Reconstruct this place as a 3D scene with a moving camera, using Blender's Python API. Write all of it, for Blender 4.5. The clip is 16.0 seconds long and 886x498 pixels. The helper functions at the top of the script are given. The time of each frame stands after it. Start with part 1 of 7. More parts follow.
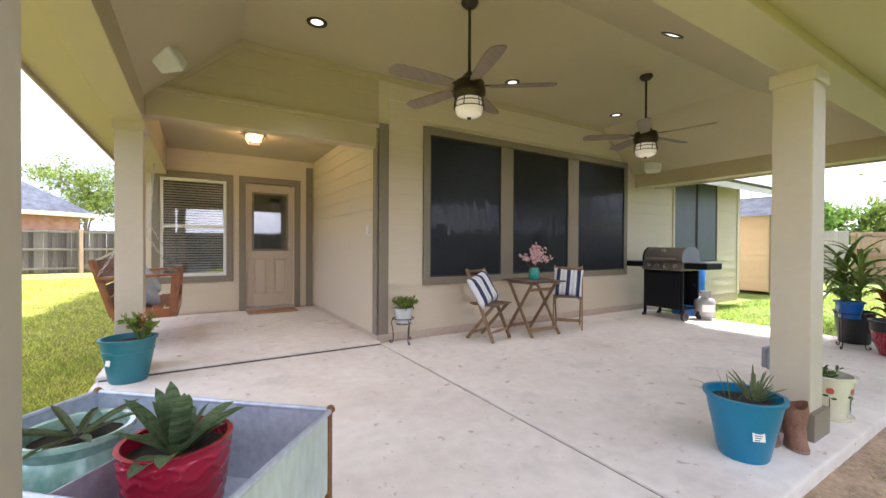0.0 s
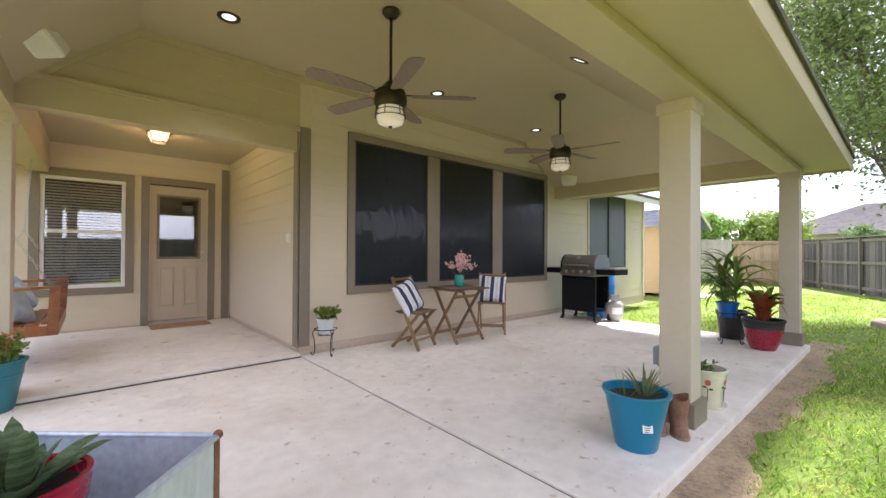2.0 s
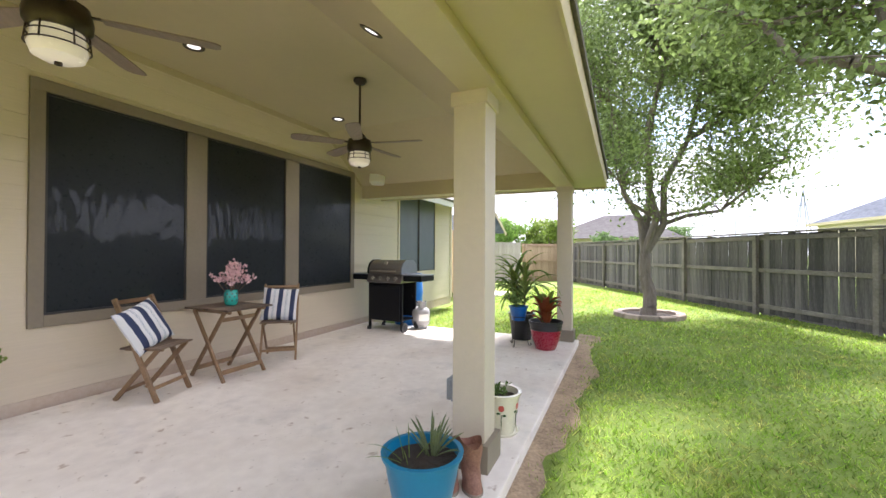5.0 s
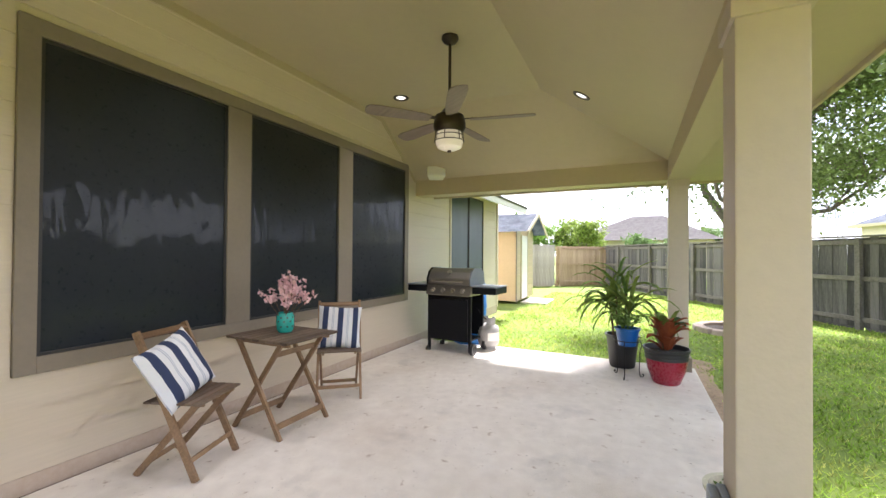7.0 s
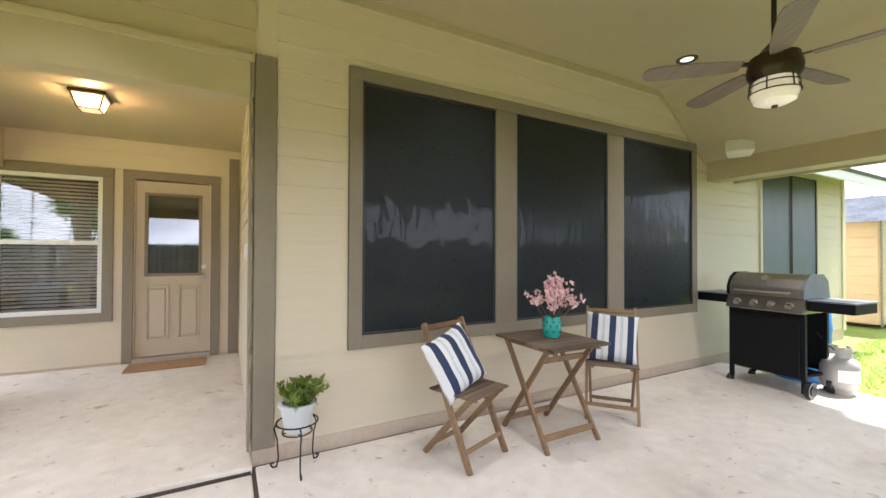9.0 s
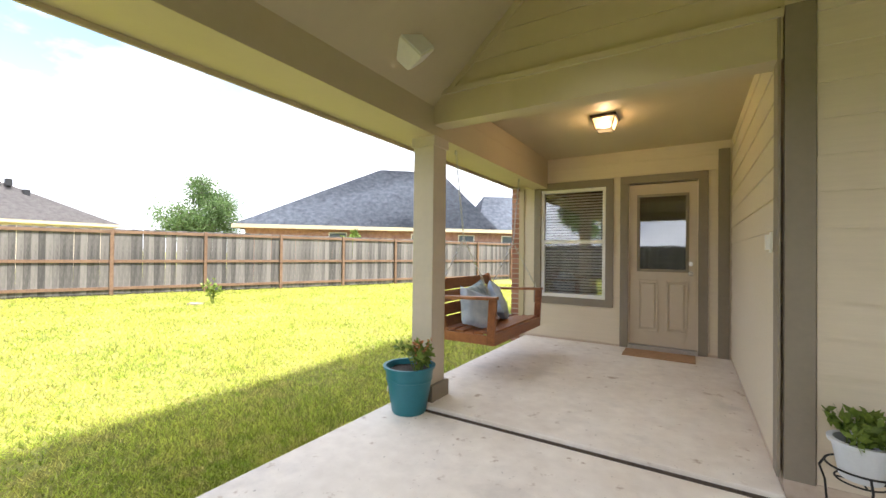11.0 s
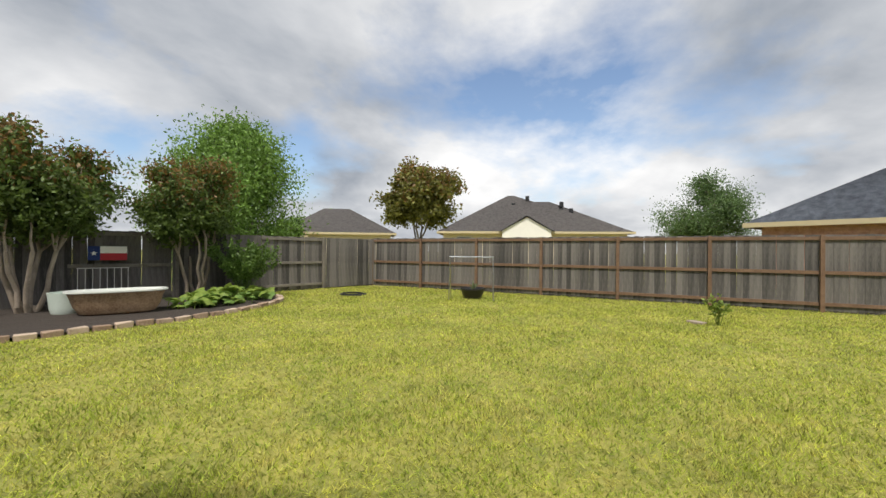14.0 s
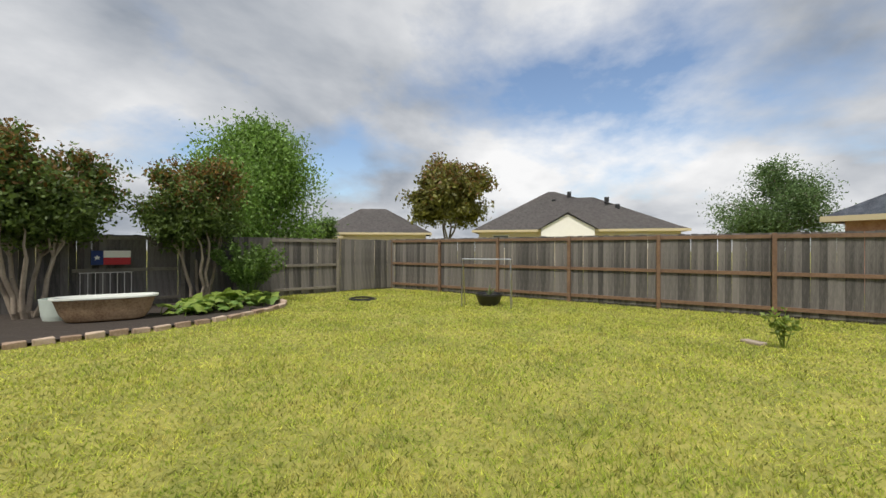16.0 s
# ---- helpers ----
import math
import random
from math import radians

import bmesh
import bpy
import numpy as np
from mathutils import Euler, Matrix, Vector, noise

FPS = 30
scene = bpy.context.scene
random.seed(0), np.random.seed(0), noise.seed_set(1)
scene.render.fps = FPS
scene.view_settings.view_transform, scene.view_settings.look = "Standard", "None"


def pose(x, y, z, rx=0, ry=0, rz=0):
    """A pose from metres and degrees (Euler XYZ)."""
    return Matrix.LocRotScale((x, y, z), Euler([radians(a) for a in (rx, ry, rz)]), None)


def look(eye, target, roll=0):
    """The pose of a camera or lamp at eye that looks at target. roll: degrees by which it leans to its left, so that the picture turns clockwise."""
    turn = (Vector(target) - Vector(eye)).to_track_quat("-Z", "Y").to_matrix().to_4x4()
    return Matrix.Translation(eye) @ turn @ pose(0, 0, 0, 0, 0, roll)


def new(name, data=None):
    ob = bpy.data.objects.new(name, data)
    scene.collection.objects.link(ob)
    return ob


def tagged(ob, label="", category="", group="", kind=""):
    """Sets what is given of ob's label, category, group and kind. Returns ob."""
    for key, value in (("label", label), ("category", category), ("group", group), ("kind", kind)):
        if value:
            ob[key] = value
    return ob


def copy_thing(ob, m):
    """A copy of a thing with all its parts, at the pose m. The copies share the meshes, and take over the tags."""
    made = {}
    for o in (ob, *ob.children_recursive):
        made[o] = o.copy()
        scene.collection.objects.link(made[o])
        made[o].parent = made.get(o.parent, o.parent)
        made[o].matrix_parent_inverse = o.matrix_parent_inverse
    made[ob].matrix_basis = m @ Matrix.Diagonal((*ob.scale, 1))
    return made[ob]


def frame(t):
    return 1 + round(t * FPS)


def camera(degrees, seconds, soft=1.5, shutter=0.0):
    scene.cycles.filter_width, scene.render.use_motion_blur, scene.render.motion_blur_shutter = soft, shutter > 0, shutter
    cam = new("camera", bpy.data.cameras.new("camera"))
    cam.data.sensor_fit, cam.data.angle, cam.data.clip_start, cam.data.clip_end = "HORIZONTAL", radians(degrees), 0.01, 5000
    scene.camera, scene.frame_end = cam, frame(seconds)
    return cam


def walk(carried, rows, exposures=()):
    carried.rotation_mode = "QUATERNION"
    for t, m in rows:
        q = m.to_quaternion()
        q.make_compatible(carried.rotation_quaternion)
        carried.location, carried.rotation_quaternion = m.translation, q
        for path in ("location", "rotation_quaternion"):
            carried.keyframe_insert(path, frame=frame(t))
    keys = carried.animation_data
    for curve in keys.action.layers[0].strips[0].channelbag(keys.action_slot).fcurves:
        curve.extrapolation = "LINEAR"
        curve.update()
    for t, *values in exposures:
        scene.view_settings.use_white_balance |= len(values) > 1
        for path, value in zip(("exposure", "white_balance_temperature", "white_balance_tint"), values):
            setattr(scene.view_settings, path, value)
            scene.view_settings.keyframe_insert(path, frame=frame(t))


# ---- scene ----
cam = camera(95.8, 16.0)
PATH = [
    (0, (-1.805, -4.397, 1.133), (-0.758, -2.693, 1.117), 0.3),
    (0.5, (-1.804, -4.402, 1.13), (-0.747, -2.705, 1.094), 0.4),
    (1, (-1.795, -4.416, 1.133), (-0.698, -2.743, 1.11), 0.3),
    (1.5, (-1.762, -4.435, 1.142), (-0.579, -2.823, 1.141), 0.3),
    (2, (-1.719, -4.461, 1.152), (-0.409, -2.95, 1.17), 0.3),
    (2.5, (-1.651, -4.518, 1.165), (-0.197, -3.145, 1.194), 0.3),
    (3, (-1.604, -4.564, 1.165), (-0.011, -3.356, 1.198), 0.2),
    (3.5, (-1.503, -4.602, 1.157), (0.192, -3.541, 1.189), 0.1),
    (4, (-1.313, -4.623, 1.188), (0.448, -3.674, 1.211), 0.1),
    (6.5, (-0.469, -3.232, 1.307), (1.374, -2.456, 1.33), 0.4),
    (7, (-0.352, -3.027, 1.325), (1.453, -2.165, 1.348), 0.4),
    (7.5, (-0.238, -2.828, 1.34), (1.474, -1.795, 1.365), 0.3),
    (8, (-0.213, -2.719, 1.311), (1.347, -1.467, 1.336), 0.3),
    (8.5, (-0.172, -2.732, 1.284), (1.142, -1.225, 1.313), 0.3),
    (9, (-0.141, -2.774, 1.309), (0.805, -1.012, 1.334), 0.2),
    (9.5, (-0.138, -2.763, 1.318), (0.304, -0.812, 1.342), 0.3),
    (10, (-0.155, -2.75, 1.302), (-0.284, -0.754, 1.324), 0.4),
    (10.2, (-0.181, -2.758, 1.281), (-0.531, -0.789, 1.304), 0.6),
    (12.3, (-1.059, -2.447, 1.212), (-2.777, -1.423, 1.249), 0.4),
    (12.5, (-1.162, -2.318, 1.209), (-2.948, -1.419, 1.248), 0.6),
    (13, (-1.44, -2.172, 1.255), (-3.361, -1.616, 1.277), 0.8),
    (13.5, (-1.759, -2.035, 1.341), (-3.752, -1.875, 1.356), 0.7),
    (14, (-1.944, -1.835, 1.357), (-3.931, -2.059, 1.366), 0.5),
    (14.5, (-2.178, -1.725, 1.362), (-4.1, -2.278, 1.361), 0.4),
    (15, (-2.45, -1.631, 1.398), (-4.291, -2.411, 1.395), 0.3),
    (15.5, (-2.84, -1.366, 1.406), (-4.658, -2.199, 1.405), 0.2),
    (16, (-3.192, -1.032, 1.442), (-5.14, -1.484, 1.444), 0.1),
]
walk(cam, [(t, look(eye, target, roll)) for t, eye, target, roll in PATH],
     exposures=[(0, 1.93, 5950, 22), (3.5, 1.8, 5900, 22), (6.5, 2.15, 6050, 19), (8.0, 2.22, 6050, 18.5), (9.4, 2.42, 5950, 15), (10.2, 2.24, 5950, 15), (12.3, 0.7, 6550, 10), (13.0, 0.28, 6550, 10), (13.8, 0.08, 6550, 10), (16, -0.04, 6500, 10)])
# ---- world, sun ----
SUN_DIR = Vector((0.48, -0.03, 0.86)).normalized()
world = bpy.data.worlds.new("sky")
scene.world = world
world.use_nodes = True
wn, wl = world.node_tree.nodes, world.node_tree.links
wn.clear()
sky = wn.new("ShaderNodeTexSky")
sky.sky_type, sky.sun_disc = "NISHITA", False
sky.sun_elevation = math.asin(SUN_DIR.z)
sky.sun_rotation = math.atan2(SUN_DIR.x, SUN_DIR.y)
sky_gain = wn.new("ShaderNodeVectorMath")
sky_gain.operation = "SCALE"
sky_gain.inputs["Scale"].default_value = 0.16
wl.new(sky.outputs[0], sky_gain.inputs[0])
wco = wn.new("ShaderNodeTexCoord")
sep = wn.new("ShaderNodeSeparateXYZ")
wl.new(wco.outputs["Generated"], sep.inputs[0])
zup = wn.new("ShaderNodeMath"); zup.operation = "ADD"; zup.inputs[1].default_value = 0.32
wl.new(sep.outputs["Z"], zup.inputs[0])
zmx = wn.new("ShaderNodeMath"); zmx.operation = "MAXIMUM"; zmx.inputs[1].default_value = 0.08
wl.new(zup.outputs[0], zmx.inputs[0])
cx = wn.new("ShaderNodeMath"); cx.operation = "DIVIDE"
cy = wn.new("ShaderNodeMath"); cy.operation = "DIVIDE"
wl.new(sep.outputs["X"], cx.inputs[0]); wl.new(zmx.outputs[0], cx.inputs[1])
wl.new(sep.outputs["Y"], cy.inputs[0]); wl.new(zmx.outputs[0], cy.inputs[1])
flat = wn.new("ShaderNodeCombineXYZ")
wl.new(cx.outputs[0], flat.inputs[0]); wl.new(cy.outputs[0], flat.inputs[1])


def cloud_noise(scale, detail, rough, offset):
    """A fractal noise over the flat cloud layer."""
    m = wn.new("ShaderNodeMapping")
    m.inputs["Location"].default_value = offset
    wl.new(flat.outputs[0], m.inputs[0])
    n = wn.new("ShaderNodeTexNoise")
    n.inputs["Scale"].default_value, n.inputs["Detail"].default_value = scale, detail
    n.inputs["Roughness"].default_value, n.inputs["Distortion"].default_value = rough, 0.15
    wl.new(m.outputs[0], n.inputs["Vector"])
    return n.outputs[0]


cover = wn.new("ShaderNodeValToRGB")
cover.color_ramp.elements[0].position, cover.color_ramp.elements[1].position = 0.33, 0.47
wl.new(cloud_noise(0.95, 9, 0.56, (3.1, 7.7, 0)), cover.inputs[0])
tone = wn.new("ShaderNodeValToRGB")
tone.color_ramp.elements[0].position, tone.color_ramp.elements[1].position = 0.33, 0.66
tone.color_ramp.elements[0].color = (0.31, 0.35, 0.41, 1)
tone.color_ramp.elements[1].color = (1.0, 1.0, 1.0, 1)
wl.new(cloud_noise(1.05, 8, 0.52, (5.3, 1.1, 4)), tone.inputs[0])
cloud_gain = wn.new("ShaderNodeVectorMath")
cloud_gain.operation = "SCALE"
cloud_gain.inputs["Scale"].default_value = 0.98
wl.new(tone.outputs[0], cloud_gain.inputs[0])
skymix = wn.new("ShaderNodeMix")
skymix.data_type = "RGBA"
wl.new(cover.outputs[0], skymix.inputs[0])
wl.new(sky_gain.outputs[0], skymix.inputs[6])
wl.new(cloud_gain.outputs[0], skymix.inputs[7])
bg = wn.new("ShaderNodeBackground")
wl.new(skymix.outputs[2], bg.inputs[0])
wout = wn.new("ShaderNodeOutputWorld")
wl.new(bg.outputs[0], wout.inputs[0])

sun_data = bpy.data.lights.new("sun", "SUN")
sun_data.energy, sun_data.angle, sun_data.color = 4.3, radians(6), (1.0, 0.95, 0.86)
sun = new("sun", sun_data)
sun.matrix_world = look((0, 0, 30), Vector((0, 0, 30)) - SUN_DIR)


# ---- materials ----
def mat(name, base, rough=0.7, var=0.15, scale=6.0, metal=0.0, bump=0.0, bump_scale=60.0, tint=None, per_object=0.0, coat=0.0, grain=None):
    """A procedural material: base colour varied by a broad and a fine noise, optional second tint, per-object change, fine relief."""
    m = bpy.data.materials.new(name)
    m.use_nodes = True
    nt = m.node_tree
    n, l = nt.nodes, nt.links
    b = n["Principled BSDF"]
    b.inputs["Roughness"].default_value, b.inputs["Metallic"].default_value = rough, metal
    b.inputs["Coat Weight"].default_value = coat
    co = n.new("ShaderNodeTexCoord")
    src = co.outputs["Object"]
    if grain:
        mp = n.new("ShaderNodeMapping")
        mp.inputs["Scale"].default_value = grain
        l.new(src, mp.inputs[0])
        src = mp.outputs[0]
    broad = n.new("ShaderNodeTexNoise")
    broad.inputs["Scale"].default_value, broad.inputs["Detail"].default_value = scale, 4
    fine = n.new("ShaderNodeTexNoise")
    fine.inputs["Scale"].default_value, fine.inputs["Detail"].default_value = scale * 9, 5
    l.new(src, broad.inputs["Vector"]); l.new(src, fine.inputs["Vector"])
    add = n.new("ShaderNodeMath"); add.operation = "MULTIPLY_ADD"
    add.inputs[1].default_value = 0.5
    l.new(fine.outputs[0], add.inputs[0])
    half = n.new("ShaderNodeMath"); half.operation = "MULTIPLY"; half.inputs[1].default_value = 0.5
    l.new(broad.outputs[0], half.inputs[0]); l.new(half.outputs[0], add.inputs[2])
    last = add.outputs[0]
    if per_object:
        oi = n.new("ShaderNodeObjectInfo")
        po = n.new("ShaderNodeMath"); po.operation = "MULTIPLY_ADD"; po.inputs[1].default_value = per_object
        l.new(oi.outputs["Random"], po.inputs[0]); l.new(last, po.inputs[2])
        sub = n.new("ShaderNodeMath"); sub.operation = "SUBTRACT"; sub.inputs[1].default_value = per_object / 2
        l.new(po.outputs[0], sub.inputs[0])
        last = sub.outputs[0]
    ramp = n.new("ShaderNodeValToRGB")
    lo, hi = ramp.color_ramp.elements
    lo.position, hi.position = 0.3, 0.7
    other = tint or tuple(min(1, c * (1 + var)) for c in base)
    lo.color = (*[c * (1 - var) for c in base], 1)
    hi.color = (*other, 1)
    l.new(last, ramp.inputs[0]); l.new(ramp.outputs[0], b.inputs["Base Color"])
    rr = n.new("ShaderNodeMapRange")
    rr.inputs["To Min"].default_value, rr.inputs["To Max"].default_value = max(0.03, rough - 0.08), min(1, rough + 0.08)
    l.new(fine.outputs[0], rr.inputs[0]); l.new(rr.outputs[0], b.inputs["Roughness"])
    if bump:
        bn = n.new("ShaderNodeTexNoise")
        bn.inputs["Scale"].default_value, bn.inputs["Detail"].default_value = bump_scale, 4
        l.new(src, bn.inputs["Vector"])
        bp = n.new("ShaderNodeBump")
        bp.inputs["Strength"].default_value, bp.inputs["Distance"].default_value = min(1, bump), 0.01
        l.new(bn.outputs[0], bp.inputs["Height"]); l.new(bp.outputs[0], b.inputs["Normal"])
    return m


SIDING = mat("siding_paint", (0.64, 0.55, 0.42), 0.62, 0.05, 2.0, bump=0.12, bump_scale=40, grain=(1, 6, 30))
TRIM = mat("trim_paint", (0.235, 0.195, 0.145), 0.6, 0.08, 3.0, bump=0.1)
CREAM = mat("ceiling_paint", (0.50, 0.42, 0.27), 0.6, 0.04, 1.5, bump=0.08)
POST = mat("post_paint", (0.55, 0.475, 0.375), 0.6, 0.05, 2.5, bump=0.1)
DARKGAP = mat("joint_filler", (0.10, 0.075, 0.055), 0.9, 0.4, 9)
GRASS = mat("lawn_soil", (0.22, 0.26, 0.045), 0.9, 0.4, 1.1, bump=0.8, bump_scale=90, tint=(0.39, 0.35, 0.085))


def greener_east(m):
    """The lawn east of the patio is lusher and greener than the dry lawn to the west."""
    n, l = m.node_tree.nodes, m.node_tree.links
    ge = n.new("ShaderNodeNewGeometry")
    sp = n.new("ShaderNodeSeparateXYZ"); l.new(ge.outputs["Position"], sp.inputs[0])
    r = n.new("ShaderNodeMapRange"); r.inputs["From Min"].default_value, r.inputs["From Max"].default_value, r.inputs["To Max"].default_value = -2.0, 1.0, 0.9
    l.new(sp.outputs[0], r.inputs[0])
    src = n["Principled BSDF"].inputs["Base Color"].links[0].from_socket
    hs = n.new("ShaderNodeMix"); hs.data_type = "RGBA"; hs.blend_type = "MULTIPLY"; hs.inputs[7].default_value = (0.50, 0.78, 0.42, 1)
    l.new(r.outputs[0], hs.inputs[0]); l.new(src, hs.inputs[6])
    l.new(hs.outputs[2], n["Principled BSDF"].inputs["Base Color"])


greener_east(GRASS)
FENCE = mat("weathered_fence", (0.080, 0.074, 0.070), 0.85, 0.4, 2.5, bump=0.35, bump_scale=30, tint=(0.175, 0.16, 0.148), per_object=0.42, grain=(6, 6, 0.6))
RAIL = mat("brown_rail", (0.145, 0.08, 0.046), 0.85, 0.3, 3, bump=0.3, tint=(0.21, 0.13, 0.08))
SCREEN = mat("solar_screen", (0.023, 0.027, 0.032), 0.3, 0.1, 4, bump=0.05, bump_scale=400)
SCREEN.node_tree.nodes["Principled BSDF"].inputs["Specular IOR Level"].default_value = 0.12


def glass_sheen(m):
    """The window glass right behind the mesh mirrors the yard in slightly wavy lines."""
    n, l = m.node_tree.nodes, m.node_tree.links
    b = n["Principled BSDF"]
    b.inputs["Coat Weight"].default_value, b.inputs["Coat Roughness"].default_value, b.inputs["Coat IOR"].default_value = 0.27, 0.06, 1.5
    co = n.new("ShaderNodeTexCoord")
    mp = n.new("ShaderNodeMapping"); mp.inputs["Scale"].default_value, mp.inputs["Rotation"].default_value = (8, 1, 2.5), (0, 0.55, 0)
    l.new(co.outputs["Object"], mp.inputs[0])
    t = n.new("ShaderNodeTexNoise"); t.inputs["Scale"].default_value, t.inputs["Detail"].default_value, t.inputs["Distortion"].default_value = 1.3, 0.0, 0.6
    l.new(mp.outputs[0], t.inputs["Vector"])
    bp = n.new("ShaderNodeBump"); bp.inputs["Strength"].default_value, bp.inputs["Distance"].default_value = 0.6, 0.009
    l.new(t.outputs[0], bp.inputs["Height"]); l.new(bp.outputs[0], b.inputs["Coat Normal"])


glass_sheen(SCREEN)
SCREEN_GREY = mat("solar_screen_grey", (0.10, 0.12, 0.145), 0.5, 0.1, 4)
WHITE = mat("white_paint", (0.78, 0.76, 0.71), 0.5, 0.04, 3)
def stained_concrete():
    """Broom-finished concrete with broad rust-brown blotches, grey damp marks and dark specks."""
    m = mat("patio_concrete", (0.74, 0.67, 0.59), 0.8, 0.08, 1.1, bump=0.35, bump_scale=140, tint=(0.86, 0.80, 0.72))
    n, l = m.node_tree.nodes, m.node_tree.links
    b = n["Principled BSDF"]
    src = b.inputs["Base Color"].links[0].from_socket
    co = n.new("ShaderNodeTexCoord")
    for scale, lo, hi, col, amount, off in ((0.7, 0.50, 0.72, (0.48, 0.36, 0.26, 1), 0.38, 3.0), (1.9, 0.56, 0.70, (0.42, 0.39, 0.36, 1), 0.38, 9.0), (9.0, 0.62, 0.70, (0.36, 0.25, 0.17, 1), 0.75, 1.0), (30.0, 0.66, 0.71, (0.14, 0.10, 0.075, 1), 0.8, 5.0), (75.0, 0.67, 0.72, (0.13, 0.10, 0.08, 1), 0.5, 2.0)):
        mp = n.new("ShaderNodeMapping"); mp.inputs["Location"].default_value = (off, off * 2, 0)
        l.new(co.outputs["Object"], mp.inputs[0])
        t = n.new("ShaderNodeTexNoise"); t.inputs["Scale"].default_value, t.inputs["Detail"].default_value, t.inputs["Roughness"].default_value = scale, 7, 0.62
        l.new(mp.outputs[0], t.inputs["Vector"])
        r = n.new("ShaderNodeMapRange"); r.inputs["From Min"].default_value, r.inputs["From Max"].default_value, r.inputs["To Max"].default_value = lo, hi, amount
        l.new(t.outputs[0], r.inputs[0])
        x = n.new("ShaderNodeMix"); x.data_type = "RGBA"; x.inputs[7].default_value = col
        l.new(r.outputs[0], x.inputs[0]); l.new(src, x.inputs[6])
        src = x.outputs[2]
    l.new(src, b.inputs["Base Color"])
    return m


CONCRETE = stained_concrete()
SHINGLE = mat("shingles", (0.065, 0.08, 0.11), 0.95, 0.35, 4.0, bump=0.5, bump_scale=30, tint=(0.22, 0.245, 0.295))
SHINGLE_BROWN = mat("brown_shingles", (0.125, 0.115, 0.112), 0.95, 0.3, 4, bump=0.5, bump_scale=30, tint=(0.215, 0.20, 0.195))
BRICK = mat("brick", (0.36, 0.15, 0.095), 0.85, 0.25, 4, bump=0.3, tint=(0.45, 0.24, 0.16), per_object=0.3)
MORTAR = mat("mortar", (0.5, 0.45, 0.38), 0.9, 0.1, 8)


# ---- geometry helpers ----
def bm_box(bm, x0, x1, y0, y1, z0, z1, bevel=0.0, m=None):
    """Adds a box between two corners, with rounded edges."""
    r = bmesh.ops.create_cube(bm, size=1.0)
    vs = r["verts"]
    for v in vs:
        v.co = Vector((x0 + (v.co.x + 0.5) * (x1 - x0), y0 + (v.co.y + 0.5) * (y1 - y0), z0 + (v.co.z + 0.5) * (z1 - z0)))
    if bevel:
        es = {e for v in vs for e in v.link_edges}
        out = bmesh.ops.bevel(bm, geom=list(es), offset=bevel, segments=2, affect="EDGES", profile=0.6)
        vs = list({v for f in out["faces"] for v in f.verts} | {v for v in vs if v.is_valid})
    if m is not None:
        bmesh.ops.transform(bm, matrix=m, verts=vs)
    return vs


def bm_tube(bm, p, q, r0, r1=None, seg=12, caps=True):
    """Adds a round bar from p to q."""
    p, q = Vector(p), Vector(q)
    d = q - p
    r1 = r0 if r1 is None else r1
    m = Matrix.Translation((p + q) / 2) @ d.to_track_quat("Z", "Y").to_matrix().to_4x4()
    return bmesh.ops.create_cone(bm, cap_ends=caps, segments=seg, radius1=r0, radius2=r1, depth=d.length, matrix=m)["verts"]


def bm_bar(bm, p, q, w, h, up=(0, 0, 1), bevel=0.002):
    """Adds a rectangular bar from p to q, w across and h along 'up'."""
    p, q, up = Vector(p), Vector(q), Vector(up)
    d = (q - p)
    z = d.normalized()
    x = up.cross(z).normalized()
    y = z.cross(x)
    m = Matrix((x, y, z)).transposed().to_4x4()
    m.translation = (p + q) / 2
    return bm_box(bm, -w / 2, w / 2, -h / 2, h / 2, -d.length / 2, d.length / 2, bevel, m)


def bm_lathe(bm, profile, seg=32, at=(0, 0, 0)):
    """Adds a body of revolution from (radius, height) pairs."""
    rings = []
    for r, z in profile:
        if r < 1e-5:
            rings.append([bm.verts.new((at[0], at[1], at[2] + z))])
        else:
            rings.append([bm.verts.new((at[0] + r * math.cos(a), at[1] + r * math.sin(a), at[2] + z)) for a in [2 * math.pi * i / seg for i in range(seg)]])
    for a, b in zip(rings, rings[1:]):
        if len(a) == 1 and len(b) == 1:
            continue
        for i in range(seg):
            j = (i + 1) % seg
            if len(a) == 1:
                bm.faces.new((a[0], b[j], b[i]))
            elif len(b) == 1:
                bm.faces.new((a[i], a[j], b[0]))
            else:
                bm.faces.new((a[i], a[j], b[j], b[i]))


def mesh_of(name, bm, material, smooth=False):
    bmesh.ops.recalc_face_normals(bm, faces=bm.faces)
    me = bpy.data.meshes.new(name)
    bm.to_mesh(me)
    bm.free()
    for mt in (material if isinstance(material, (list, tuple)) else [material]):
        me.materials.append(mt)
    if smooth:
        me.shade_smooth()
        me.set_sharp_from_angle(angle=radians(38))
    return me


def part(name, bm, material, parent=None, label="", smooth=False):
    """Links a bmesh as one mesh object, under a thing or a part."""
    ob = new(name, mesh_of(name, bm, material, smooth))
    if parent is not None:
        ob.parent = parent
    if label:
        ob["label"] = label
    return ob


def thing(name, label, category, at=(0, 0, 0), rz=0.0, group="", kind=""):
    """An empty at the base of a thing, that carries its parts."""
    ob = new(name)
    ob.empty_display_size = 0.1
    ob.matrix_basis = pose(*at, 0, 0, rz)
    return tagged(ob, label, category, group, kind)


def box_part(name, dims, material, parent=None, label="", bevel=0.004):
    bm = bmesh.new()
    bm_box(bm, *dims, bevel)
    return part(name, bm, material, parent, label)


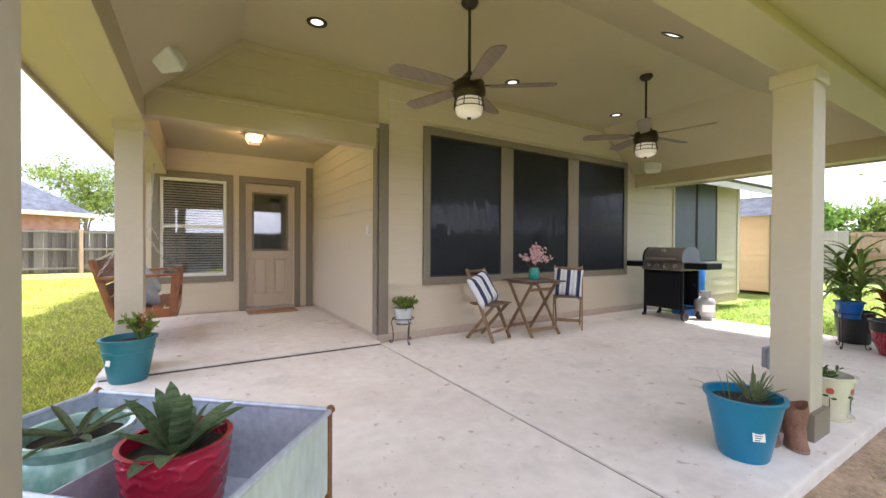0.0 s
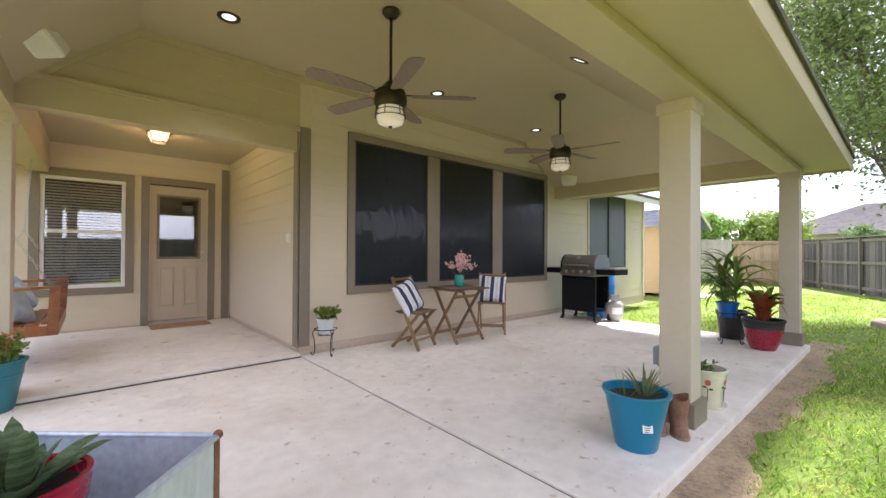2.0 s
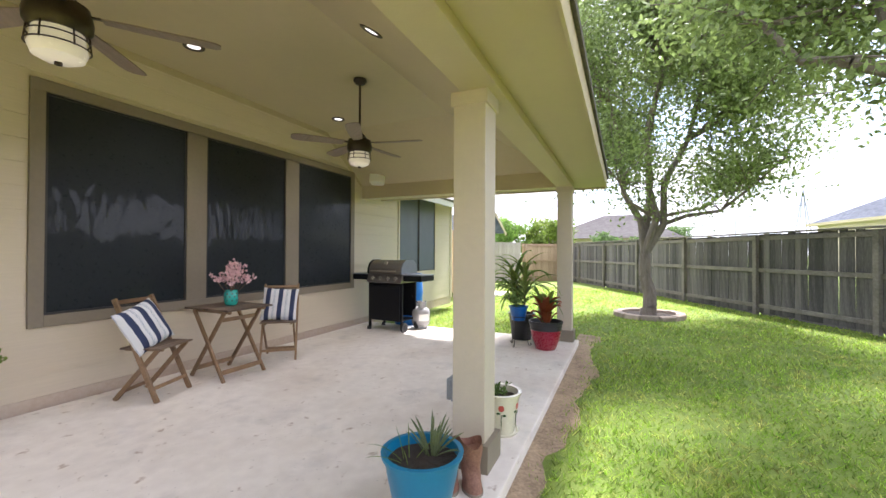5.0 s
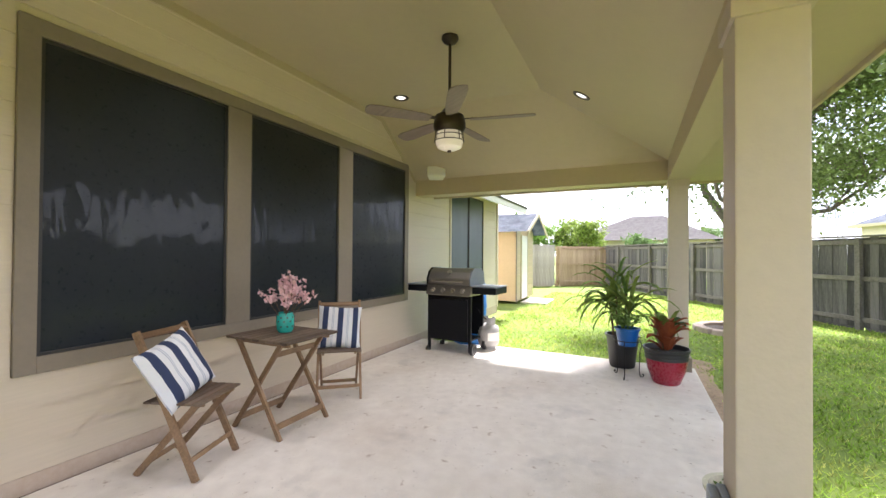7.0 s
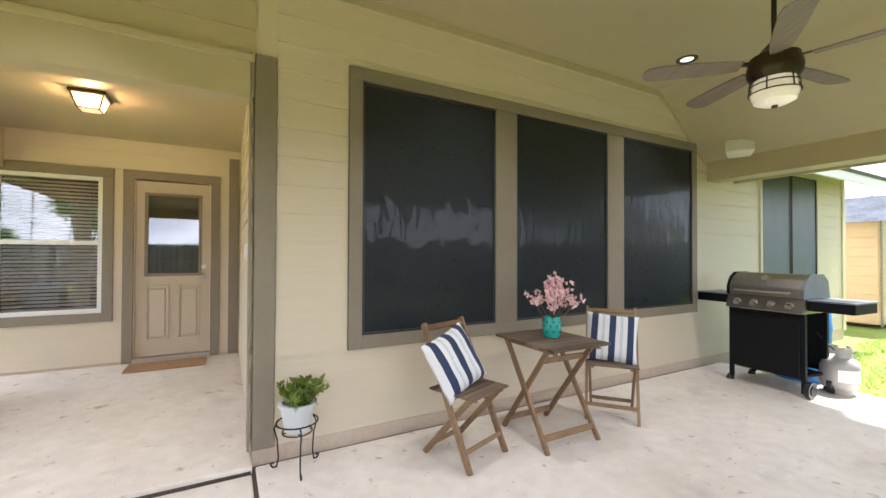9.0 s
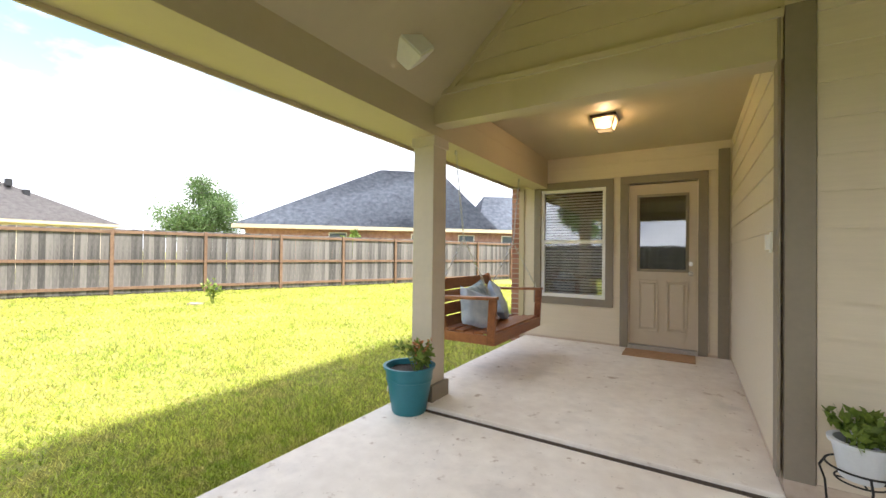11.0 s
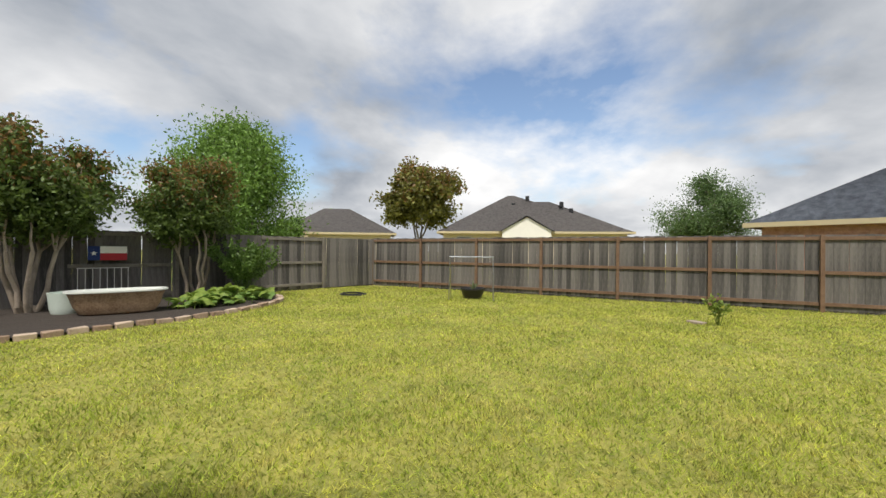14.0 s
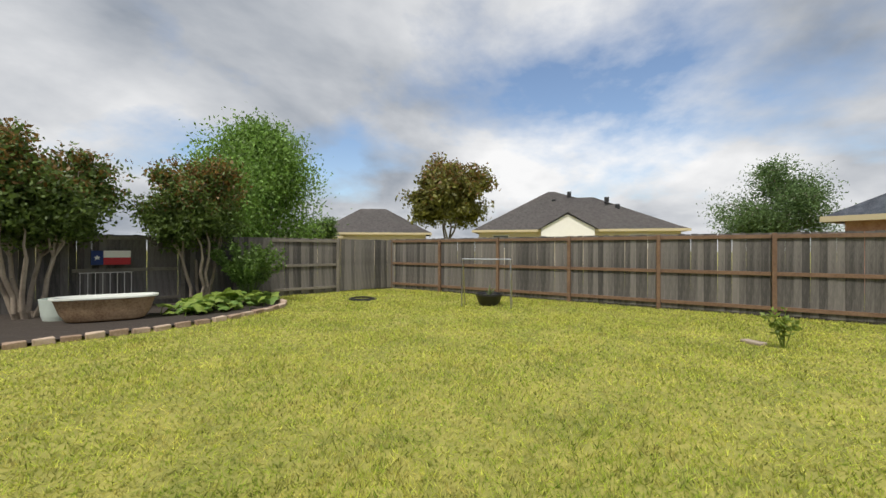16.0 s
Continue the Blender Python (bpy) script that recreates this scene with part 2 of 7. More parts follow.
def structure(ob, label, category):
    return tagged(ob, label, category, kind="structure")


def piece(name, me, parent, m):
    """One piece that shares its mesh with the others."""
    ob = new(name, me)
    ob.parent = parent
    ob.matrix_basis = m
    return ob


# ---- plan: house wall along x at y = 0, patio towards -y ----
GROUND = -0.10
BEAM_B, BEAM_T, CEIL = 2.20, 2.45, 3.13
XL, XR, YF = -2.31, 5.08, -3.49
POSTS = {"A": (1.37, -3.43), "B": (XR, YF), "C": (XL, 0.10), "D": (-2.19, -3.42)}
PH = 0.10
EAVE = 0.41
DOOR_Y = 3.05

# ---- ground and slab ----
bm = bmesh.new()
bmesh.ops.create_grid(bm, x_segments=8, y_segments=8, size=400)
DIRT = mat("bare_dirt", (0.27, 0.19, 0.12), 0.95, 0.4, 5, bump=0.9, bump_scale=40, tint=(0.50, 0.36, 0.23))
structure(part("ground", bm, GRASS), "yellow-green mown lawn in patchy sun and shade", "lawn").location.z = GROUND
bm = bmesh.new()
prev = None
for i in range(90):
    x = -2.9 + i * 0.1
    out = 0.22 + 0.2 * noise.noise(Vector((x * 0.9, 0, 0))) + 0.07 * noise.noise(Vector((x * 4.3, 7, 0)))
    row = [bm.verts.new((x, -3.60, GROUND + 0.03)), bm.verts.new((x, -3.69 - out * 0.5, GROUND + 0.022 + 0.01 * noise.noise(Vector((x * 6, 1, 1))))), bm.verts.new((x, -3.69 - out, GROUND + 0.002))]
    if prev:
        for k in range(2):
            bm.faces.new((prev[k], prev[k + 1], row[k + 1], row[k]))
    prev = row
structure(part("ground_dirt", bm, DIRT, smooth=True), "bare brown dirt along the patio edge", "soil")
slab = structure(box_part("floor", (-2.52, -0.005, -3.67, -0.135, -0.16, 0.0), CONCRETE, bevel=0.012), "pale worn concrete patio slab with brown stains", "patio floor")
box_part("floor_slab", (0.019, 5.18, -3.67, -0.05, -0.16, 0.0), CONCRETE, slab, bevel=0.012)
box_part("floor_slab", (-2.52, -0.001, -0.098, 3.2, -0.16, 0.03), CONCRETE, slab, "pale concrete porch slab", bevel=0.012)
box_part("joint", (-2.5, 5.1, -3.6, -0.013, -0.14, -0.016), DARKGAP, slab, "dark expansion joint", bevel=0)

box_part("joint", (-2.5, -0.01, -0.104, -0.0985, -0.015, 0.002), DARKGAP, slab, "dark crack under the porch edge", bevel=0)

# ---- house walls ----
FOOTING = mat("footing_concrete", (0.62, 0.47, 0.35), 0.9, 0.2, 3, bump=0.4, bump_scale=50, tint=(0.6, 0.5, 0.4))
structure(box_part("wall_footing", (0.0, 9.03, -0.012, 0.17, -0.2, 0.088), FOOTING, bevel=0.006), "stained bare concrete footing under the siding", "footing")
structure(box_part("wall_footing_porch", (-2.6, 0.0, 3.03, 3.2, -0.2, 0.05), FOOTING, bevel=0.006), "bare concrete footing at the porch wall", "footing")
structure(box_part("wall_footing_side", (-0.004, 0.17, 0.17, 3.0, -0.2, 0.088), FOOTING, bevel=0.006), "bare concrete footing under the side wall", "footing")
wall = structure(new("wall_south"), "beige lap-sided house wall", "wall")
def course(x0, x1, y, z0, z1, parent, axis="x"):
    """One lap board: thicker at its foot, like real fibre-cement siding."""
    bm = bmesh.new()
    t0, t1 = 0.015, 0.005
    prof = [(0.0, z0), (t0, z0), (t1, z1), (0.0, z1)]
    ends = []
    for s in (x0, x1):
        ends.append([bm.verts.new((s, y - d, z) if axis == "x" else (y - d, s, z)) for d, z in prof])
    for i in range(4):
        j = (i + 1) % 4
        bm.faces.new((ends[0][i], ends[0][j], ends[1][j], ends[1][i]))
    bm.faces.new(ends[0]); bm.faces.new(ends[1][::-1])
    return part("siding_board", bm, SIDING, parent)


WZ = 3.3
HOUSE_END = 9.05
for dims in ((0.0, HOUSE_END, 0.0, 0.18, 0.07, WZ),):
    box_part("wall_body", dims, SIDING, wall, bevel=0)
LAP = 0.185
def boards(x0, x1, y, z0, z1, gaps, parent, axis="x"):
    z = z0
    while z < z1 - 0.02:
        top = min(z + LAP, z1)
        cuts = sorted((a, b) for a, b, g0, g1 in gaps if g0 < (z + top) / 2 < g1)
        x = x0
        for a, b in cuts:
            if a > x + 0.02:
                course(x, a, y, z, top, parent, axis)
            x = max(x, b)
        if x1 > x + 0.02:
            course(x, x1, y, z, top, parent, axis)
        z += LAP


boards(0.13, HOUSE_END, 0.0, 0.09, WZ, [(0.59, 4.74, 0.64, 2.625), (6.22, 8.05, 0.76, 2.55)], wall)
side = structure(new("wall_west"), "beige lap-sided porch side wall", "wall")
box_part("wall_body", (0.0, 0.18, 0.18, DOOR_Y + 0.1, 0.07, 2.72), SIDING, side, bevel=0)
boards(0.1, DOOR_Y - 0.1, 0.0, 0.09, 2.7, [], side, "y")
back = structure(new("wall_porch"), "beige lap-sided porch back wall with door and window", "wall")
LW = (-2.29, -1.395, 0.63, 2.17)
DR = (-1.10, -0.345, 0.08, 2.165)
for dims in ((-2.62, 0.0, DOOR_Y, DOOR_Y + 0.16, 2.18, 2.75), (-2.62, LW[0], DOOR_Y, DOOR_Y + 0.16, 0.0, 2.18), (LW[1], DR[0], DOOR_Y, DOOR_Y + 0.16, 0.0, 2.18),
             (DR[1], 0.0, DOOR_Y, DOOR_Y + 0.16, 0.0, 2.18), (LW[0], LW[1], DOOR_Y, DOOR_Y + 0.16, 0.0, LW[2])):
    box_part("wall_body", dims, SIDING, back, bevel=0)
boards(-2.62, 0.0, DOOR_Y, 0.06, 2.7, [(LW[0] - .1, LW[1] + .1, LW[2] - .1, LW[3] + .1), (DR[0] - .1, DR[1] + .1, 0, DR[3] + .1)], back)

def frame_boards(name, x0, x1, y, z0, z1, w, proud, label, bottom=True, material=TRIM):
    """Flat trim boards round an opening."""
    t = structure(new(name), label, "trim")
    box_part("board", (x0 - w, x1 + w, y - proud, y, z1, z1 + w), material, t)
    box_part("board", (x0 - w, x0, y - proud, y, z0 - (w if bottom else 0), z1), material, t)
    box_part("board", (x1, x1 + w, y - proud, y, z0 - (w if bottom else 0), z1), material, t)
    if bottom:
        box_part("board", (x0, x1, y - proud, y, z0 - w, z0), material, t)
    return t


box_part("trim", (0.0, 0.125, -0.028, -0.001, 0.085, 2.56), TRIM)
structure(scene.objects["trim"], "brown painted corner board", "trim")
structure(box_part("trim_return", (-0.030, -0.0165, -0.028, 0.09, 0.085, 2.56), TRIM), "brown painted corner board", "trim")
# ---- posts, beams, ceiling, roof ----
for k, (x, y) in POSTS.items():
    p = structure(new("porch_post"), "beige square porch post with brown foot trim", "post")
    p.location = (x, y, 0)
    box_part("shaft", (-PH, PH, -PH, PH, 0.0, BEAM_B), POST, p, bevel=0.006)
    box_part("foot_trim", (-PH - 0.03, PH + 0.03, -PH - 0.03, PH + 0.03, 0.0, 0.16), TRIM, p)
    box_part("cap", (-PH - 0.014, PH + 0.014, -PH - 0.014, PH + 0.014, BEAM_B - 0.08, BEAM_B + 0.002), POST, p)


def beam(x0, x1, y0, y1, z0, z1, label):
    return structure(box_part("beam", (x0, x1, y0, y1, z0, z1), CREAM), label, "beam")


BW = 0.11
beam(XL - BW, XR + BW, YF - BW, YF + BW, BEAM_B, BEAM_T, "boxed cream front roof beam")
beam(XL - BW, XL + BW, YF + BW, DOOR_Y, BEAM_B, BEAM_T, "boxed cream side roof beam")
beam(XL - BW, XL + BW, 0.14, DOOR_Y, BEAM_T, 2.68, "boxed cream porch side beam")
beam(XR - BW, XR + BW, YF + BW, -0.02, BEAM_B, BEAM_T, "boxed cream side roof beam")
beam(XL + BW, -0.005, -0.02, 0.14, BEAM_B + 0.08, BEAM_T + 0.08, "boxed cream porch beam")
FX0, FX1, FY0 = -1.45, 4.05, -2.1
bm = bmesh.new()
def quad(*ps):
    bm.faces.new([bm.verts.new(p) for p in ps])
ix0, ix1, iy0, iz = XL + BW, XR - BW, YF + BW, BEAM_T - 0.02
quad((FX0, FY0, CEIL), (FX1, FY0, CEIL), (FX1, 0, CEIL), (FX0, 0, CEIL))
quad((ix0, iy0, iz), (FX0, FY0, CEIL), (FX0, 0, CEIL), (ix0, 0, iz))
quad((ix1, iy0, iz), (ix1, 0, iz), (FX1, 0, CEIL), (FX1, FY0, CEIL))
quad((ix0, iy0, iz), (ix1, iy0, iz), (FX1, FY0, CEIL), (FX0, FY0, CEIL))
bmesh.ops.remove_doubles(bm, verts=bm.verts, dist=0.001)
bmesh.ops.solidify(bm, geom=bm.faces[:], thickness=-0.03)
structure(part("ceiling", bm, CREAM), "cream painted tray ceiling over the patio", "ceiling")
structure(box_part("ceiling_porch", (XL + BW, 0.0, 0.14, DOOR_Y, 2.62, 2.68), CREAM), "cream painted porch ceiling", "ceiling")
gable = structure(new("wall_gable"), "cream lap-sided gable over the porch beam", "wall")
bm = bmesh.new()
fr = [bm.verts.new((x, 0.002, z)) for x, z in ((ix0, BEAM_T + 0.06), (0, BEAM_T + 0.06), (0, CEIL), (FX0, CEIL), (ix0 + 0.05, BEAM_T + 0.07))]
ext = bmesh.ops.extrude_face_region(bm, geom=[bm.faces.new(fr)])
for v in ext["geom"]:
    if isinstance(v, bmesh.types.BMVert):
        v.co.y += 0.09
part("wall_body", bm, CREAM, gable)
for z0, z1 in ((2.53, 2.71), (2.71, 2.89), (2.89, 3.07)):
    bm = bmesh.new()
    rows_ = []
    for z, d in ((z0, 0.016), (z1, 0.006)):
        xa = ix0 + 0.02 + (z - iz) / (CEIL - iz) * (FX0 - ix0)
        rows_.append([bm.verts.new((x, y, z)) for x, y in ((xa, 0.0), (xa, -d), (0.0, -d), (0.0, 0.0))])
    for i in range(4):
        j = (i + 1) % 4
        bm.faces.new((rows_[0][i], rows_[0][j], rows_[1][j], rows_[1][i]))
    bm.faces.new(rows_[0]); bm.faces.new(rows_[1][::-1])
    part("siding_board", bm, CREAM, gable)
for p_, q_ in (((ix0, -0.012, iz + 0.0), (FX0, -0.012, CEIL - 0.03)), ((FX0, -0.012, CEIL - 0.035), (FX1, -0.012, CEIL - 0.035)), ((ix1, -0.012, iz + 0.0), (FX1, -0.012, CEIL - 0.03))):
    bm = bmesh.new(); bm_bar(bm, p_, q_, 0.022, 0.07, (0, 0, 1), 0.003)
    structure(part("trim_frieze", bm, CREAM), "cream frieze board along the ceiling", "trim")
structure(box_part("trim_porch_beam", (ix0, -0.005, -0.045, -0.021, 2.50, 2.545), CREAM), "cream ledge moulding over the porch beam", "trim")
# eave soffit and roof
ex0, ex1, ey0 = XL - BW - 0.31, XR + BW + 0.41, YF - BW - EAVE
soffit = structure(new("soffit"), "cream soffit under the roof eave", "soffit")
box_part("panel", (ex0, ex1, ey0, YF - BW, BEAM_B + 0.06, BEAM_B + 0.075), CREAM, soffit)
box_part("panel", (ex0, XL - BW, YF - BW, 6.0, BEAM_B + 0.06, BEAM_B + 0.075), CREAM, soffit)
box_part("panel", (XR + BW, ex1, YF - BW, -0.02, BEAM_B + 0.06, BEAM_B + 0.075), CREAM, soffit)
fascia = structure(new("fascia"), "cream fascia board along the eave", "fascia")
box_part("board", (ex0 - 0.02, ex1 + 0.02, ey0 - 0.02, ey0, BEAM_B + 0.03, BEAM_B + 0.2), CREAM, fascia)
box_part("board", (ex0 - 0.02, ex0, ey0, 6.0, BEAM_B + 0.03, BEAM_B + 0.2), CREAM, fascia)
box_part("board", (ex1, ex1 + 0.02, ey0, 0.0, BEAM_B + 0.03, BEAM_B + 0.2), CREAM, fascia)
bm = bmesh.new()
rz = BEAM_B + 0.2
rx0, rx1, ry0 = ex0 - 0.05, ex1 + 0.05, ey0 - 0.05
quad((rx0, ry0, rz), (rx1, ry0, rz), (rx1 - 3, ry0 + 3.6, rz + 2.0), (rx0 + 3, ry0 + 3.6, rz + 2.0))
quad((rx0, ry0, rz), (rx0 + 3, ry0 + 3.6, rz + 2.0), (rx0 + 3, 9.0, rz + 2.0), (rx0, 9.0, rz))
quad((rx1, ry0, rz), (rx1, 0.3, rz), (rx1 - 3, 0.3, rz + 2.0), (rx1 - 3, ry0 + 3.6, rz + 2.0))
quad((rx0 + 3, ry0 + 3.6, rz + 2.0), (rx1 - 3, ry0 + 3.6, rz + 2.0), (rx1 - 3, 9, rz + 2.0), (rx0 + 3, 9, rz + 2.0))
bmesh.ops.remove_doubles(bm, verts=bm.verts, dist=0.001)
bmesh.ops.solidify(bm, geom=bm.faces[:], thickness=0.02)
structure(part("roof", bm, SHINGLE_BROWN), "dark shingled hip roof over the patio", "roof")


# ---- windows and door ----
GLASS = bpy.data.materials.new("glass")
GLASS.use_nodes = True
_g = GLASS.node_tree.nodes["Principled BSDF"]
_g.inputs["Transmission Weight"].default_value, _g.inputs["Roughness"].default_value = 1.0, 0.02
_g.inputs["Base Color"].default_value = (0.93, 0.96, 0.97, 1)
_g.inputs["IOR"].default_value = 2.0
# near-black for every room surface: the unlit room's shade is in the colour
ROOM_SHADE = mat("room_shade", (0.05, 0.05, 0.05), 0.9, 0.2, 3)
ALU = mat("bronze_screen_frame", (0.05, 0.047, 0.045), 0.45, 0.1, 5, metal=0.4)
DOORPAINT = mat("door_paint", (0.54, 0.45, 0.335), 0.45, 0.04, 2, bump=0.06)
NICKEL = mat("satin_nickel", (0.62, 0.58, 0.52), 0.3, 0.1, 20, metal=1.0)
VINYL = mat("white_vinyl", (0.80, 0.79, 0.76), 0.42, 0.03, 4)
SLAT = mat("blind_slat", (0.62, 0.63, 0.62), 0.5, 0.05, 8)


def pane(dims, parent, name="pane"):
    p = box_part(name, dims, GLASS, parent, bevel=0)
    p.visible_shadow = False
    return p


frame_boards("trim_windows", 0.69, 4.645, 0.0, 0.735, 2.53, 0.095, 0.032, "brown painted trim round three tall windows")
for x0, x1 in ((1.835, 2.055), (3.20, 3.44)):
    structure(box_part("trim_mullion", (x0, x1, -0.034, -0.001, 0.735, 2.525), TRIM), "brown painted board between windows", "trim")


def screen_window(name, x0, x1, z0, z1, screen, label, y=0.0, rail=ALU):
    """A window covered by a tight solar screen in a thin metal frame."""
    w = structure(new(name), label, "window")
    f = 0.018
    for d in ((x0, x1, y - 0.024, y - 0.002, z0, z0 + f), (x0, x1, y - 0.024, y - 0.002, z1 - f, z1), (x0, x0 + f, y - 0.024, y - 0.002, z0 + f, z1 - f), (x1 - f, x1, y - 0.024, y - 0.002, z0 + f, z1 - f)):
        box_part("screen_frame", d, rail, w, bevel=0.002)
    bm = bmesh.new()
    nx, nz = 14, 18
    grid = [[bm.verts.new((x0 + f + (x1 - x0 - 2 * f) * i / nx, y - 0.014 + 0.0025 * noise.noise(Vector((x0 + i * 0.35, j * 0.22, 3.3))), z0 + f + (z1 - z0 - 2 * f) * j / nz)) for i in range(nx + 1)] for j in range(nz + 1)]
    for j in range(nz):
        for i in range(nx):
            bm.faces.new((grid[j][i], grid[j][i + 1], grid[j + 1][i + 1], grid[j + 1][i]))
    part("screen", bm, screen, w, smooth=True)
    for i in range(5):
        for xx in (x0 + 0.009, x1 - 0.009):
            bm = bmesh.new()
            zz = z0 + (z1 - z0) * (0.08 + 0.21 * i)
            bm_tube(bm, (xx, y - 0.029, zz), (xx, y - 0.023, zz), 0.006, seg=8)
            part("clip", bm, ALU, w)
    return w


screen_window("window_1", 0.69, 1.835, 0.735, 2.525, SCREEN, "tall window behind a black solar screen")
screen_window("window_2", 2.055, 3.20, 0.735, 2.525, SCREEN, "tall window behind a black solar screen")
screen_window("window_3", 3.44, 4.65, 0.735, 2.525, SCREEN, "tall window behind a black solar screen")
screen_window("window_4", 6.30, 7.12, 0.83, 2.48, SCREEN_GREY, "tall window behind a blue-grey solar screen")
screen_window("window_5", 7.16, 7.98, 0.83, 2.48, SCREEN_GREY, "tall window behind a blue-grey solar screen")
frame_boards("trim_window_pair", 6.29, 7.99, 0.0, 0.82, 2.49, 0.06, 0.03, "pale painted trim round the window pair", material=SIDING)
box_part("trim_house_end", (HOUSE_END - 0.1, HOUSE_END + 0.02, -0.03, 0.0, 0.05, 2.7), SIDING)
structure(scene.objects["trim_house_end"], "cream corner board at the house end", "trim")

# porch window
frame_boards("trim_porch_window", LW[0], LW[1], DOOR_Y, LW[2], LW[3], 0.10, 0.03, "brown painted trim round the porch window")
win = structure(new("window_6"), "white vinyl sash window with half-closed blinds", "window")
x0, x1, z0, z1 = LW
zm = (z0 + z1) / 2 + 0.02
for d in ((x0, x1, 3.05, 3.13, z0, z0 + 0.05), (x0, x1, 3.05, 3.13, z1 - 0.045, z1), (x0, x0 + 0.045, 3.05, 3.13, z0 + 0.05, z1 - 0.045), (x1 - 0.045, x1, 3.05, 3.13, z0 + 0.05, z1 - 0.045), (x0 + 0.045, x1 - 0.045, 3.045, 3.11, zm - 0.025, zm + 0.025)):
    box_part("window_frame", d, VINYL, win)
pane((x0 + 0.045, x1 - 0.045, 3.085, 3.09, zm + 0.025, z1 - 0.045), win)
pane((x0 + 0.045, x1 - 0.045, 3.075, 3.08, z0 + 0.05, zm - 0.025), win)
bm = bmesh.new()
bm_box(bm, -(x1 - x0) / 2 + 0.05, (x1 - x0) / 2 - 0.05, -0.022, 0.022, -0.0012, 0.0012)
slat_mesh = mesh_of("blind_slat", bm, SLAT)
zz = z0 + 0.06
while zz < z1 - 0.05:
    piece("blind_slat", slat_mesh, win, pose((x0 + x1) / 2, 3.135, zz, 32, 0, 0))
    zz += 0.04
# plain shell added behind the glass, coloured near-black to read as unlit
room = structure(new("wall_interior"), "room shell behind the porch glass, its shade put into near-black colour", "interior")
box_part("room_wall", (-2.6, -0.02, 4.6, 4.7, 0, 2.7), ROOM_SHADE, room, bevel=0)
box_part("room_floor", (-2.6, -0.02, 3.22, 4.6, -0.1, 0.0), ROOM_SHADE, room, bevel=0)
box_part("room_wall", (-2.72, -2.62, 3.22, 4.7, 0, 2.7), ROOM_SHADE, room, bevel=0)
box_part("room_wall", (-0.02, 0.18, 3.22, 4.7, 0, 2.7), ROOM_SHADE, room, bevel=0)
box_part("room_ceiling", (-2.72, 0.18, 3.05, 4.7, 2.7, 2.8), ROOM_SHADE, room, bevel=0)

# door
dx0, dx1, dz0, dz1 = DR
frame_boards("trim_door", dx0 - 0.012, dx1 + 0.012, DOOR_Y, 0.0, dz1 + 0.012, 0.10, 0.03, "brown painted trim round the porch door", bottom=False)
structure(box_part("trim_inner_corner", (-0.135, -0.02, DOOR_Y - 0.028, DOOR_Y - 0.001, 0.02, 2.52), TRIM), "brown painted inner corner board", "trim")
door = structure(new("door_1"), "closed tan half-glass door with two raised panels", "door")
gx0, gx1, gz0, gz1 = dx0 + 0.115, dx1 - 0.115, 1.06, 2.0
yf, yb = DOOR_Y + 0.035, DOOR_Y + 0.08
for d in ((dx0, gx0, yf, yb, dz0, dz1), (gx1, dx1, yf, yb, dz0, dz1), (gx0, gx1, yf, yb, gz1, dz1), (gx0, gx1, yf, yb, dz0, gz0)):
    box_part("door_leaf", d, DOORPAINT, door, bevel=0.002)
for d in ((gx0 - 0.03, gx1 + 0.03, yf - 0.014, yf, gz1 - 0.005, gz1 + 0.03), (gx0 - 0.03, gx1 + 0.03, yf - 0.014, yf, gz0 - 0.03, gz0 + 0.005), (gx0 - 0.03, gx0 + 0.005, yf - 0.014, yf, gz0 + 0.005, gz1 - 0.005), (gx1 - 0.005, gx1 + 0.03, yf - 0.014, yf, gz0 + 0.005, gz1 - 0.005)):
    box_part("glazing_bead", d, TRIM, door, bevel=0.004)
pane((gx0, gx1, yf + 0.01, yf + 0.016, gz0, gz1), door)
for px in ((dx0 + 0.1, (dx0 + dx1) / 2 - 0.045), ((dx0 + dx1) / 2 + 0.045, dx1 - 0.1)):
    bm = bmesh.new()
    bm_box(bm, px[0] + 0.035, px[1] - 0.035, yf - 0.016, yf + 0.003, 0.31, 0.88, 0.012)
    part("raised_panel", bm, DOORPAINT, door)
    for d in ((px[0], px[1], 0.88 + 0.02, 0.88 + 0.045), (px[0], px[1], 0.265, 0.29)):
        box_part("moulding", (d[0], d[1], yf - 0.02, yf, d[2], d[3]), DOORPAINT, door, bevel=0.004)
    for a in (px[0], px[1] - 0.022):
        box_part("moulding", (a, a + 0.022, yf - 0.02, yf, 0.29, 0.90), DOORPAINT, door, bevel=0.004)
for zz, r in ((1.02, 0.03), (1.14, 0.026)):
    bm = bmesh.new()
    bm_tube(bm, (dx1 - 0.065, yf, zz), (dx1 - 0.065, yf - 0.014, zz), r, seg=20)
    if zz < 1.1:
        bm_tube(bm, (dx1 - 0.065, yf - 0.014, zz), (dx1 - 0.065, yf - 0.035, zz), 0.011)
        bmesh.ops.create_uvsphere(bm, u_segments=16, v_segments=10, radius=0.028, matrix=pose(dx1 - 0.065, yf - 0.052, zz))
    part("door_knob" if zz < 1.1 else "deadbolt", bm, NICKEL, door, smooth=True)
box_part("threshold", (dx0 - 0.01, dx1 + 0.01, DOOR_Y - 0.05, DOOR_Y + 0.1, 0.03, 0.075), NICKEL, door, "pale metal threshold")
box_part("sill_step", (dx0 - 0.1, dx1 + 0.1, DOOR_Y - 0.045, DOOR_Y - 0.001, 0.0, 0.03), WHITE, door)
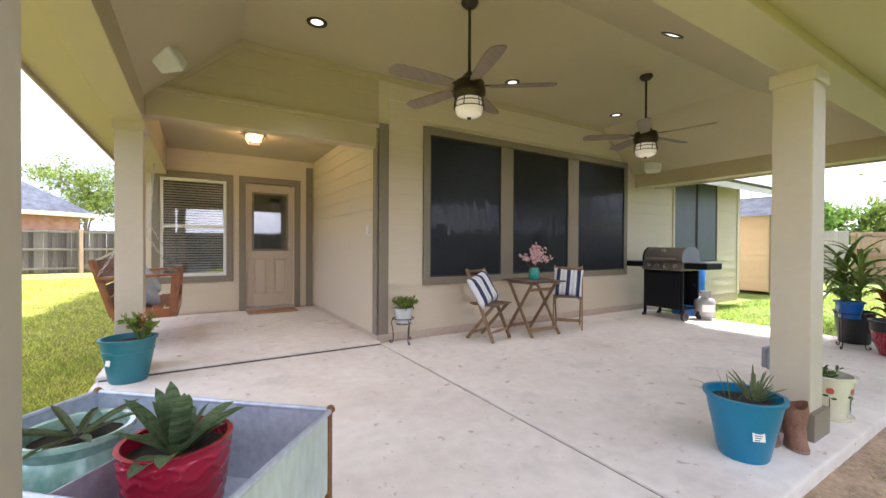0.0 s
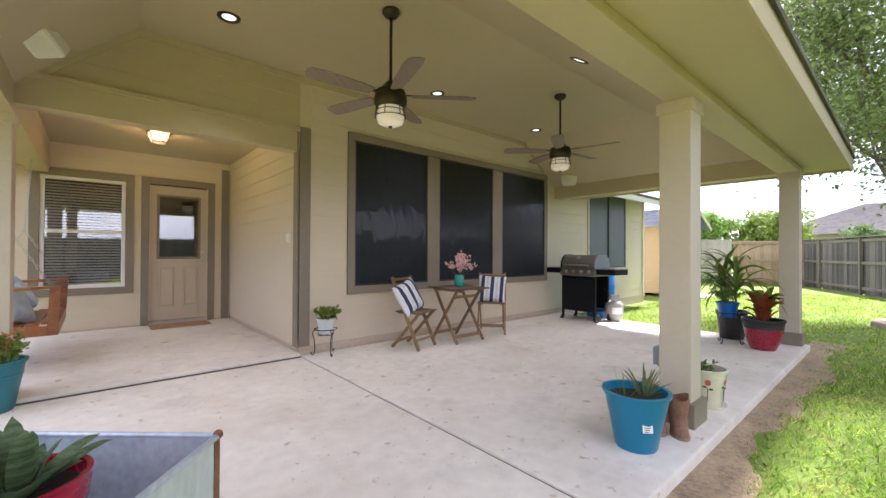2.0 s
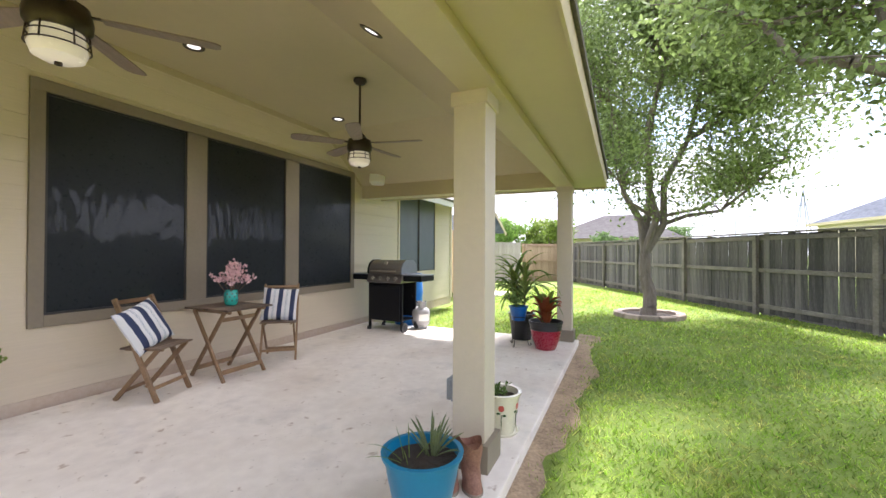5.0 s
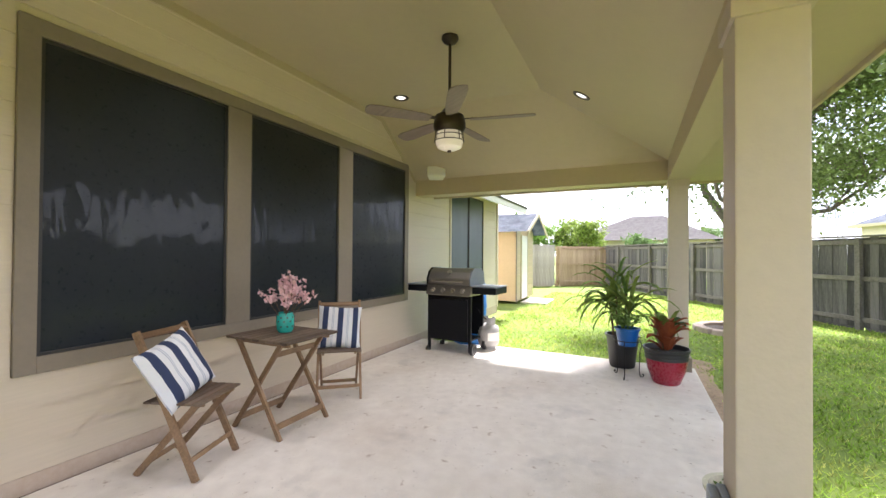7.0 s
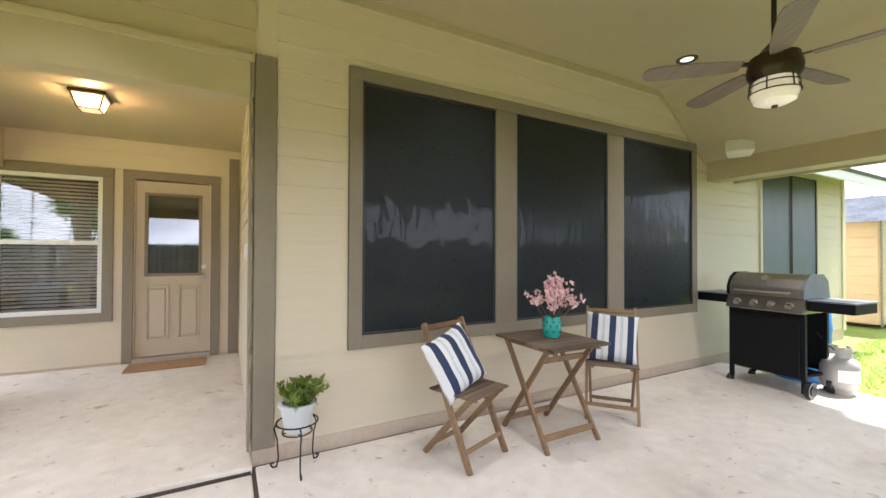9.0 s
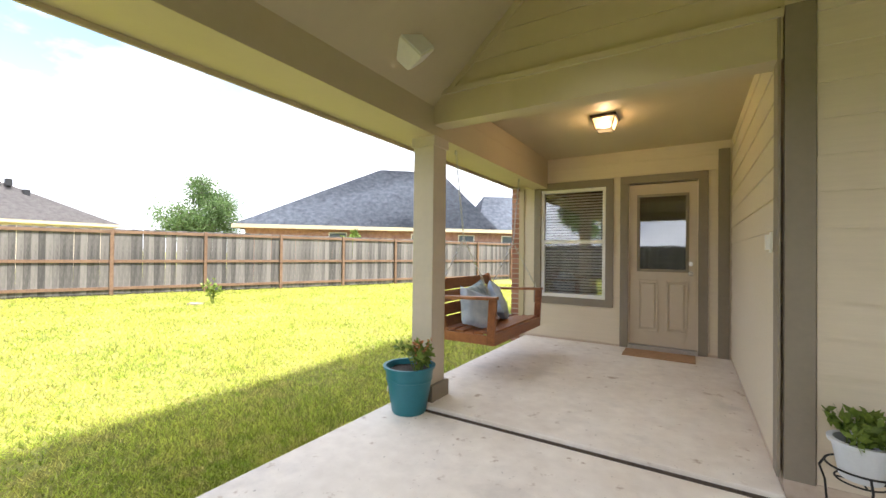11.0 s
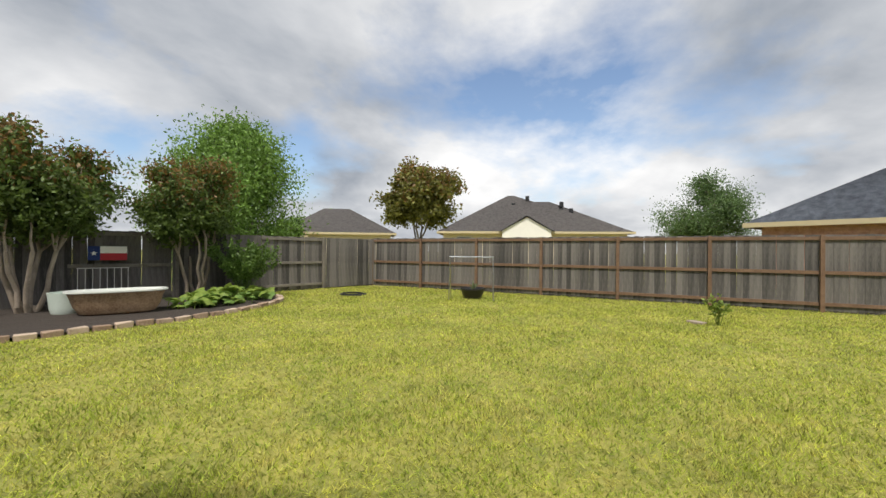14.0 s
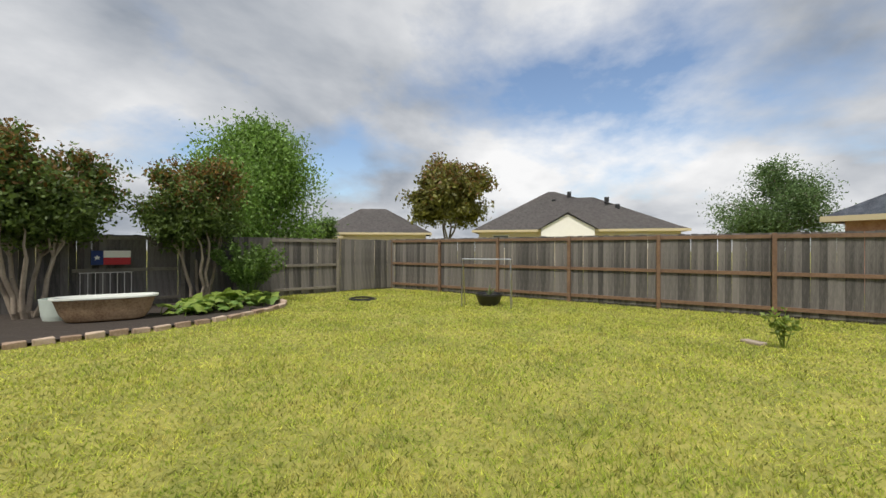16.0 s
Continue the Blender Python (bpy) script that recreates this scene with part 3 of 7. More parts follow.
MAT = mat("coir", (0.42, 0.25, 0.13), 0.95, 0.3, 30, bump=0.8, bump_scale=250)
dm = tagged(box_part("door_mat", (-1.12, -0.36, 2.55, 2.92, 0.03, 0.048), MAT, bevel=0.006), "brown coir door mat on the porch floor", "door mat")
sw = thing("light_switch", "cream weatherproof outlet cover on the porch wall", "switch", (-0.016, 0.24, 1.32))
box_part("plate", (-0.008, 0.0, -0.04, 0.04, -0.06, 0.06), WHITE, sw)
box_part("cover_flap", (-0.03, -0.008, -0.028, 0.028, -0.045, 0.045), WHITE, sw)

# brick end of the west wall
bw = structure(new("wall_brick"), "red brick end of the west house wall", "wall")
box_part("mortar_core", (-2.735, -2.628, 3.03, 9.0, -0.12, 2.26), MORTAR, bw, bevel=0)
bm = bmesh.new()
bm_box(bm, 0, 0.117, 0, 0.2, 0, 0.062, 0.004)
brick_mesh = mesh_of("brick", bm, BRICK)
for i in range(31):
    piece("brick", brick_mesh, bw, pose(-2.741, 3.018 - (0.004 if i % 2 else 0), -0.11 + i * 0.0757))
structure(box_part("trim_porch_end", (-2.625, -2.545, DOOR_Y - 0.032, DOOR_Y - 0.001, 0.02, 2.2), CREAM), "cream corner board beside the brick", "trim")

# ---- ceiling fixtures ----
BRONZE = mat("oiled_bronze", (0.06, 0.045, 0.033), 0.42, 0.2, 6, metal=0.7)
BLADE = mat("weathered_blade", (0.24, 0.185, 0.155), 0.6, 0.25, 3, bump=0.1, grain=(1.5, 14, 4))
OPAL = mat("opal_glass", (0.75, 0.70, 0.58), 0.25, 0.03, 4)
OPAL.node_tree.nodes["Principled BSDF"].inputs["Emission Color"].default_value = (1.0, 0.86, 0.62, 1)
OPAL.node_tree.nodes["Principled BSDF"].inputs["Emission Strength"].default_value = 0.07


def ceiling_fan(at, turn):
    f = thing("ceiling_fan", "bronze five-blade ceiling fan with caged opal light", "ceiling fan", at, turn, "ceiling fans over the patio")
    bm = bmesh.new(); bm_lathe(bm, [(0, 0), (0.07, 0), (0.072, -0.02), (0.05, -0.05), (0.02, -0.062), (0, -0.062)], 24); part("canopy", bm, BRONZE, f, smooth=True)
    bm = bmesh.new(); bm_tube(bm, (0, 0, -0.05), (0, 0, -0.62), 0.0125, seg=14); part("downrod", bm, BRONZE, f, smooth=True)
    bm = bmesh.new(); bm_lathe(bm, [(0, -0.58), (0.025, -0.58), (0.06, -0.615), (0.085, -0.65), (0.12, -0.665), (0.128, -0.70), (0.135, -0.73), (0.132, -0.77), (0.11, -0.80), (0, -0.80)], 32); part("motor", bm, BRONZE, f, smooth=True)
    bm = bmesh.new(); bm_lathe(bm, [(0.10, -0.80), (0.105, -0.85), (0.115, -0.885), (0.10, -0.925), (0.06, -0.945), (0, -0.95)], 32); shade = part("shade", bm, OPAL, f, "opal glass light bowl", smooth=True)
    cage = bmesh.new()
    for z, r in ((-0.83, 0.117), (-0.875, 0.124)):
        for i in range(28):
            a, b = 2 * math.pi * i / 28, 2 * math.pi * (i + 1) / 28
            bm_tube(cage, (r * math.cos(a), r * math.sin(a), z), (r * math.cos(b), r * math.sin(b), z), 0.004, seg=6)
    for i in range(6):
        a = math.pi * i / 3
        bm_tube(cage, (0.115 * math.cos(a), 0.115 * math.sin(a), -0.795), (0.124 * math.cos(a), 0.124 * math.sin(a), -0.88), 0.004, seg=6)
    part("cage", cage, BRONZE, f)
    bm = bmesh.new(); bm_lathe(bm, [(0, -0.945), (0.016, -0.945), (0.016, -0.962), (0, -0.966)], 12); part("finial", bm, BRONZE, f, smooth=True)
    for i in range(5):
        a = radians(72 * i)
        m = pose(0, 0, -0.70, 0, 0, 72 * i) @ pose(0, 0, 0, 11, 0, 0)
        bm = bmesh.new()
        pts = [(0.17, 0.045), (0.3, 0.062), (0.5, 0.07), (0.62, 0.072), (0.68, 0.06), (0.70, 0.03)]
        top = [bm.verts.new((x, y, 0.004)) for x, y in pts] + [bm.verts.new((x, -y, 0.004)) for x, y in reversed(pts)]
        fc = bm.faces.new(top)
        ex = bmesh.ops.extrude_face_region(bm, geom=[fc])
        for v in ex["geom"]:
            if isinstance(v, bmesh.types.BMVert):
                v.co.z -= 0.008
        bmesh.ops.transform(bm, matrix=m, verts=bm.verts)
        bl = part("blade", bm, BLADE, f)
        bm = bmesh.new()
        bm_box(bm, 0.1, 0.24, -0.018, 0.018, 0.003, 0.011, 0.002, m)
        part("blade_iron", bm, BRONZE, bl)
    return f


fan = ceiling_fan((0.09, -1.71, CEIL), 35)
copy_thing(fan, pose(2.66, -1.64, CEIL, 0, 0, 66))

LENS = bpy.data.materials.new("lamp_lens")
LENS.use_nodes = True
_e = LENS.node_tree.nodes["Principled BSDF"]
_e.inputs["Emission Color"].default_value, _e.inputs["Emission Strength"].default_value = (1, 0.95, 0.85, 1), 0.4


def downlight(at, tilt=(0, 0)):
    d = thing("recessed_light", "white recessed ceiling light with bronze trim ring", "recessed light", at, 0, "recessed patio lights")
    d.matrix_basis = pose(*at, tilt[0], tilt[1], 0)
    bm = bmesh.new(); bm_lathe(bm, [(0.058, 0.004), (0.062, -0.006), (0.088, -0.005), (0.092, 0.004)], 32); part("trim_ring", bm, BRONZE, d, smooth=True)
    bm = bmesh.new(); bm_lathe(bm, [(0, 0.001), (0.045, -0.001), (0.0585, 0.002)], 24); part("lens", bm, LENS, d, "glowing white lens", smooth=True)
    lamp = bpy.data.lights.new("recessed_lamp", "AREA")
    lamp.shape, lamp.size, lamp.energy, lamp.color = "DISK", 0.1, 1.0, (1, 0.95, 0.88)
    lamp.spread = radians(95)
    lo = new("recessed_lamp", lamp)
    lo.parent = d
    lo.matrix_basis = pose(0, 0, -0.012)
    return d


SL = math.degrees(math.atan2(CEIL - BEAM_T + 0.02, FY0 - (YF + BW)))
for p in ((-0.89, -0.73), (1.47, -0.66), (3.61, -0.58)):
    downlight((*p, CEIL - 0.001))
for x in (-0.85, 1.53, 3.74):
    yy = -2.56
    downlight((x, yy, CEIL - (FY0 - yy) * math.tan(radians(SL)) - 0.001), (SL, 0))

SPEAKER = mat("aged_speaker_plastic", (0.82, 0.79, 0.66), 0.5, 0.06, 5)


def wall_speaker(at, rz, tilt, roll=0):
    s = thing("outdoor_speaker", "cream outdoor speaker on a swivel bracket", "speaker", at, rz, "speakers at the patio corners")
    box_part("bracket_plate", (-0.045, 0.045, 0.10, 0.12, 0.0, 0.13), SPEAKER, s)
    bm = bmesh.new(); bm_tube(bm, (0, 0.11, 0.09), (0, 0.0, 0.03), 0.016); part("bracket_arm", bm, SPEAKER, s, smooth=True)
    bm = bmesh.new()
    bm_box(bm, -0.13, 0.13, -0.09, 0.06, -0.16, 0.0, 0.02)
    for v in bm.verts:
        k = 1 - 0.25 * max(0, v.co.y + 0.02) / 0.08
        v.co.x *= k
    bmesh.ops.transform(bm, matrix=pose(0, 0, 0.03, tilt, roll, 0), verts=bm.verts)
    body = part("cabinet", bm, SPEAKER, s, smooth=True)
    bm = bmesh.new()
    bm_box(bm, -0.118, 0.118, -0.096, -0.088, -0.148, -0.012, 0.003, pose(0, 0, 0.03, tilt, roll, 0))
    part("grille", bm, WHITE, body, "white perforated front grille")
    return s


sp1 = wall_speaker((-2.03, -0.54, 2.63), 40, -30, 42)
sp1.scale = (1.12, 1.1, 1.1)
wall_speaker((4.86, -0.42, 2.53), -62, -18)

# porch lantern
LAMPGLASS = mat("seeded_glass", (0.9, 0.75, 0.5), 0.2, 0.1, 20)
LAMPGLASS.node_tree.nodes["Principled BSDF"].inputs["Transmission Weight"].default_value = 0.6
LAMPGLASS.node_tree.nodes["Principled BSDF"].inputs["Emission Color"].default_value = (1.0, 0.62, 0.28, 1)
LAMPGLASS.node_tree.nodes["Principled BSDF"].inputs["Emission Strength"].default_value = 0.22
lan = thing("porch_light", "black flush lantern glowing warm under the porch ceiling", "ceiling light", (-1.15, 1.5, 2.62))
lan.scale = (0.8, 0.8, 0.9)
box_part("base_plate", (-0.15, 0.15, -0.15, 0.15, -0.035, 0.0), BRONZE, lan, bevel=0.008)
for i in range(4):
    bm = bmesh.new()
    a, b, z0_, z1_ = 0.13, 0.09, -0.035, -0.15
    vs = [bm.verts.new(c) for c in ((-a, -a, z0_), (a, -a, z0_), (b, -b, z1_), (-b, -b, z1_))]
    bm.faces.new(vs)
    bmesh.ops.solidify(bm, geom=bm.faces[:], thickness=0.004)
    bmesh.ops.transform(bm, matrix=pose(0, 0, 0, 0, 0, 90 * i), verts=bm.verts)
    part("pane", bm, LAMPGLASS, lan).visible_shadow = False
    bm = bmesh.new()
    bm_bar(bm, (a, -a, z0_), (b, -b, z1_), 0.012, 0.012)
    bm_bar(bm, (-b, -b, z1_), (b, -b, z1_), 0.012, 0.012)
    bmesh.ops.transform(bm, matrix=pose(0, 0, 0, 0, 0, 90 * i), verts=bm.verts)
    part("frame_bar", bm, BRONZE, lan)
box_part("bottom_pane", (-0.088, 0.088, -0.088, 0.088, -0.15, -0.146), LAMPGLASS, lan).visible_shadow = False
pl = bpy.data.lights.new("porch_lamp", "POINT")
pl.energy, pl.color, pl.shadow_soft_size = 2.8, (1, 0.66, 0.34), 0.04
plo = new("porch_lamp", pl)
plo.parent = lan
plo.matrix_basis = pose(0, 0, -0.09)

# ---- bistro set ----
ACACIA = mat("acacia_wood", (0.20, 0.115, 0.055), 0.55, 0.3, 3, bump=0.15, tint=(0.33, 0.205, 0.11), per_object=0.2, grain=(3, 3, 3))
SLATWOOD = mat("grey_brown_slats", (0.115, 0.075, 0.05), 0.6, 0.3, 4, bump=0.2, tint=(0.20, 0.14, 0.095), per_object=0.3)


def bar_part(name, p, q, w, h, material, parent, up=(0, 0, 1), label=""):
    bm = bmesh.new()
    bm_bar(bm, p, q, w, h, up, 0.003)
    return part(name, bm, material, parent, label)


def folding_chair(at, rz):
    c = thing("folding_chair", "brown wooden folding slat chair by the window wall", "chair", at, rz, "folding chairs at the bistro table")
    W = 0.19
    for s in (-1, 1):
        bar_part("back_leg", (s * W, -0.19, 0.0), (s * W, 0.20, 0.85), 0.022, 0.04, ACACIA, c, (0, 1, 0))
        bar_part("cross_leg", (s * (W - 0.026), 0.21, 0.0), (s * (W - 0.026), -0.17, 0.43), 0.02, 0.038, ACACIA, c, (0, 1, 0))
    for z, y in ((0.82, 0.186), (0.72, 0.14), (0.62, 0.094)):
        bar_part("back_slat", (-W, y, z), (W, y, z), 0.05, 0.014, ACACIA, c, (0, -0.42, 0.91))
    for i in range(7):
        y = -0.19 + i * 0.052
        bar_part("seat_slat", (-W - 0.005, y, 0.44), (W + 0.005, y, 0.44), 0.013, 0.044, SLATWOOD, c, (0, 1, 0))
    for s in (-1, 1):
        bar_part("seat_rail", (s * (W - 0.05), -0.2, 0.425), (s * (W - 0.05), 0.14, 0.425), 0.018, 0.022, ACACIA, c)
    bar_part("stretcher", (-W, -0.15, 0.115), (W, -0.15, 0.115), 0.03, 0.014, ACACIA, c, (0, 1, 0))
    bar_part("stretcher", (-W + 0.03, 0.15, 0.075), (W - 0.03, 0.15, 0.075), 0.03, 0.014, ACACIA, c, (0, 1, 0))
    return c


folding_chair((1.245, -0.51, 0), 20)
folding_chair((2.645, -0.52, 0), -50)
tb = thing("bistro_table", "square brown wooden folding table with slatted top", "table", (1.937, -0.565, 0), 0)
TH = 0.70
for i in range(9):
    y = -0.28 + i * 0.07
    bar_part("top_slat", (-0.265, y, TH - 0.01), (0.265, y, TH - 0.01), 0.018, 0.062, SLATWOOD, tb, (0, 1, 0))
for s in (-1, 1):
    bar_part("top_rail", (s * 0.2, -0.27, TH - 0.034), (s * 0.2, 0.27, TH - 0.034), 0.024, 0.03, ACACIA, tb)
    bar_part("leg", (s * 0.235, -0.23, 0), (s * 0.235, 0.2, TH - 0.03), 0.022, 0.036, ACACIA, tb, (0, 1, 0))
    bar_part("leg", (s * 0.208, 0.28, 0), (s * 0.208, -0.2, TH - 0.03), 0.022, 0.036, ACACIA, tb, (0, 1, 0))
bar_part("stretcher", (-0.235, -0.18, 0.085), (0.235, -0.18, 0.085), 0.045, 0.014, ACACIA, tb, (0, 1, 0))
bar_part("stretcher", (-0.208, 0.22, 0.085), (0.208, 0.22, 0.085), 0.045, 0.014, ACACIA, tb, (0, 1, 0))
bar_part("stretcher", (-0.208, -0.12, 0.58), (0.208, -0.12, 0.58), 0.04, 0.014, ACACIA, tb, (0, 1, 0))


def striped(name):
    """White cotton with broad navy and thin grey stripes across x."""
    m = bpy.data.materials.new(name)
    m.use_nodes = True
    n, l = m.node_tree.nodes, m.node_tree.links
    b = n["Principled BSDF"]
    b.inputs["Roughness"].default_value = 0.9
    co = n.new("ShaderNodeTexCoord")
    sp = n.new("ShaderNodeSeparateXYZ")
    l.new(co.outputs["Object"], sp.inputs[0])
    sc = n.new("ShaderNodeMath"); sc.operation = "MULTIPLY_ADD"; sc.inputs[1].default_value = 7.4; sc.inputs[2].default_value = 20.15
    l.new(sp.outputs[0], sc.inputs[0])
    fr = n.new("ShaderNodeMath"); fr.operation = "FRACT"
    l.new(sc.outputs[0], fr.inputs[0])
    rp = n.new("ShaderNodeValToRGB")
    rp.color_ramp.interpolation = "CONSTANT"
    e = rp.color_ramp.elements
    e[0].position, e[0].color = 0, (0.035, 0.05, 0.115, 1)
    e[1].position, e[1].color = 0.36, (0.80, 0.80, 0.82, 1)
    for p, c in ((0.62, (0.42, 0.46, 0.55, 1)), (0.655, (0.80, 0.80, 0.82, 1)), (0.70, (0.42, 0.46, 0.55, 1)), (0.735, (0.80, 0.80, 0.82, 1))):
        x = e.new(p); x.color = c
    l.new(fr.outputs[0], rp.inputs[0])
    wv = n.new("ShaderNodeTexNoise"); wv.inputs["Scale"].default_value = 160
    l.new(co.outputs["Object"], wv.inputs["Vector"])
    mx = n.new("ShaderNodeMix"); mx.data_type = "RGBA"; mx.blend_type = "MULTIPLY"; mx.inputs[0].default_value = 0.45
    l.new(rp.outputs[0], mx.inputs[6]); l.new(wv.outputs[1], mx.inputs[7])
    bp = n.new("ShaderNodeBump"); bp.inputs["Strength"].default_value = 0.35; bp.inputs["Distance"].default_value = 0.004
    l.new(wv.outputs[0], bp.inputs["Height"]); l.new(bp.outputs[0], b.inputs["Normal"])
    mixc = n.new("ShaderNodeMix"); mixc.data_type = "RGBA"; mixc.inputs[0].default_value = 0.25
    l.new(rp.outputs[0], mixc.inputs[6]); l.new(mx.outputs[2], mixc.inputs[7])
    l.new(mixc.outputs[2], b.inputs["Base Color"])
    return m


def cushion_mesh(bm, w, h, d, seed=0):
    """A stuffed square cushion with pulled corners and creases, in the xz plane."""
    n = 18
    for side in (-1, 1):
        g = []
        for j in range(n + 1):
            row = []
            for i in range(n + 1):
                u, v = 2 * i / n - 1, 2 * j / n - 1
                puff = max(0, (1 - u ** 4) * (1 - v ** 4)) ** 0.55
                pin = 1 - 0.07 * (1 - abs(v) ** 2) * abs(u) - 0.0
                pin2 = 1 - 0.07 * (1 - abs(u) ** 2) * abs(v)
                nz = 0.012 * noise.noise(Vector((u * 2.2, v * 2.2, seed + side)))
                row.append(bm.verts.new((u * w / 2 * pin, side * (puff * d / 2 + nz * puff), v * h / 2 * pin2)))
            g.append(row)
        for j in range(n):
            for i in range(n):
                bm.faces.new((g[j][i], g[j][i + 1], g[j + 1][i + 1], g[j + 1][i]))
    bmesh.ops.remove_doubles(bm, verts=bm.verts, dist=0.0005)


STRIPE = striped("striped_cotton")
for at, rot in (((1.17, -0.50, 0.61), (-25, -16, 20)), ((2.625, -0.535, 0.63), (-22, 4, -50))):
    bm = bmesh.new(); cushion_mesh(bm, 0.40, 0.40, 0.13, at[0])
    cu = tagged(part("cushion", bm, STRIPE, smooth=True), "white cushion with navy stripes on a folding chair", "cushion", "striped cushions")
    cu.matrix_basis = pose(*at, *rot)

TURQ = mat("turquoise_ceramic", (0.03, 0.42, 0.36), 0.2, 0.1, 8, coat=0.5)
PETAL = mat("pink_blossom", (0.80, 0.40, 0.47), 0.7, 0.1, 60, tint=(0.9, 0.72, 0.72))
TWIG = mat("brown_twig", (0.12, 0.07, 0.04), 0.8, 0.3, 20)
va = thing("vase", "turquoise pierced ceramic vase on the table", "vase", (1.963, -0.55, 0.70))
bm = bmesh.new(); bm_lathe(bm, [(0, 0.002), (0.05, 0.002), (0.062, 0.02), (0.068, 0.07), (0.066, 0.12), (0.058, 0.145), (0.06, 0.155), (0.05, 0.155), (0.05, 0.14), (0.045, 0.03), (0, 0.025)], 28); part("body", bm, TURQ, va, smooth=True)
for i in range(9):
    for z in (0.05, 0.09, 0.12):
        a = 2 * math.pi * (i + (0.5 if z == 0.09 else 0)) / 9
        bm = bmesh.new()
        bm_tube(bm, (0.0655 * math.cos(a), 0.0655 * math.sin(a), z), (0.0692 * math.cos(a), 0.0692 * math.sin(a), z), 0.008, seg=8)
        part("piercing", bm, mat("dark_hole", (0.01, 0.08, 0.07), 0.6) if i == 0 and z == 0.05 else bpy.data.materials["dark_hole"], va)


def quads(name, rows, material, parent=None, label=""):
    """One mesh of many small bent leaf faces: rows of (centre, along, across)."""
    c, a, b = (np.array([r[k] for r in rows], dtype=np.float64) for k in range(3))
    nrm = np.cross(a, b)
    nrm /= np.maximum(np.linalg.norm(nrm, axis=1, keepdims=True), 1e-9)
    ln = np.linalg.norm(a, axis=1, keepdims=True)
    v = np.stack([c - a, c + b - nrm * ln * 0.12, c + a - nrm * ln * 0.35, c - b - nrm * ln * 0.12], axis=1).reshape(-1, 3)
    k = len(c)
    me = bpy.data.meshes.new(name)
    me.vertices.add(4 * k); me.vertices.foreach_set("co", v.ravel())
    me.loops.add(4 * k); me.loops.foreach_set("vertex_index", np.arange(4 * k))
    me.polygons.add(k); me.polygons.foreach_set("loop_start", np.arange(k) * 4)
    me.update(calc_edges=True)
    me.materials.append(material)
    ob = new(name, me)
    if parent is not None:
        ob.parent = parent
    if label:
        ob["label"] = label
    return ob


def unit(rng):
    v = Vector((rng.gauss(0, 1), rng.gauss(0, 1), rng.gauss(0, 1)))
    return v.normalized()


rng = random.Random(5)
fl = thing("blossom_bunch", "bunch of pink artificial blossoms in a vase", "flowers", (1.963, -0.55, 0.845))
rows = []
twigs = bmesh.new()
for i in range(22):
    a, r = rng.uniform(0, 6.28), rng.uniform(0.02, 0.20)
    tip = Vector((r * math.cos(a), r * math.sin(a), 0.30 - r * 0.75 + rng.uniform(-0.03, 0.03)))
    bm_tube(twigs, (0, 0, -0.08), tip, 0.003, 0.002, 5)
    for _ in range(9):
        p = tip * rng.uniform(0.55, 1.05) + unit(rng) * 0.025
        for k in range(4):
            d = unit(rng); s = unit(rng).cross(d).normalized()
            rows.append((p + d * 0.013, d * 0.015, s * 0.012))
part("twig", twigs, TWIG, fl)
quads("blossom", rows, PETAL, fl)


# ---- plants in pots ----
def leafmat(name, base, tint):
    m = mat(name, base, 0.55, 0.25, 9, tint=tint)
    n, l = m.node_tree.nodes, m.node_tree.links
    g = n.new("ShaderNodeNewGeometry")
    hs = n.new("ShaderNodeHueSaturation")
    mr = n.new("ShaderNodeMapRange"); mr.inputs["To Min"].default_value, mr.inputs["To Max"].default_value = 0.6, 1.35
    l.new(g.outputs["Random Per Island"], mr.inputs[0]); l.new(mr.outputs[0], hs.inputs["Value"])
    b = n["Principled BSDF"]
    src = b.inputs["Base Color"].links[0].from_socket
    l.new(src, hs.inputs["Color"]); l.new(hs.outputs[0], b.inputs["Base Color"])
    tr = n.new("ShaderNodeBsdfTranslucent"); l.new(hs.outputs[0], tr.inputs[0])
    mx = n.new("ShaderNodeMixShader"); mx.inputs[0].default_value = 0.42
    l.new(b.outputs[0], mx.inputs[1]); l.new(tr.outputs[0], mx.inputs[2])
    l.new(mx.outputs[0], n["Material Output"].inputs[0])
    return m


LEAF = leafmat("green_leaf", (0.09, 0.18, 0.035), (0.20, 0.31, 0.07))
ALOE = leafmat("aloe_leaf", (0.14, 0.20, 0.08), (0.29, 0.34, 0.16))
LEAF_DARK = leafmat("dark_leaf", (0.03, 0.085, 0.025), (0.08, 0.15, 0.045))
LEAF_YELLOW = leafmat("light_leaf", (0.13, 0.22, 0.03), (0.28, 0.36, 0.07))
LEAF_RED = leafmat("red_leaf", (0.34, 0.05, 0.025), (0.46, 0.14, 0.05))
SNAKE = leafmat("banded_leaf", (0.05, 0.13, 0.05), (0.42, 0.54, 0.30))
_mp = SNAKE.node_tree.nodes.new("ShaderNodeMapping"); _mp.inputs["Scale"].default_value = (1.2, 1.2, 12)
_tc = SNAKE.node_tree.nodes.new("ShaderNodeTexCoord"); SNAKE.node_tree.links.new(_tc.outputs["Object"], _mp.inputs[0])
for _nn in SNAKE.node_tree.nodes:
    if _nn.bl_idname == "ShaderNodeTexNoise":
        SNAKE.node_tree.links.new(_mp.outputs[0], _nn.inputs["Vector"])
SOIL = mat("potting_soil", (0.035, 0.025, 0.018), 0.95, 0.4, 40, bump=0.8, bump_scale=120)
TEAL = mat("teal_plastic", (0.004, 0.175, 0.32), 0.32, 0.06, 5)
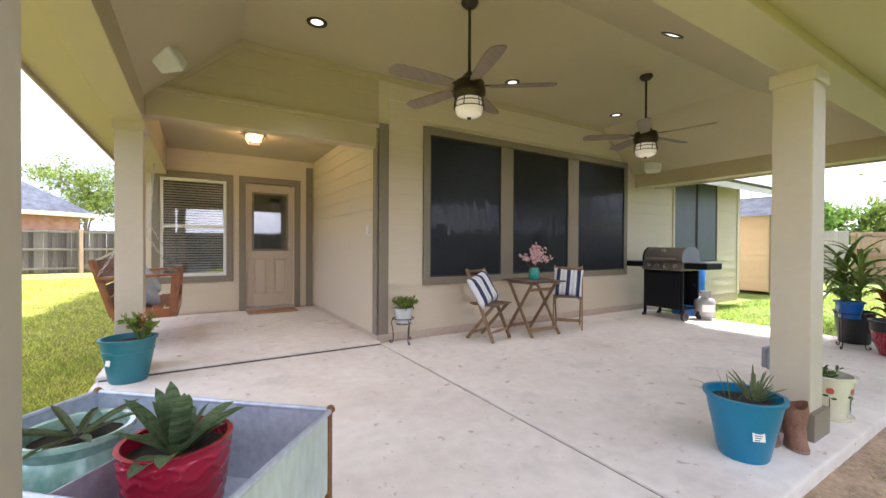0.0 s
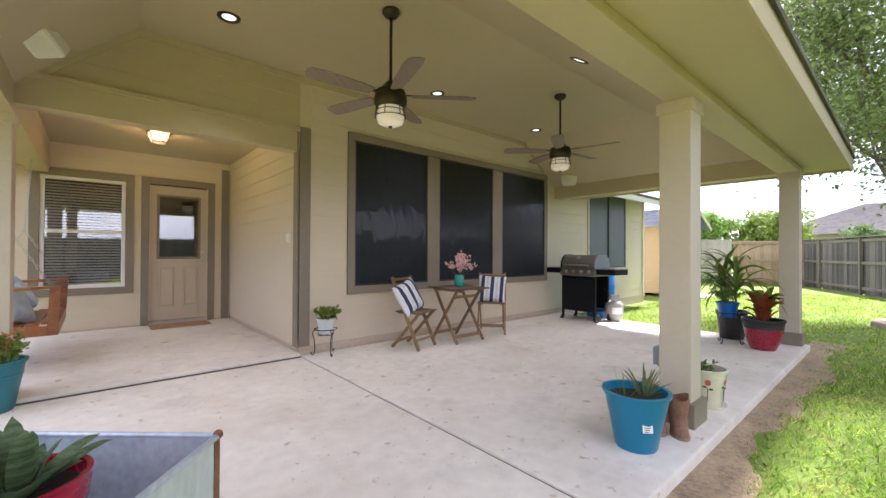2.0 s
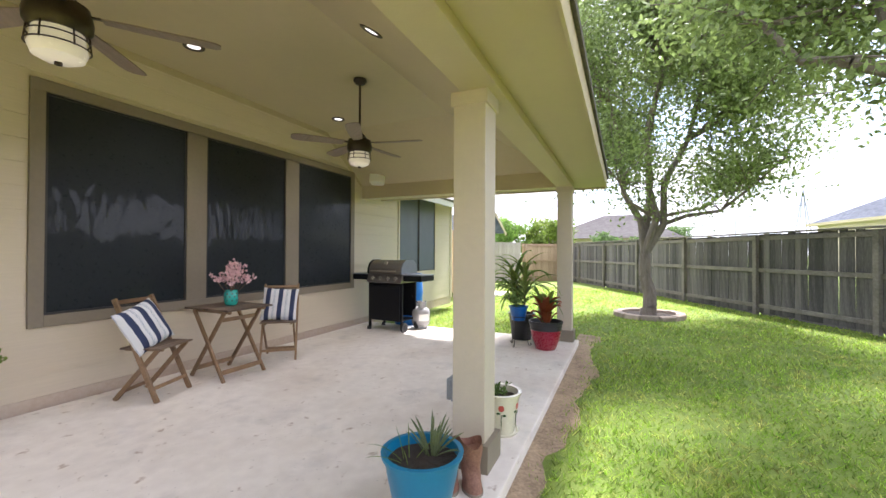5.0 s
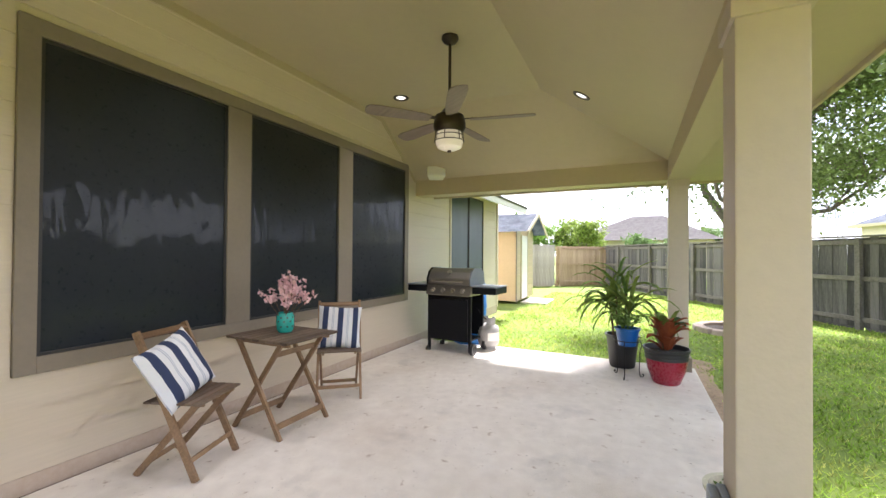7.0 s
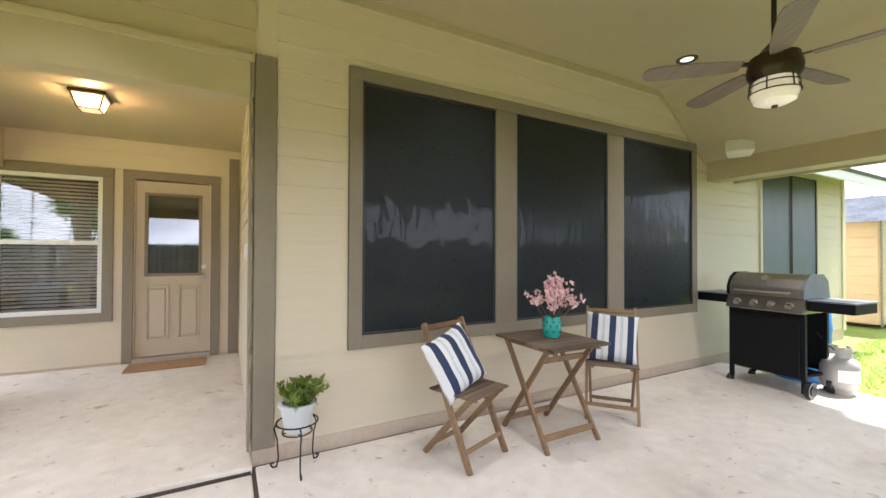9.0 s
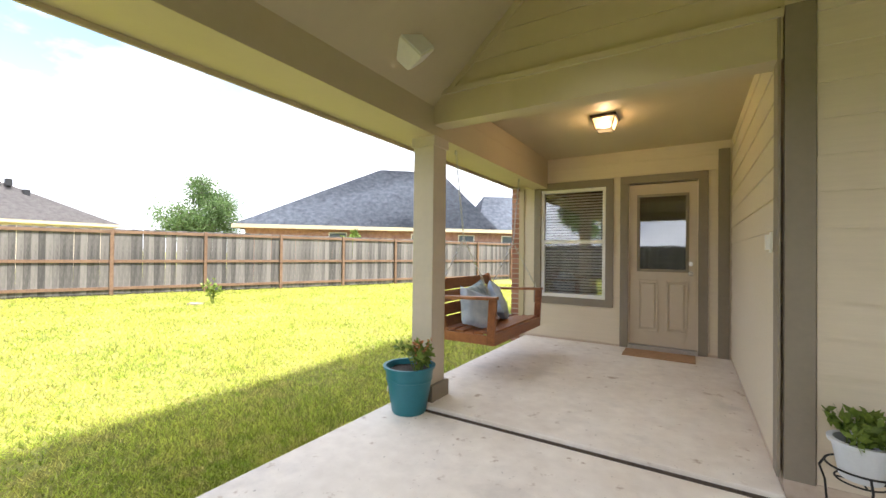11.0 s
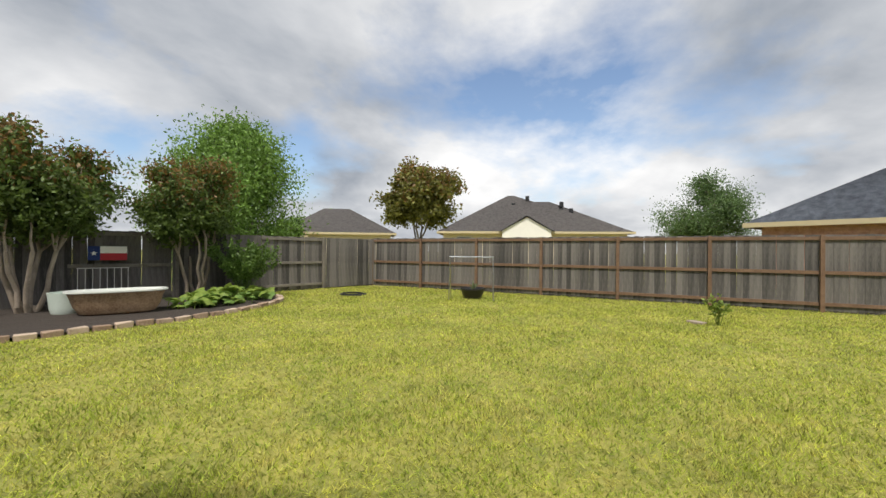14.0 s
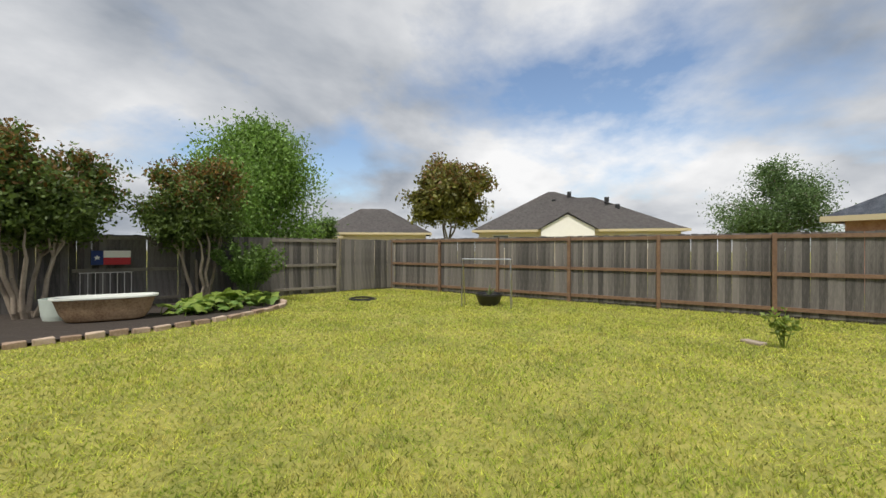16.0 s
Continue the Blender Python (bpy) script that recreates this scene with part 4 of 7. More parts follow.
TEAL_GREY = mat("faded_teal_plastic", (0.02, 0.165, 0.21), 0.4, 0.08, 5)


def strap_leaf(bm, base, aim, length, width, droop, seg=7, fold=0.25):
    """A long leaf that rises along aim and bends over under its weight."""
    base, aim = Vector(base), Vector(aim).normalized()
    side = aim.cross(Vector((0, 0, 1)))
    side = side.normalized() if side.length > 1e-3 else Vector((1, 0, 0))
    p, d = base.copy(), aim.copy()
    prev = None
    for i in range(seg + 1):
        t = i / seg
        w = width * (0.55 + 1.2 * t) * (1 - t) ** 0.6 if t < 0.999 else 0
        w = max(w, 0.0008)
        up = side.cross(d).normalized()
        row = [bm.verts.new(p - side * w / 2 + up * w * fold), bm.verts.new(p), bm.verts.new(p + side * w / 2 + up * w * fold)]
        if prev:
            for k in range(2):
                bm.faces.new((prev[k], prev[k + 1], row[k + 1], row[k]))
        prev = row
        p = p + d * length / seg
        d = (d + Vector((0, 0, -1)) * droop / seg * (0.5 + t)).normalized()


def lathe_part(name, profile, material, parent, label="", seg=36):
    bm = bmesh.new(); bm_lathe(bm, profile, seg)
    return part(name, bm, material, parent, label, smooth=True)


def pot_profile(r0, r1, h, lip=0.02, wall=0.008):
    return [(0, 0.0), (r0 * 0.95, 0.0), (r0, 0.012), (r0 + (r1 - r0) * 0.62, h * 0.60), (r0 + (r1 - r0) * 0.66, h * 0.62), (r1, h - lip), (r1 + 0.012, h - lip + 0.003), (r1 + 0.015, h), (r1 - wall, h), (r1 - wall - 0.006, h - 0.05), (0, h - 0.05)]


def potted(name, label, at, r0, r1, h, material, category="plant pot"):
    p = thing(name, label, category, at)
    lathe_part("pot", pot_profile(r0, r1, h), material, p)
    bm = bmesh.new(); bm_lathe(bm, [(0, h - 0.035), (r1 * 0.6, h - 0.04), (r1 - 0.012, h - 0.045)], 24)
    for v in bm.verts:
        v.co.z += 0.01 * noise.noise(v.co * 25)
    part("soil", bm, SOIL, p)
    return p


def grassy(parent, at, n, length, width, spread, droop, material, name="leaf", seed=1):
    rg = random.Random(seed)
    for i in range(n):
        a, t = rg.uniform(0, 6.28), rg.uniform(0.1, spread)
        bm = bmesh.new()
        strap_leaf(bm, (at[0] + 0.03 * math.cos(a), at[1] + 0.03 * math.sin(a), at[2]), (t * math.cos(a), t * math.sin(a), 1), length * rg.uniform(0.6, 1.1), width * rg.uniform(0.7, 1.1), droop * rg.uniform(0.5, 1.3))
        part(name, bm, material, parent)


def bushy(parent, at, radius, height, n, leaf, material, seed=1, name="foliage", stems=10):
    """Stems that carry many small leaves in uneven sprays."""
    rg = random.Random(seed)
    rows = []
    st = bmesh.new()
    for s in range(stems):
        a, r = rg.uniform(0, 6.28), radius * rg.uniform(0.3, 1)
        tip = Vector((at[0] + r * math.cos(a), at[1] + r * math.sin(a), at[2] + height * rg.uniform(0.55, 1.0)))
        root = Vector(at) + Vector((0.02 * math.cos(a), 0.02 * math.sin(a), 0))
        mid = root.lerp(tip, 0.5) + Vector((0, 0, height * 0.12))
        bm_tube(st, root, mid, leaf * 0.09, leaf * 0.07, 5); bm_tube(st, mid, tip, leaf * 0.07, leaf * 0.04, 5)
        for k in range(n // stems):
            t = rg.uniform(0.35, 1.05)
            p = mid.lerp(tip, t * 2 - 1) if t > 0.5 else root.lerp(mid, t * 2)
            d = (unit(rg) + Vector((0, 0, 0.3))).normalized()
            s_ = unit(rg).cross(d).normalized()
            sz = leaf * rg.uniform(0.6, 1.2)
            rows.append((p + d * sz * 0.6, d * sz * 0.55, s_ * sz * 0.28))
    part("stem", st, material, parent)
    quads(name, rows, material, parent)


# teal pot beside the middle post
p = potted("flower_pot", "large teal plastic pot with aloe beside a post", (0.745, -3.40, 0), 0.118, 0.178, 0.335, TEAL)
grassy(p, (0.06, -0.02, 0.29), 24, 0.19, 0.02, 1.5, 0.5, ALOE, seed=3)
grassy(p, (-0.05, 0.04, 0.29), 6, 0.2, 0.008, 1.6, 1.0, LEAF_YELLOW, seed=4)
bm = bmesh.new(); bm_box(bm, -0.028, 0.028, -0.002, 0.001, -0.03, 0.03)
st = part("price_label", bm, WHITE, p, "white paper label with printed bars")
st.matrix_basis = pose(-0.103, -0.108, 0.17, -10, 0, -43)
for i in range(3):
    bm = bmesh.new(); bm_box(bm, -0.02, 0.015 - 0.006 * i, -0.0035, -0.001, -0.004 - 0.011 * i, 0.001 - 0.011 * i)
    part("printed_bar", bm, SCREEN_GREY, st)
# teal pot beside the porch post
p = potted("flower_pot", "faded teal pot with a leggy plant by the porch post", (-2.29, -0.19, 0), 0.135, 0.19, 0.36, TEAL_GREY)
bushy(p, (0.09, -0.01, 0.31), 0.15, 0.24, 260, 0.05, LEAF_YELLOW, 8, stems=12)
bushy(p, (0.08, 0.0, 0.38), 0.11, 0.22, 60, 0.028, leafmat("orange_bloom", (0.5, 0.16, 0.05), (0.6, 0.3, 0.12)), 9, "bloom", 6)

lathe_part("band", [(0.176, 0.252), (0.1815, 0.255), (0.1815, 0.266), (0.177, 0.269)], TEAL_GREY, p)
bm = bmesh.new(); bm_box(bm, -0.022, 0.022, -0.002, 0.001, -0.028, 0.028)
st = part("price_label", bm, WHITE, p, "worn white paper label")
st.matrix_basis = pose(-0.118, -0.118, 0.19, -9, 0, -45)

# boot-shaped planters
LEATHER = mat("cracked_brown_leather", (0.23, 0.10, 0.065), 0.7, 0.3, 8, bump=0.7, bump_scale=25, tint=(0.33, 0.17, 0.115))


def boot(at, rz):
    b = thing("boot_planter", "brown weathered boot standing by the post", "boot", at, rz, "pair of boots by the post")
    b.matrix_basis = b.matrix_basis @ Matrix.Scale(0.80, 4)
    bm = bmesh.new()
    rings = []
    prof = [(0.0, 0.062, 0.095, -0.03), (0.03, 0.064, 0.098, -0.03), (0.07, 0.058, 0.088, -0.02), (0.10, 0.060, 0.080, -0.005), (0.14, 0.064, 0.074, 0.01), (0.20, 0.072, 0.078, 0.008), (0.26, 0.076, 0.084, 0.0), (0.31, 0.072, 0.088, 0.0)]
    for z, rx, ry, oy in prof:
        rings.append([bm.verts.new((rx * math.cos(a) + 0.008 * noise.noise(Vector((z * 14, a * 2, rz))), oy + ry * math.sin(a), z + (0.02 * math.cos(2 * a) if z > 0.3 else 0))) for a in [2 * math.pi * i / 22 for i in range(22)]])
    for r, s in zip(rings, rings[1:]):
        for i in range(22):
            bm.faces.new((r[i], r[(i + 1) % 22], s[(i + 1) % 22], s[i]))
    bm.faces.new(rings[0][::-1])
    inner = [bm.verts.new((v.co.x * 0.86, v.co.y * 0.86, v.co.z - 0.05)) for v in rings[-1]]
    for i in range(22):
        bm.faces.new((rings[-1][i], rings[-1][(i + 1) % 22], inner[(i + 1) % 22], inner[i]))
    bm.faces.new(inner)
    part("upper", bm, LEATHER, b, smooth=True)
    bm = bmesh.new()
    ring = [(0.067 * math.cos(a), -0.03 + 0.101 * math.sin(a)) for a in [2 * math.pi * i / 22 for i in range(22)]]
    lo, hi = [bm.verts.new((x, y, 0)) for x, y in ring], [bm.verts.new((x, y, 0.018)) for x, y in ring]
    for i in range(22):
        bm.faces.new((lo[i], lo[(i + 1) % 22], hi[(i + 1) % 22], hi[i]))
    bm.faces.new(lo[::-1]); bm.faces.new(hi)
    part("sole", bm, TRIM, b)
    return b


boot((1.06, -3.40, 0), -62)
boot((1.10, -3.51, 0), -50)
CREAMGLAZE = mat("cream_glaze", (0.70, 0.66, 0.50), 0.25, 0.05, 8, coat=0.4)
p = potted("flower_pot", "cream glazed pot painted with a red flower", (1.83, -3.46, 0), 0.10, 0.135, 0.285, CREAMGLAZE)
lathe_part("saucer", [(0, 0), (0.12, 0), (0.135, 0.02), (0.125, 0.02), (0.11, 0.008), (0, 0.008)], CREAMGLAZE, p)
bushy(p, (0, 0, 0.24), 0.10, 0.08, 120, 0.03, LEAF, 12)
PAINTRED = mat("painted_red", (0.45, 0.08, 0.06), 0.35, 0.2, 20)
for k, aa in enumerate((200, 262, 320)):
    for q, (du, z, w, h, mt) in enumerate(((0, 0.20, 0.022, 0.022, PAINTRED), (-0.02, 0.165, 0.016, 0.008, LEAF_DARK), (0.02, 0.15, 0.016, 0.008, LEAF_DARK), (0, 0.12, 0.003, 0.07, LEAF_DARK))):
        bm = bmesh.new()
        bmesh.ops.create_uvsphere(bm, u_segments=10, v_segments=6, radius=1, matrix=Matrix.Diagonal((w, 0.003, h, 1)))
        ob = part("painted_flower", bm, mt, p)
        r = 0.10 + 0.035 * z / 0.285 + 0.003
        a = radians(aa) + du / 0.12
        ob.matrix_basis = pose(r * math.cos(a), r * math.sin(a), z, 0, 0, math.degrees(a) + 90)
METALGREY = mat("grey_cast_metal", (0.28, 0.30, 0.33), 0.45, 0.1, 9, metal=0.6)
ob = thing("outlet_box", "grey metal weatherproof outlet box on the post", "outlet", (1.37, -3.33, 0.42))
box_part("box", (-0.055, 0.055, 0.0, 0.03, -0.07, 0.07), METALGREY, ob, bevel=0.006)
box_part("cover", (-0.05, 0.05, 0.03, 0.062, -0.065, 0.065), METALGREY, ob, bevel=0.01)

# plant stand with white pot at the corner
IRON = mat("black_iron", (0.02, 0.02, 0.02), 0.5, 0.2, 12, metal=0.5)


def ring_bar(bm, r, z, t, seg=28, at=(0, 0)):
    for i in range(seg):
        a, b = 2 * math.pi * i / seg, 2 * math.pi * (i + 1) / seg
        bm_tube(bm, (at[0] + r * math.cos(a), at[1] + r * math.sin(a), z), (at[0] + r * math.cos(b), at[1] + r * math.sin(b), z), t, seg=6)


def plant_stand(at, h, r, label, rz=0):
    s = thing("plant_stand", label, "plant stand", at, rz)
    bm = bmesh.new(); ring_bar(bm, r, h, 0.005); part("top_ring", bm, IRON, s)
    bm = bmesh.new(); ring_bar(bm, r * 0.72, h - 0.06, 0.004); bm_tube(bm, (-r * 0.72, 0, h - 0.06), (r * 0.72, 0, h - 0.06), 0.004); bm_tube(bm, (0, -r * 0.72, h - 0.06), (0, r * 0.72, h - 0.06), 0.004); part("tray_ring", bm, IRON, s)
    for i in range(3):
        a = radians(120 * i - 90)
        d = Vector((math.cos(a), math.sin(a), 0))
        bm = bmesh.new()
        pts = [d * r + Vector((0, 0, h)), d * (r + 0.025) + Vector((0, 0, h - 0.05)), d * (r + 0.004) + Vector((0, 0, h - 0.11)), d * (r - 0.004) + Vector((0, 0, 0.07)), d * (r + 0.006) + Vector((0, 0, 0.012)), d * (r + 0.03) + Vector((0, 0, 0.006)), d * (r + 0.045) + Vector((0, 0, 0.022)), d * (r + 0.034) + Vector((0, 0, 0.036)), d * (r + 0.024) + Vector((0, 0, 0.026))]
        for p_, q_ in zip(pts, pts[1:]):
            bm_tube(bm, p_, q_, 0.0048, seg=6)
        part("leg", bm, IRON, s)
    return s


plant_stand((0.24, -0.2, 0), 0.29, 0.12, "black wrought-iron plant stand beside the wall corner")
GREYPOT = mat("pale_grey_pot", (0.62, 0.64, 0.66), 0.55, 0.06, 8)
p = potted("flower_pot", "pale grey pot with a trailing green plant on a stand", (0.24, -0.2, 0.24), 0.075, 0.10, 0.17, GREYPOT)
bushy(p, (0, 0, 0.14), 0.17, 0.13, 260, 0.055, LEAF_YELLOW, 21, stems=14)

# ---- right end plants ----
BLACKPLASTIC = mat("black_plastic", (0.018, 0.018, 0.02), 0.45, 0.2, 6)
BLUEPOT = mat("blue_plastic", (0.005, 0.10, 0.36), 0.35, 0.1, 6)
REDGLAZE = mat("crimson_glaze", (0.28, 0.008, 0.03), 0.28, 0.1, 5, coat=0.4)
p = potted("flower_pot", "tall black plastic pot with drooping corn plants", (4.90, -2.90, 0), 0.14, 0.18, 0.38, BLACKPLASTIC)
rg = random.Random(31)
for cx_, cy_, hh in ((-0.05, 0.05, 0.52), (0.06, -0.03, 0.62), (0.02, 0.1, 0.40), (-0.1, -0.06, 0.34)):
    bm = bmesh.new(); bm_tube(bm, (cx_, cy_, 0.36), (cx_ * 1.3, cy_ * 1.3, 0.36 + hh), 0.014, 0.010, 8); part("cane", bm, TWIG, p)
    for i in range(18):
        a, t = rg.uniform(0, 6.28), rg.random()
        bm = bmesh.new()
        strap_leaf(bm, (cx_ * 1.3, cy_ * 1.3, 0.36 + hh * (0.55 + 0.45 * t)), (math.cos(a) * (1.35 - 0.75 * t), math.sin(a) * (1.35 - 0.75 * t), 0.75 + 0.6 * t), rg.uniform(0.46, 0.74), 0.058, rg.uniform(1.8, 4.4) * (1.1 - 0.55 * t))
        part("leaf", bm, LEAF if rg.random() < 0.4 else LEAF_YELLOW, p)
plant_stand((4.45, -2.96, 0), 0.40, 0.13, "black wrought-iron plant stand with scrolled feet", 20)
p = potted("flower_pot", "blue plastic pot with a fine fern on a stand", (4.45, -2.96, 0.345), 0.09, 0.12, 0.19, BLUEPOT)
bushy(p, (0, 0, 0.16), 0.20, 0.20, 420, 0.04, LEAF, 33, stems=22)
p = thing("flower_pot", "wide crimson pot with black rim and red croton", "plant pot", (4.42, -3.33, 0))
p.scale = (0.79, 0.79, 1.15)
lathe_part("pot", [(0, 0), (0.15, 0), (0.165, 0.01), (0.225, 0.12), (0.25, 0.22)], REDGLAZE, p)
lathe_part("rim_band", [(0.25, 0.22), (0.258, 0.225), (0.254, 0.25), (0.262, 0.26), (0.26, 0.28), (0.278, 0.30), (0.278, 0.32), (0.262, 0.32), (0.25, 0.27), (0, 0.27)], BLACKPLASTIC, p, "black ribbed rim")
bm = bmesh.new(); bm_lathe(bm, [(0, 0.285), (0.2, 0.28), (0.255, 0.275)], 24); part("soil", bm, SOIL, p)
for i in range(34):
    a, t = rg.uniform(0, 6.28), rg.uniform(0.2, 1.0)
    hh = 0.28 + 0.22 * rg.random()
    bm = bmesh.new()
    base = Vector((0.06 * math.cos(a), 0.06 * math.sin(a), hh))
    strap_leaf(bm, base, (t * math.cos(a), t * math.sin(a), 0.7), rg.uniform(0.16, 0.27), 0.16, rg.uniform(0.4, 2.0), 6, 0.15)
    part("leaf", bm, rg.choice((LEAF_RED, LEAF_RED, LEAF_YELLOW, LEAF_DARK, LEAF_RED)), p)
bm = bmesh.new()
for i in range(5):
    a = i * 1.26
    bm_tube(bm, (0.02 * math.cos(a), 0.02 * math.sin(a), 0.27), (0.07 * math.cos(a), 0.07 * math.sin(a), 0.44), 0.008, 0.005, 6)
part("stem", bm, TWIG, p)

# ---- grill ----
STEEL = mat("brushed_steel", (0.34, 0.32, 0.295), 0.36, 0.08, 1.2, metal=0.9, grain=(40, 2, 40))
BLACKENAMEL = mat("black_enamel", (0.006, 0.007, 0.010), 0.5, 0.1, 0.6)
BLACKENAMEL.node_tree.nodes["Principled BSDF"].inputs["Specular IOR Level"].default_value = 0.22
gr = thing("gas_grill", "stainless and black four-burner gas grill on wheels", "grill", (4.522, -0.778, 0), -94)
# local: front towards -y, width along x (0.66)
box_part("cabinet", (-0.30, 0.30, 0.02, 0.06, 0.16, 0.76), BLACKENAMEL, gr, bevel=0.008)
box_part("back_panel", (-0.30, 0.30, 0.42, 0.44, 0.2, 0.76), BLACKENAMEL, gr)
box_part("bottom_shelf", (-0.30, 0.30, 0.061, 0.419, 0.16, 0.185), BLACKENAMEL, gr)
box_part("cabinet_door", (-0.29, 0.29, -0.004, 0.019, 0.17, 0.72), BLACKENAMEL, gr, bevel=0.008)
bm = bmesh.new(); bm_box(bm, -0.335, 0.335, -0.03, 0.46, 0.765, 0.90, 0.012)
for v in bm.verts:
    if v.co.y < 0.1 and v.co.z > 0.83:
        v.co.y += 0.045
panel = part("control_panel", bm, STEEL, gr)
for i in range(4):
    x = -0.225 + i * 0.15
    bm = bmesh.new()
    bm_tube(bm, (x, -0.006, 0.835), (x, -0.05, 0.823), 0.026, 0.022, 20)
    k = part("knob", bm, STEEL, panel, "round steel burner knob", smooth=True)
    bm = bmesh.new()
    bm_tube(bm, (x, 0.0, 0.838), (x, -0.014, 0.833), 0.034, 0.032, 20)
    part("bezel", bm, NICKEL, panel)
bm = bmesh.new()
prof = [(0.0, 0.905), (0.0, 0.99), (0.05, 1.075), (0.13, 1.125), (0.33, 1.125), (0.42, 1.06), (0.45, 0.905)]
ends = [[bm.verts.new((s, y, z)) for y, z in prof] for s in (-0.315, 0.315)]
for i in range(len(prof)):
    j = (i + 1) % len(prof)
    bm.faces.new((ends[0][i], ends[0][j], ends[1][j], ends[1][i]))
bm.faces.new(ends[0]); bm.faces.new(ends[1][::-1])
bmesh.ops.bevel(bm, geom=bm.edges[:], offset=0.008, segments=2, affect="EDGES")
lid = part("lid", bm, STEEL, gr)
for s in (-1, 1):
    bm = bmesh.new()
    e2 = [[bm.verts.new((x, y - 0.006 * (y < 0.2) + 0.006 * (y > 0.2), z + (0.006 if z > 1 else 0))) for y, z in prof] for x in (s * 0.312, s * 0.335)]
    for i in range(len(prof)):
        j = (i + 1) % len(prof)
        bm.faces.new((e2[0][i], e2[0][j], e2[1][j], e2[1][i]))
    bm.faces.new(e2[0]); bm.faces.new(e2[1][::-1])
    part("end_cap", bm, METALGREY if s > 0 else BLACKENAMEL, lid)
bm = bmesh.new(); bm_tube(bm, (-0.24, -0.045, 0.955), (0.24, -0.045, 0.955), 0.011, seg=14)
for s in (-0.22, 0.22):
    bm_tube(bm, (s, 0.002, 0.955), (s, -0.045, 0.955), 0.008)
part("handle", bm, NICKEL, lid, "long steel lid handle", smooth=True)
bm = bmesh.new(); bm_tube(bm, (0, 0.055, 1.07), (0, 0.035, 1.085), 0.032, seg=20); part("thermometer", bm, NICKEL, lid)
for s in (-1, 1):
    box_part("side_shelf", tuple(sorted((s * 0.34, s * 0.67))) + (0.03, 0.43, 0.80, 0.888), BLACKENAMEL, gr, bevel=0.01)
    box_part("shelf_top", tuple(sorted((s * 0.345, s * 0.675))) + (0.02, 0.44, 0.889, 0.902), METALGREY, gr, bevel=0.004)
for x, y in ((-0.31, 0.04), (0.31, 0.04), (-0.31, 0.43), (0.31, 0.43)):
    box_part("leg", (x - 0.018, x + 0.018, y - 0.018, y + 0.018, 0.03, 0.765), BLACKENAMEL, gr)
for y in (0.04, 0.43):
    bm = bmesh.new(); bm_tube(bm, (0.335, y, 0.075), (0.375, y, 0.075), 0.075, seg=24); wh = part("wheel", bm, BLACKPLASTIC, gr)
    bm = bmesh.new(); bm_tube(bm, (0.376, y, 0.075), (0.382, y, 0.075), 0.045, seg=20); part("hub", bm, BLACKENAMEL, wh)
    bm = bmesh.new(); bm_tube(bm, (-0.33, y, 0.0), (-0.33, y, 0.05), 0.04, 0.022, 14); part("foot", bm, BLACKPLASTIC, gr)
TANKPAINT = mat("grey_tank_paint", (0.33, 0.32, 0.31), 0.4, 0.1, 5)
tk = thing("propane_tank", "grey propane cylinder with valve beside the grill", "gas tank", (5.02, -1.18, 0), 0)
lathe_part("cylinder", [(0, 0.03), (0.09, 0.03), (0.135, 0.06), (0.15, 0.11), (0.15, 0.26), (0.135, 0.31), (0.08, 0.35), (0, 0.36)], TANKPAINT, tk)
bm = bmesh.new(); bm_lathe(bm, [(0.1, 0.0), (0.105, 0.0), (0.105, 0.05), (0.1, 0.05)], 24); part("foot_ring", bm, TANKPAINT, tk)
bm = bmesh.new()
for i in range(18):
    a, b = radians(20 + i * 18), radians(20 + (i + 1) * 18)
    if not 6 < i < 9:
        vs = [bm.verts.new((0.095 * math.cos(t), 0.095 * math.sin(t), z)) for t, z in ((a, 0.33), (b, 0.33), (b, 0.44), (a, 0.44))]
        bm.faces.new(vs)
bmesh.ops.remove_doubles(bm, verts=bm.verts, dist=0.001)
bmesh.ops.solidify(bm, geom=bm.faces[:], thickness=0.004)
part("collar", bm, TANKPAINT, tk)
bm = bmesh.new(); bm_tube(bm, (0, 0, 0.35), (0, 0, 0.42), 0.02); bm_tube(bm, (0, 0, 0.40), (-0.06, 0, 0.40), 0.014); part("valve", bm, NICKEL, tk)
bm = bmesh.new()
hose = [(-0.06, 0, 0.40), (-0.1, 0.05, 0.46), (-0.09, 0.13, 0.56), (-0.04, 0.22, 0.66), (0.0, 0.26, 0.74)]
for a, b in zip(hose, hose[1:]):
    bm_tube(bm, a, b, 0.008, seg=8)
part("hose", bm, BLACKPLASTIC, tk, "black rubber gas hose")
bm = bmesh.new()
for i in range(8):
    a, b = radians(195 + i * 9), radians(204 + i * 9)
    bm.faces.new([bm.verts.new((0.1515 * math.cos(t), 0.1515 * math.sin(t), z)) for t, z in ((a, 0.13), (b, 0.13), (b, 0.24), (a, 0.24))])
part("warning_label", bm, WHITE, tk, "white label with red mark")
BLUEBARREL = mat("blue_barrel_plastic", (0.01, 0.16, 0.55), 0.4, 0.08, 4)
br = thing("plastic_barrel", "bright blue plastic barrel behind the grill", "barrel", (5.32, -0.78, GROUND))
lathe_part("drum", [(0, 0), (0.22, 0), (0.235, 0.02), (0.24, 0.2), (0.248, 0.24), (0.244, 0.29), (0.248, 0.6), (0.256, 0.64), (0.248, 0.69), (0.24, 0.9), (0.22, 0.95), (0, 0.95)], BLUEBARREL, br)
lathe_part("rim", [(0.215, 0.945), (0.236, 0.95), (0.236, 0.975), (0.215, 0.98)], BLUEBARREL, br)

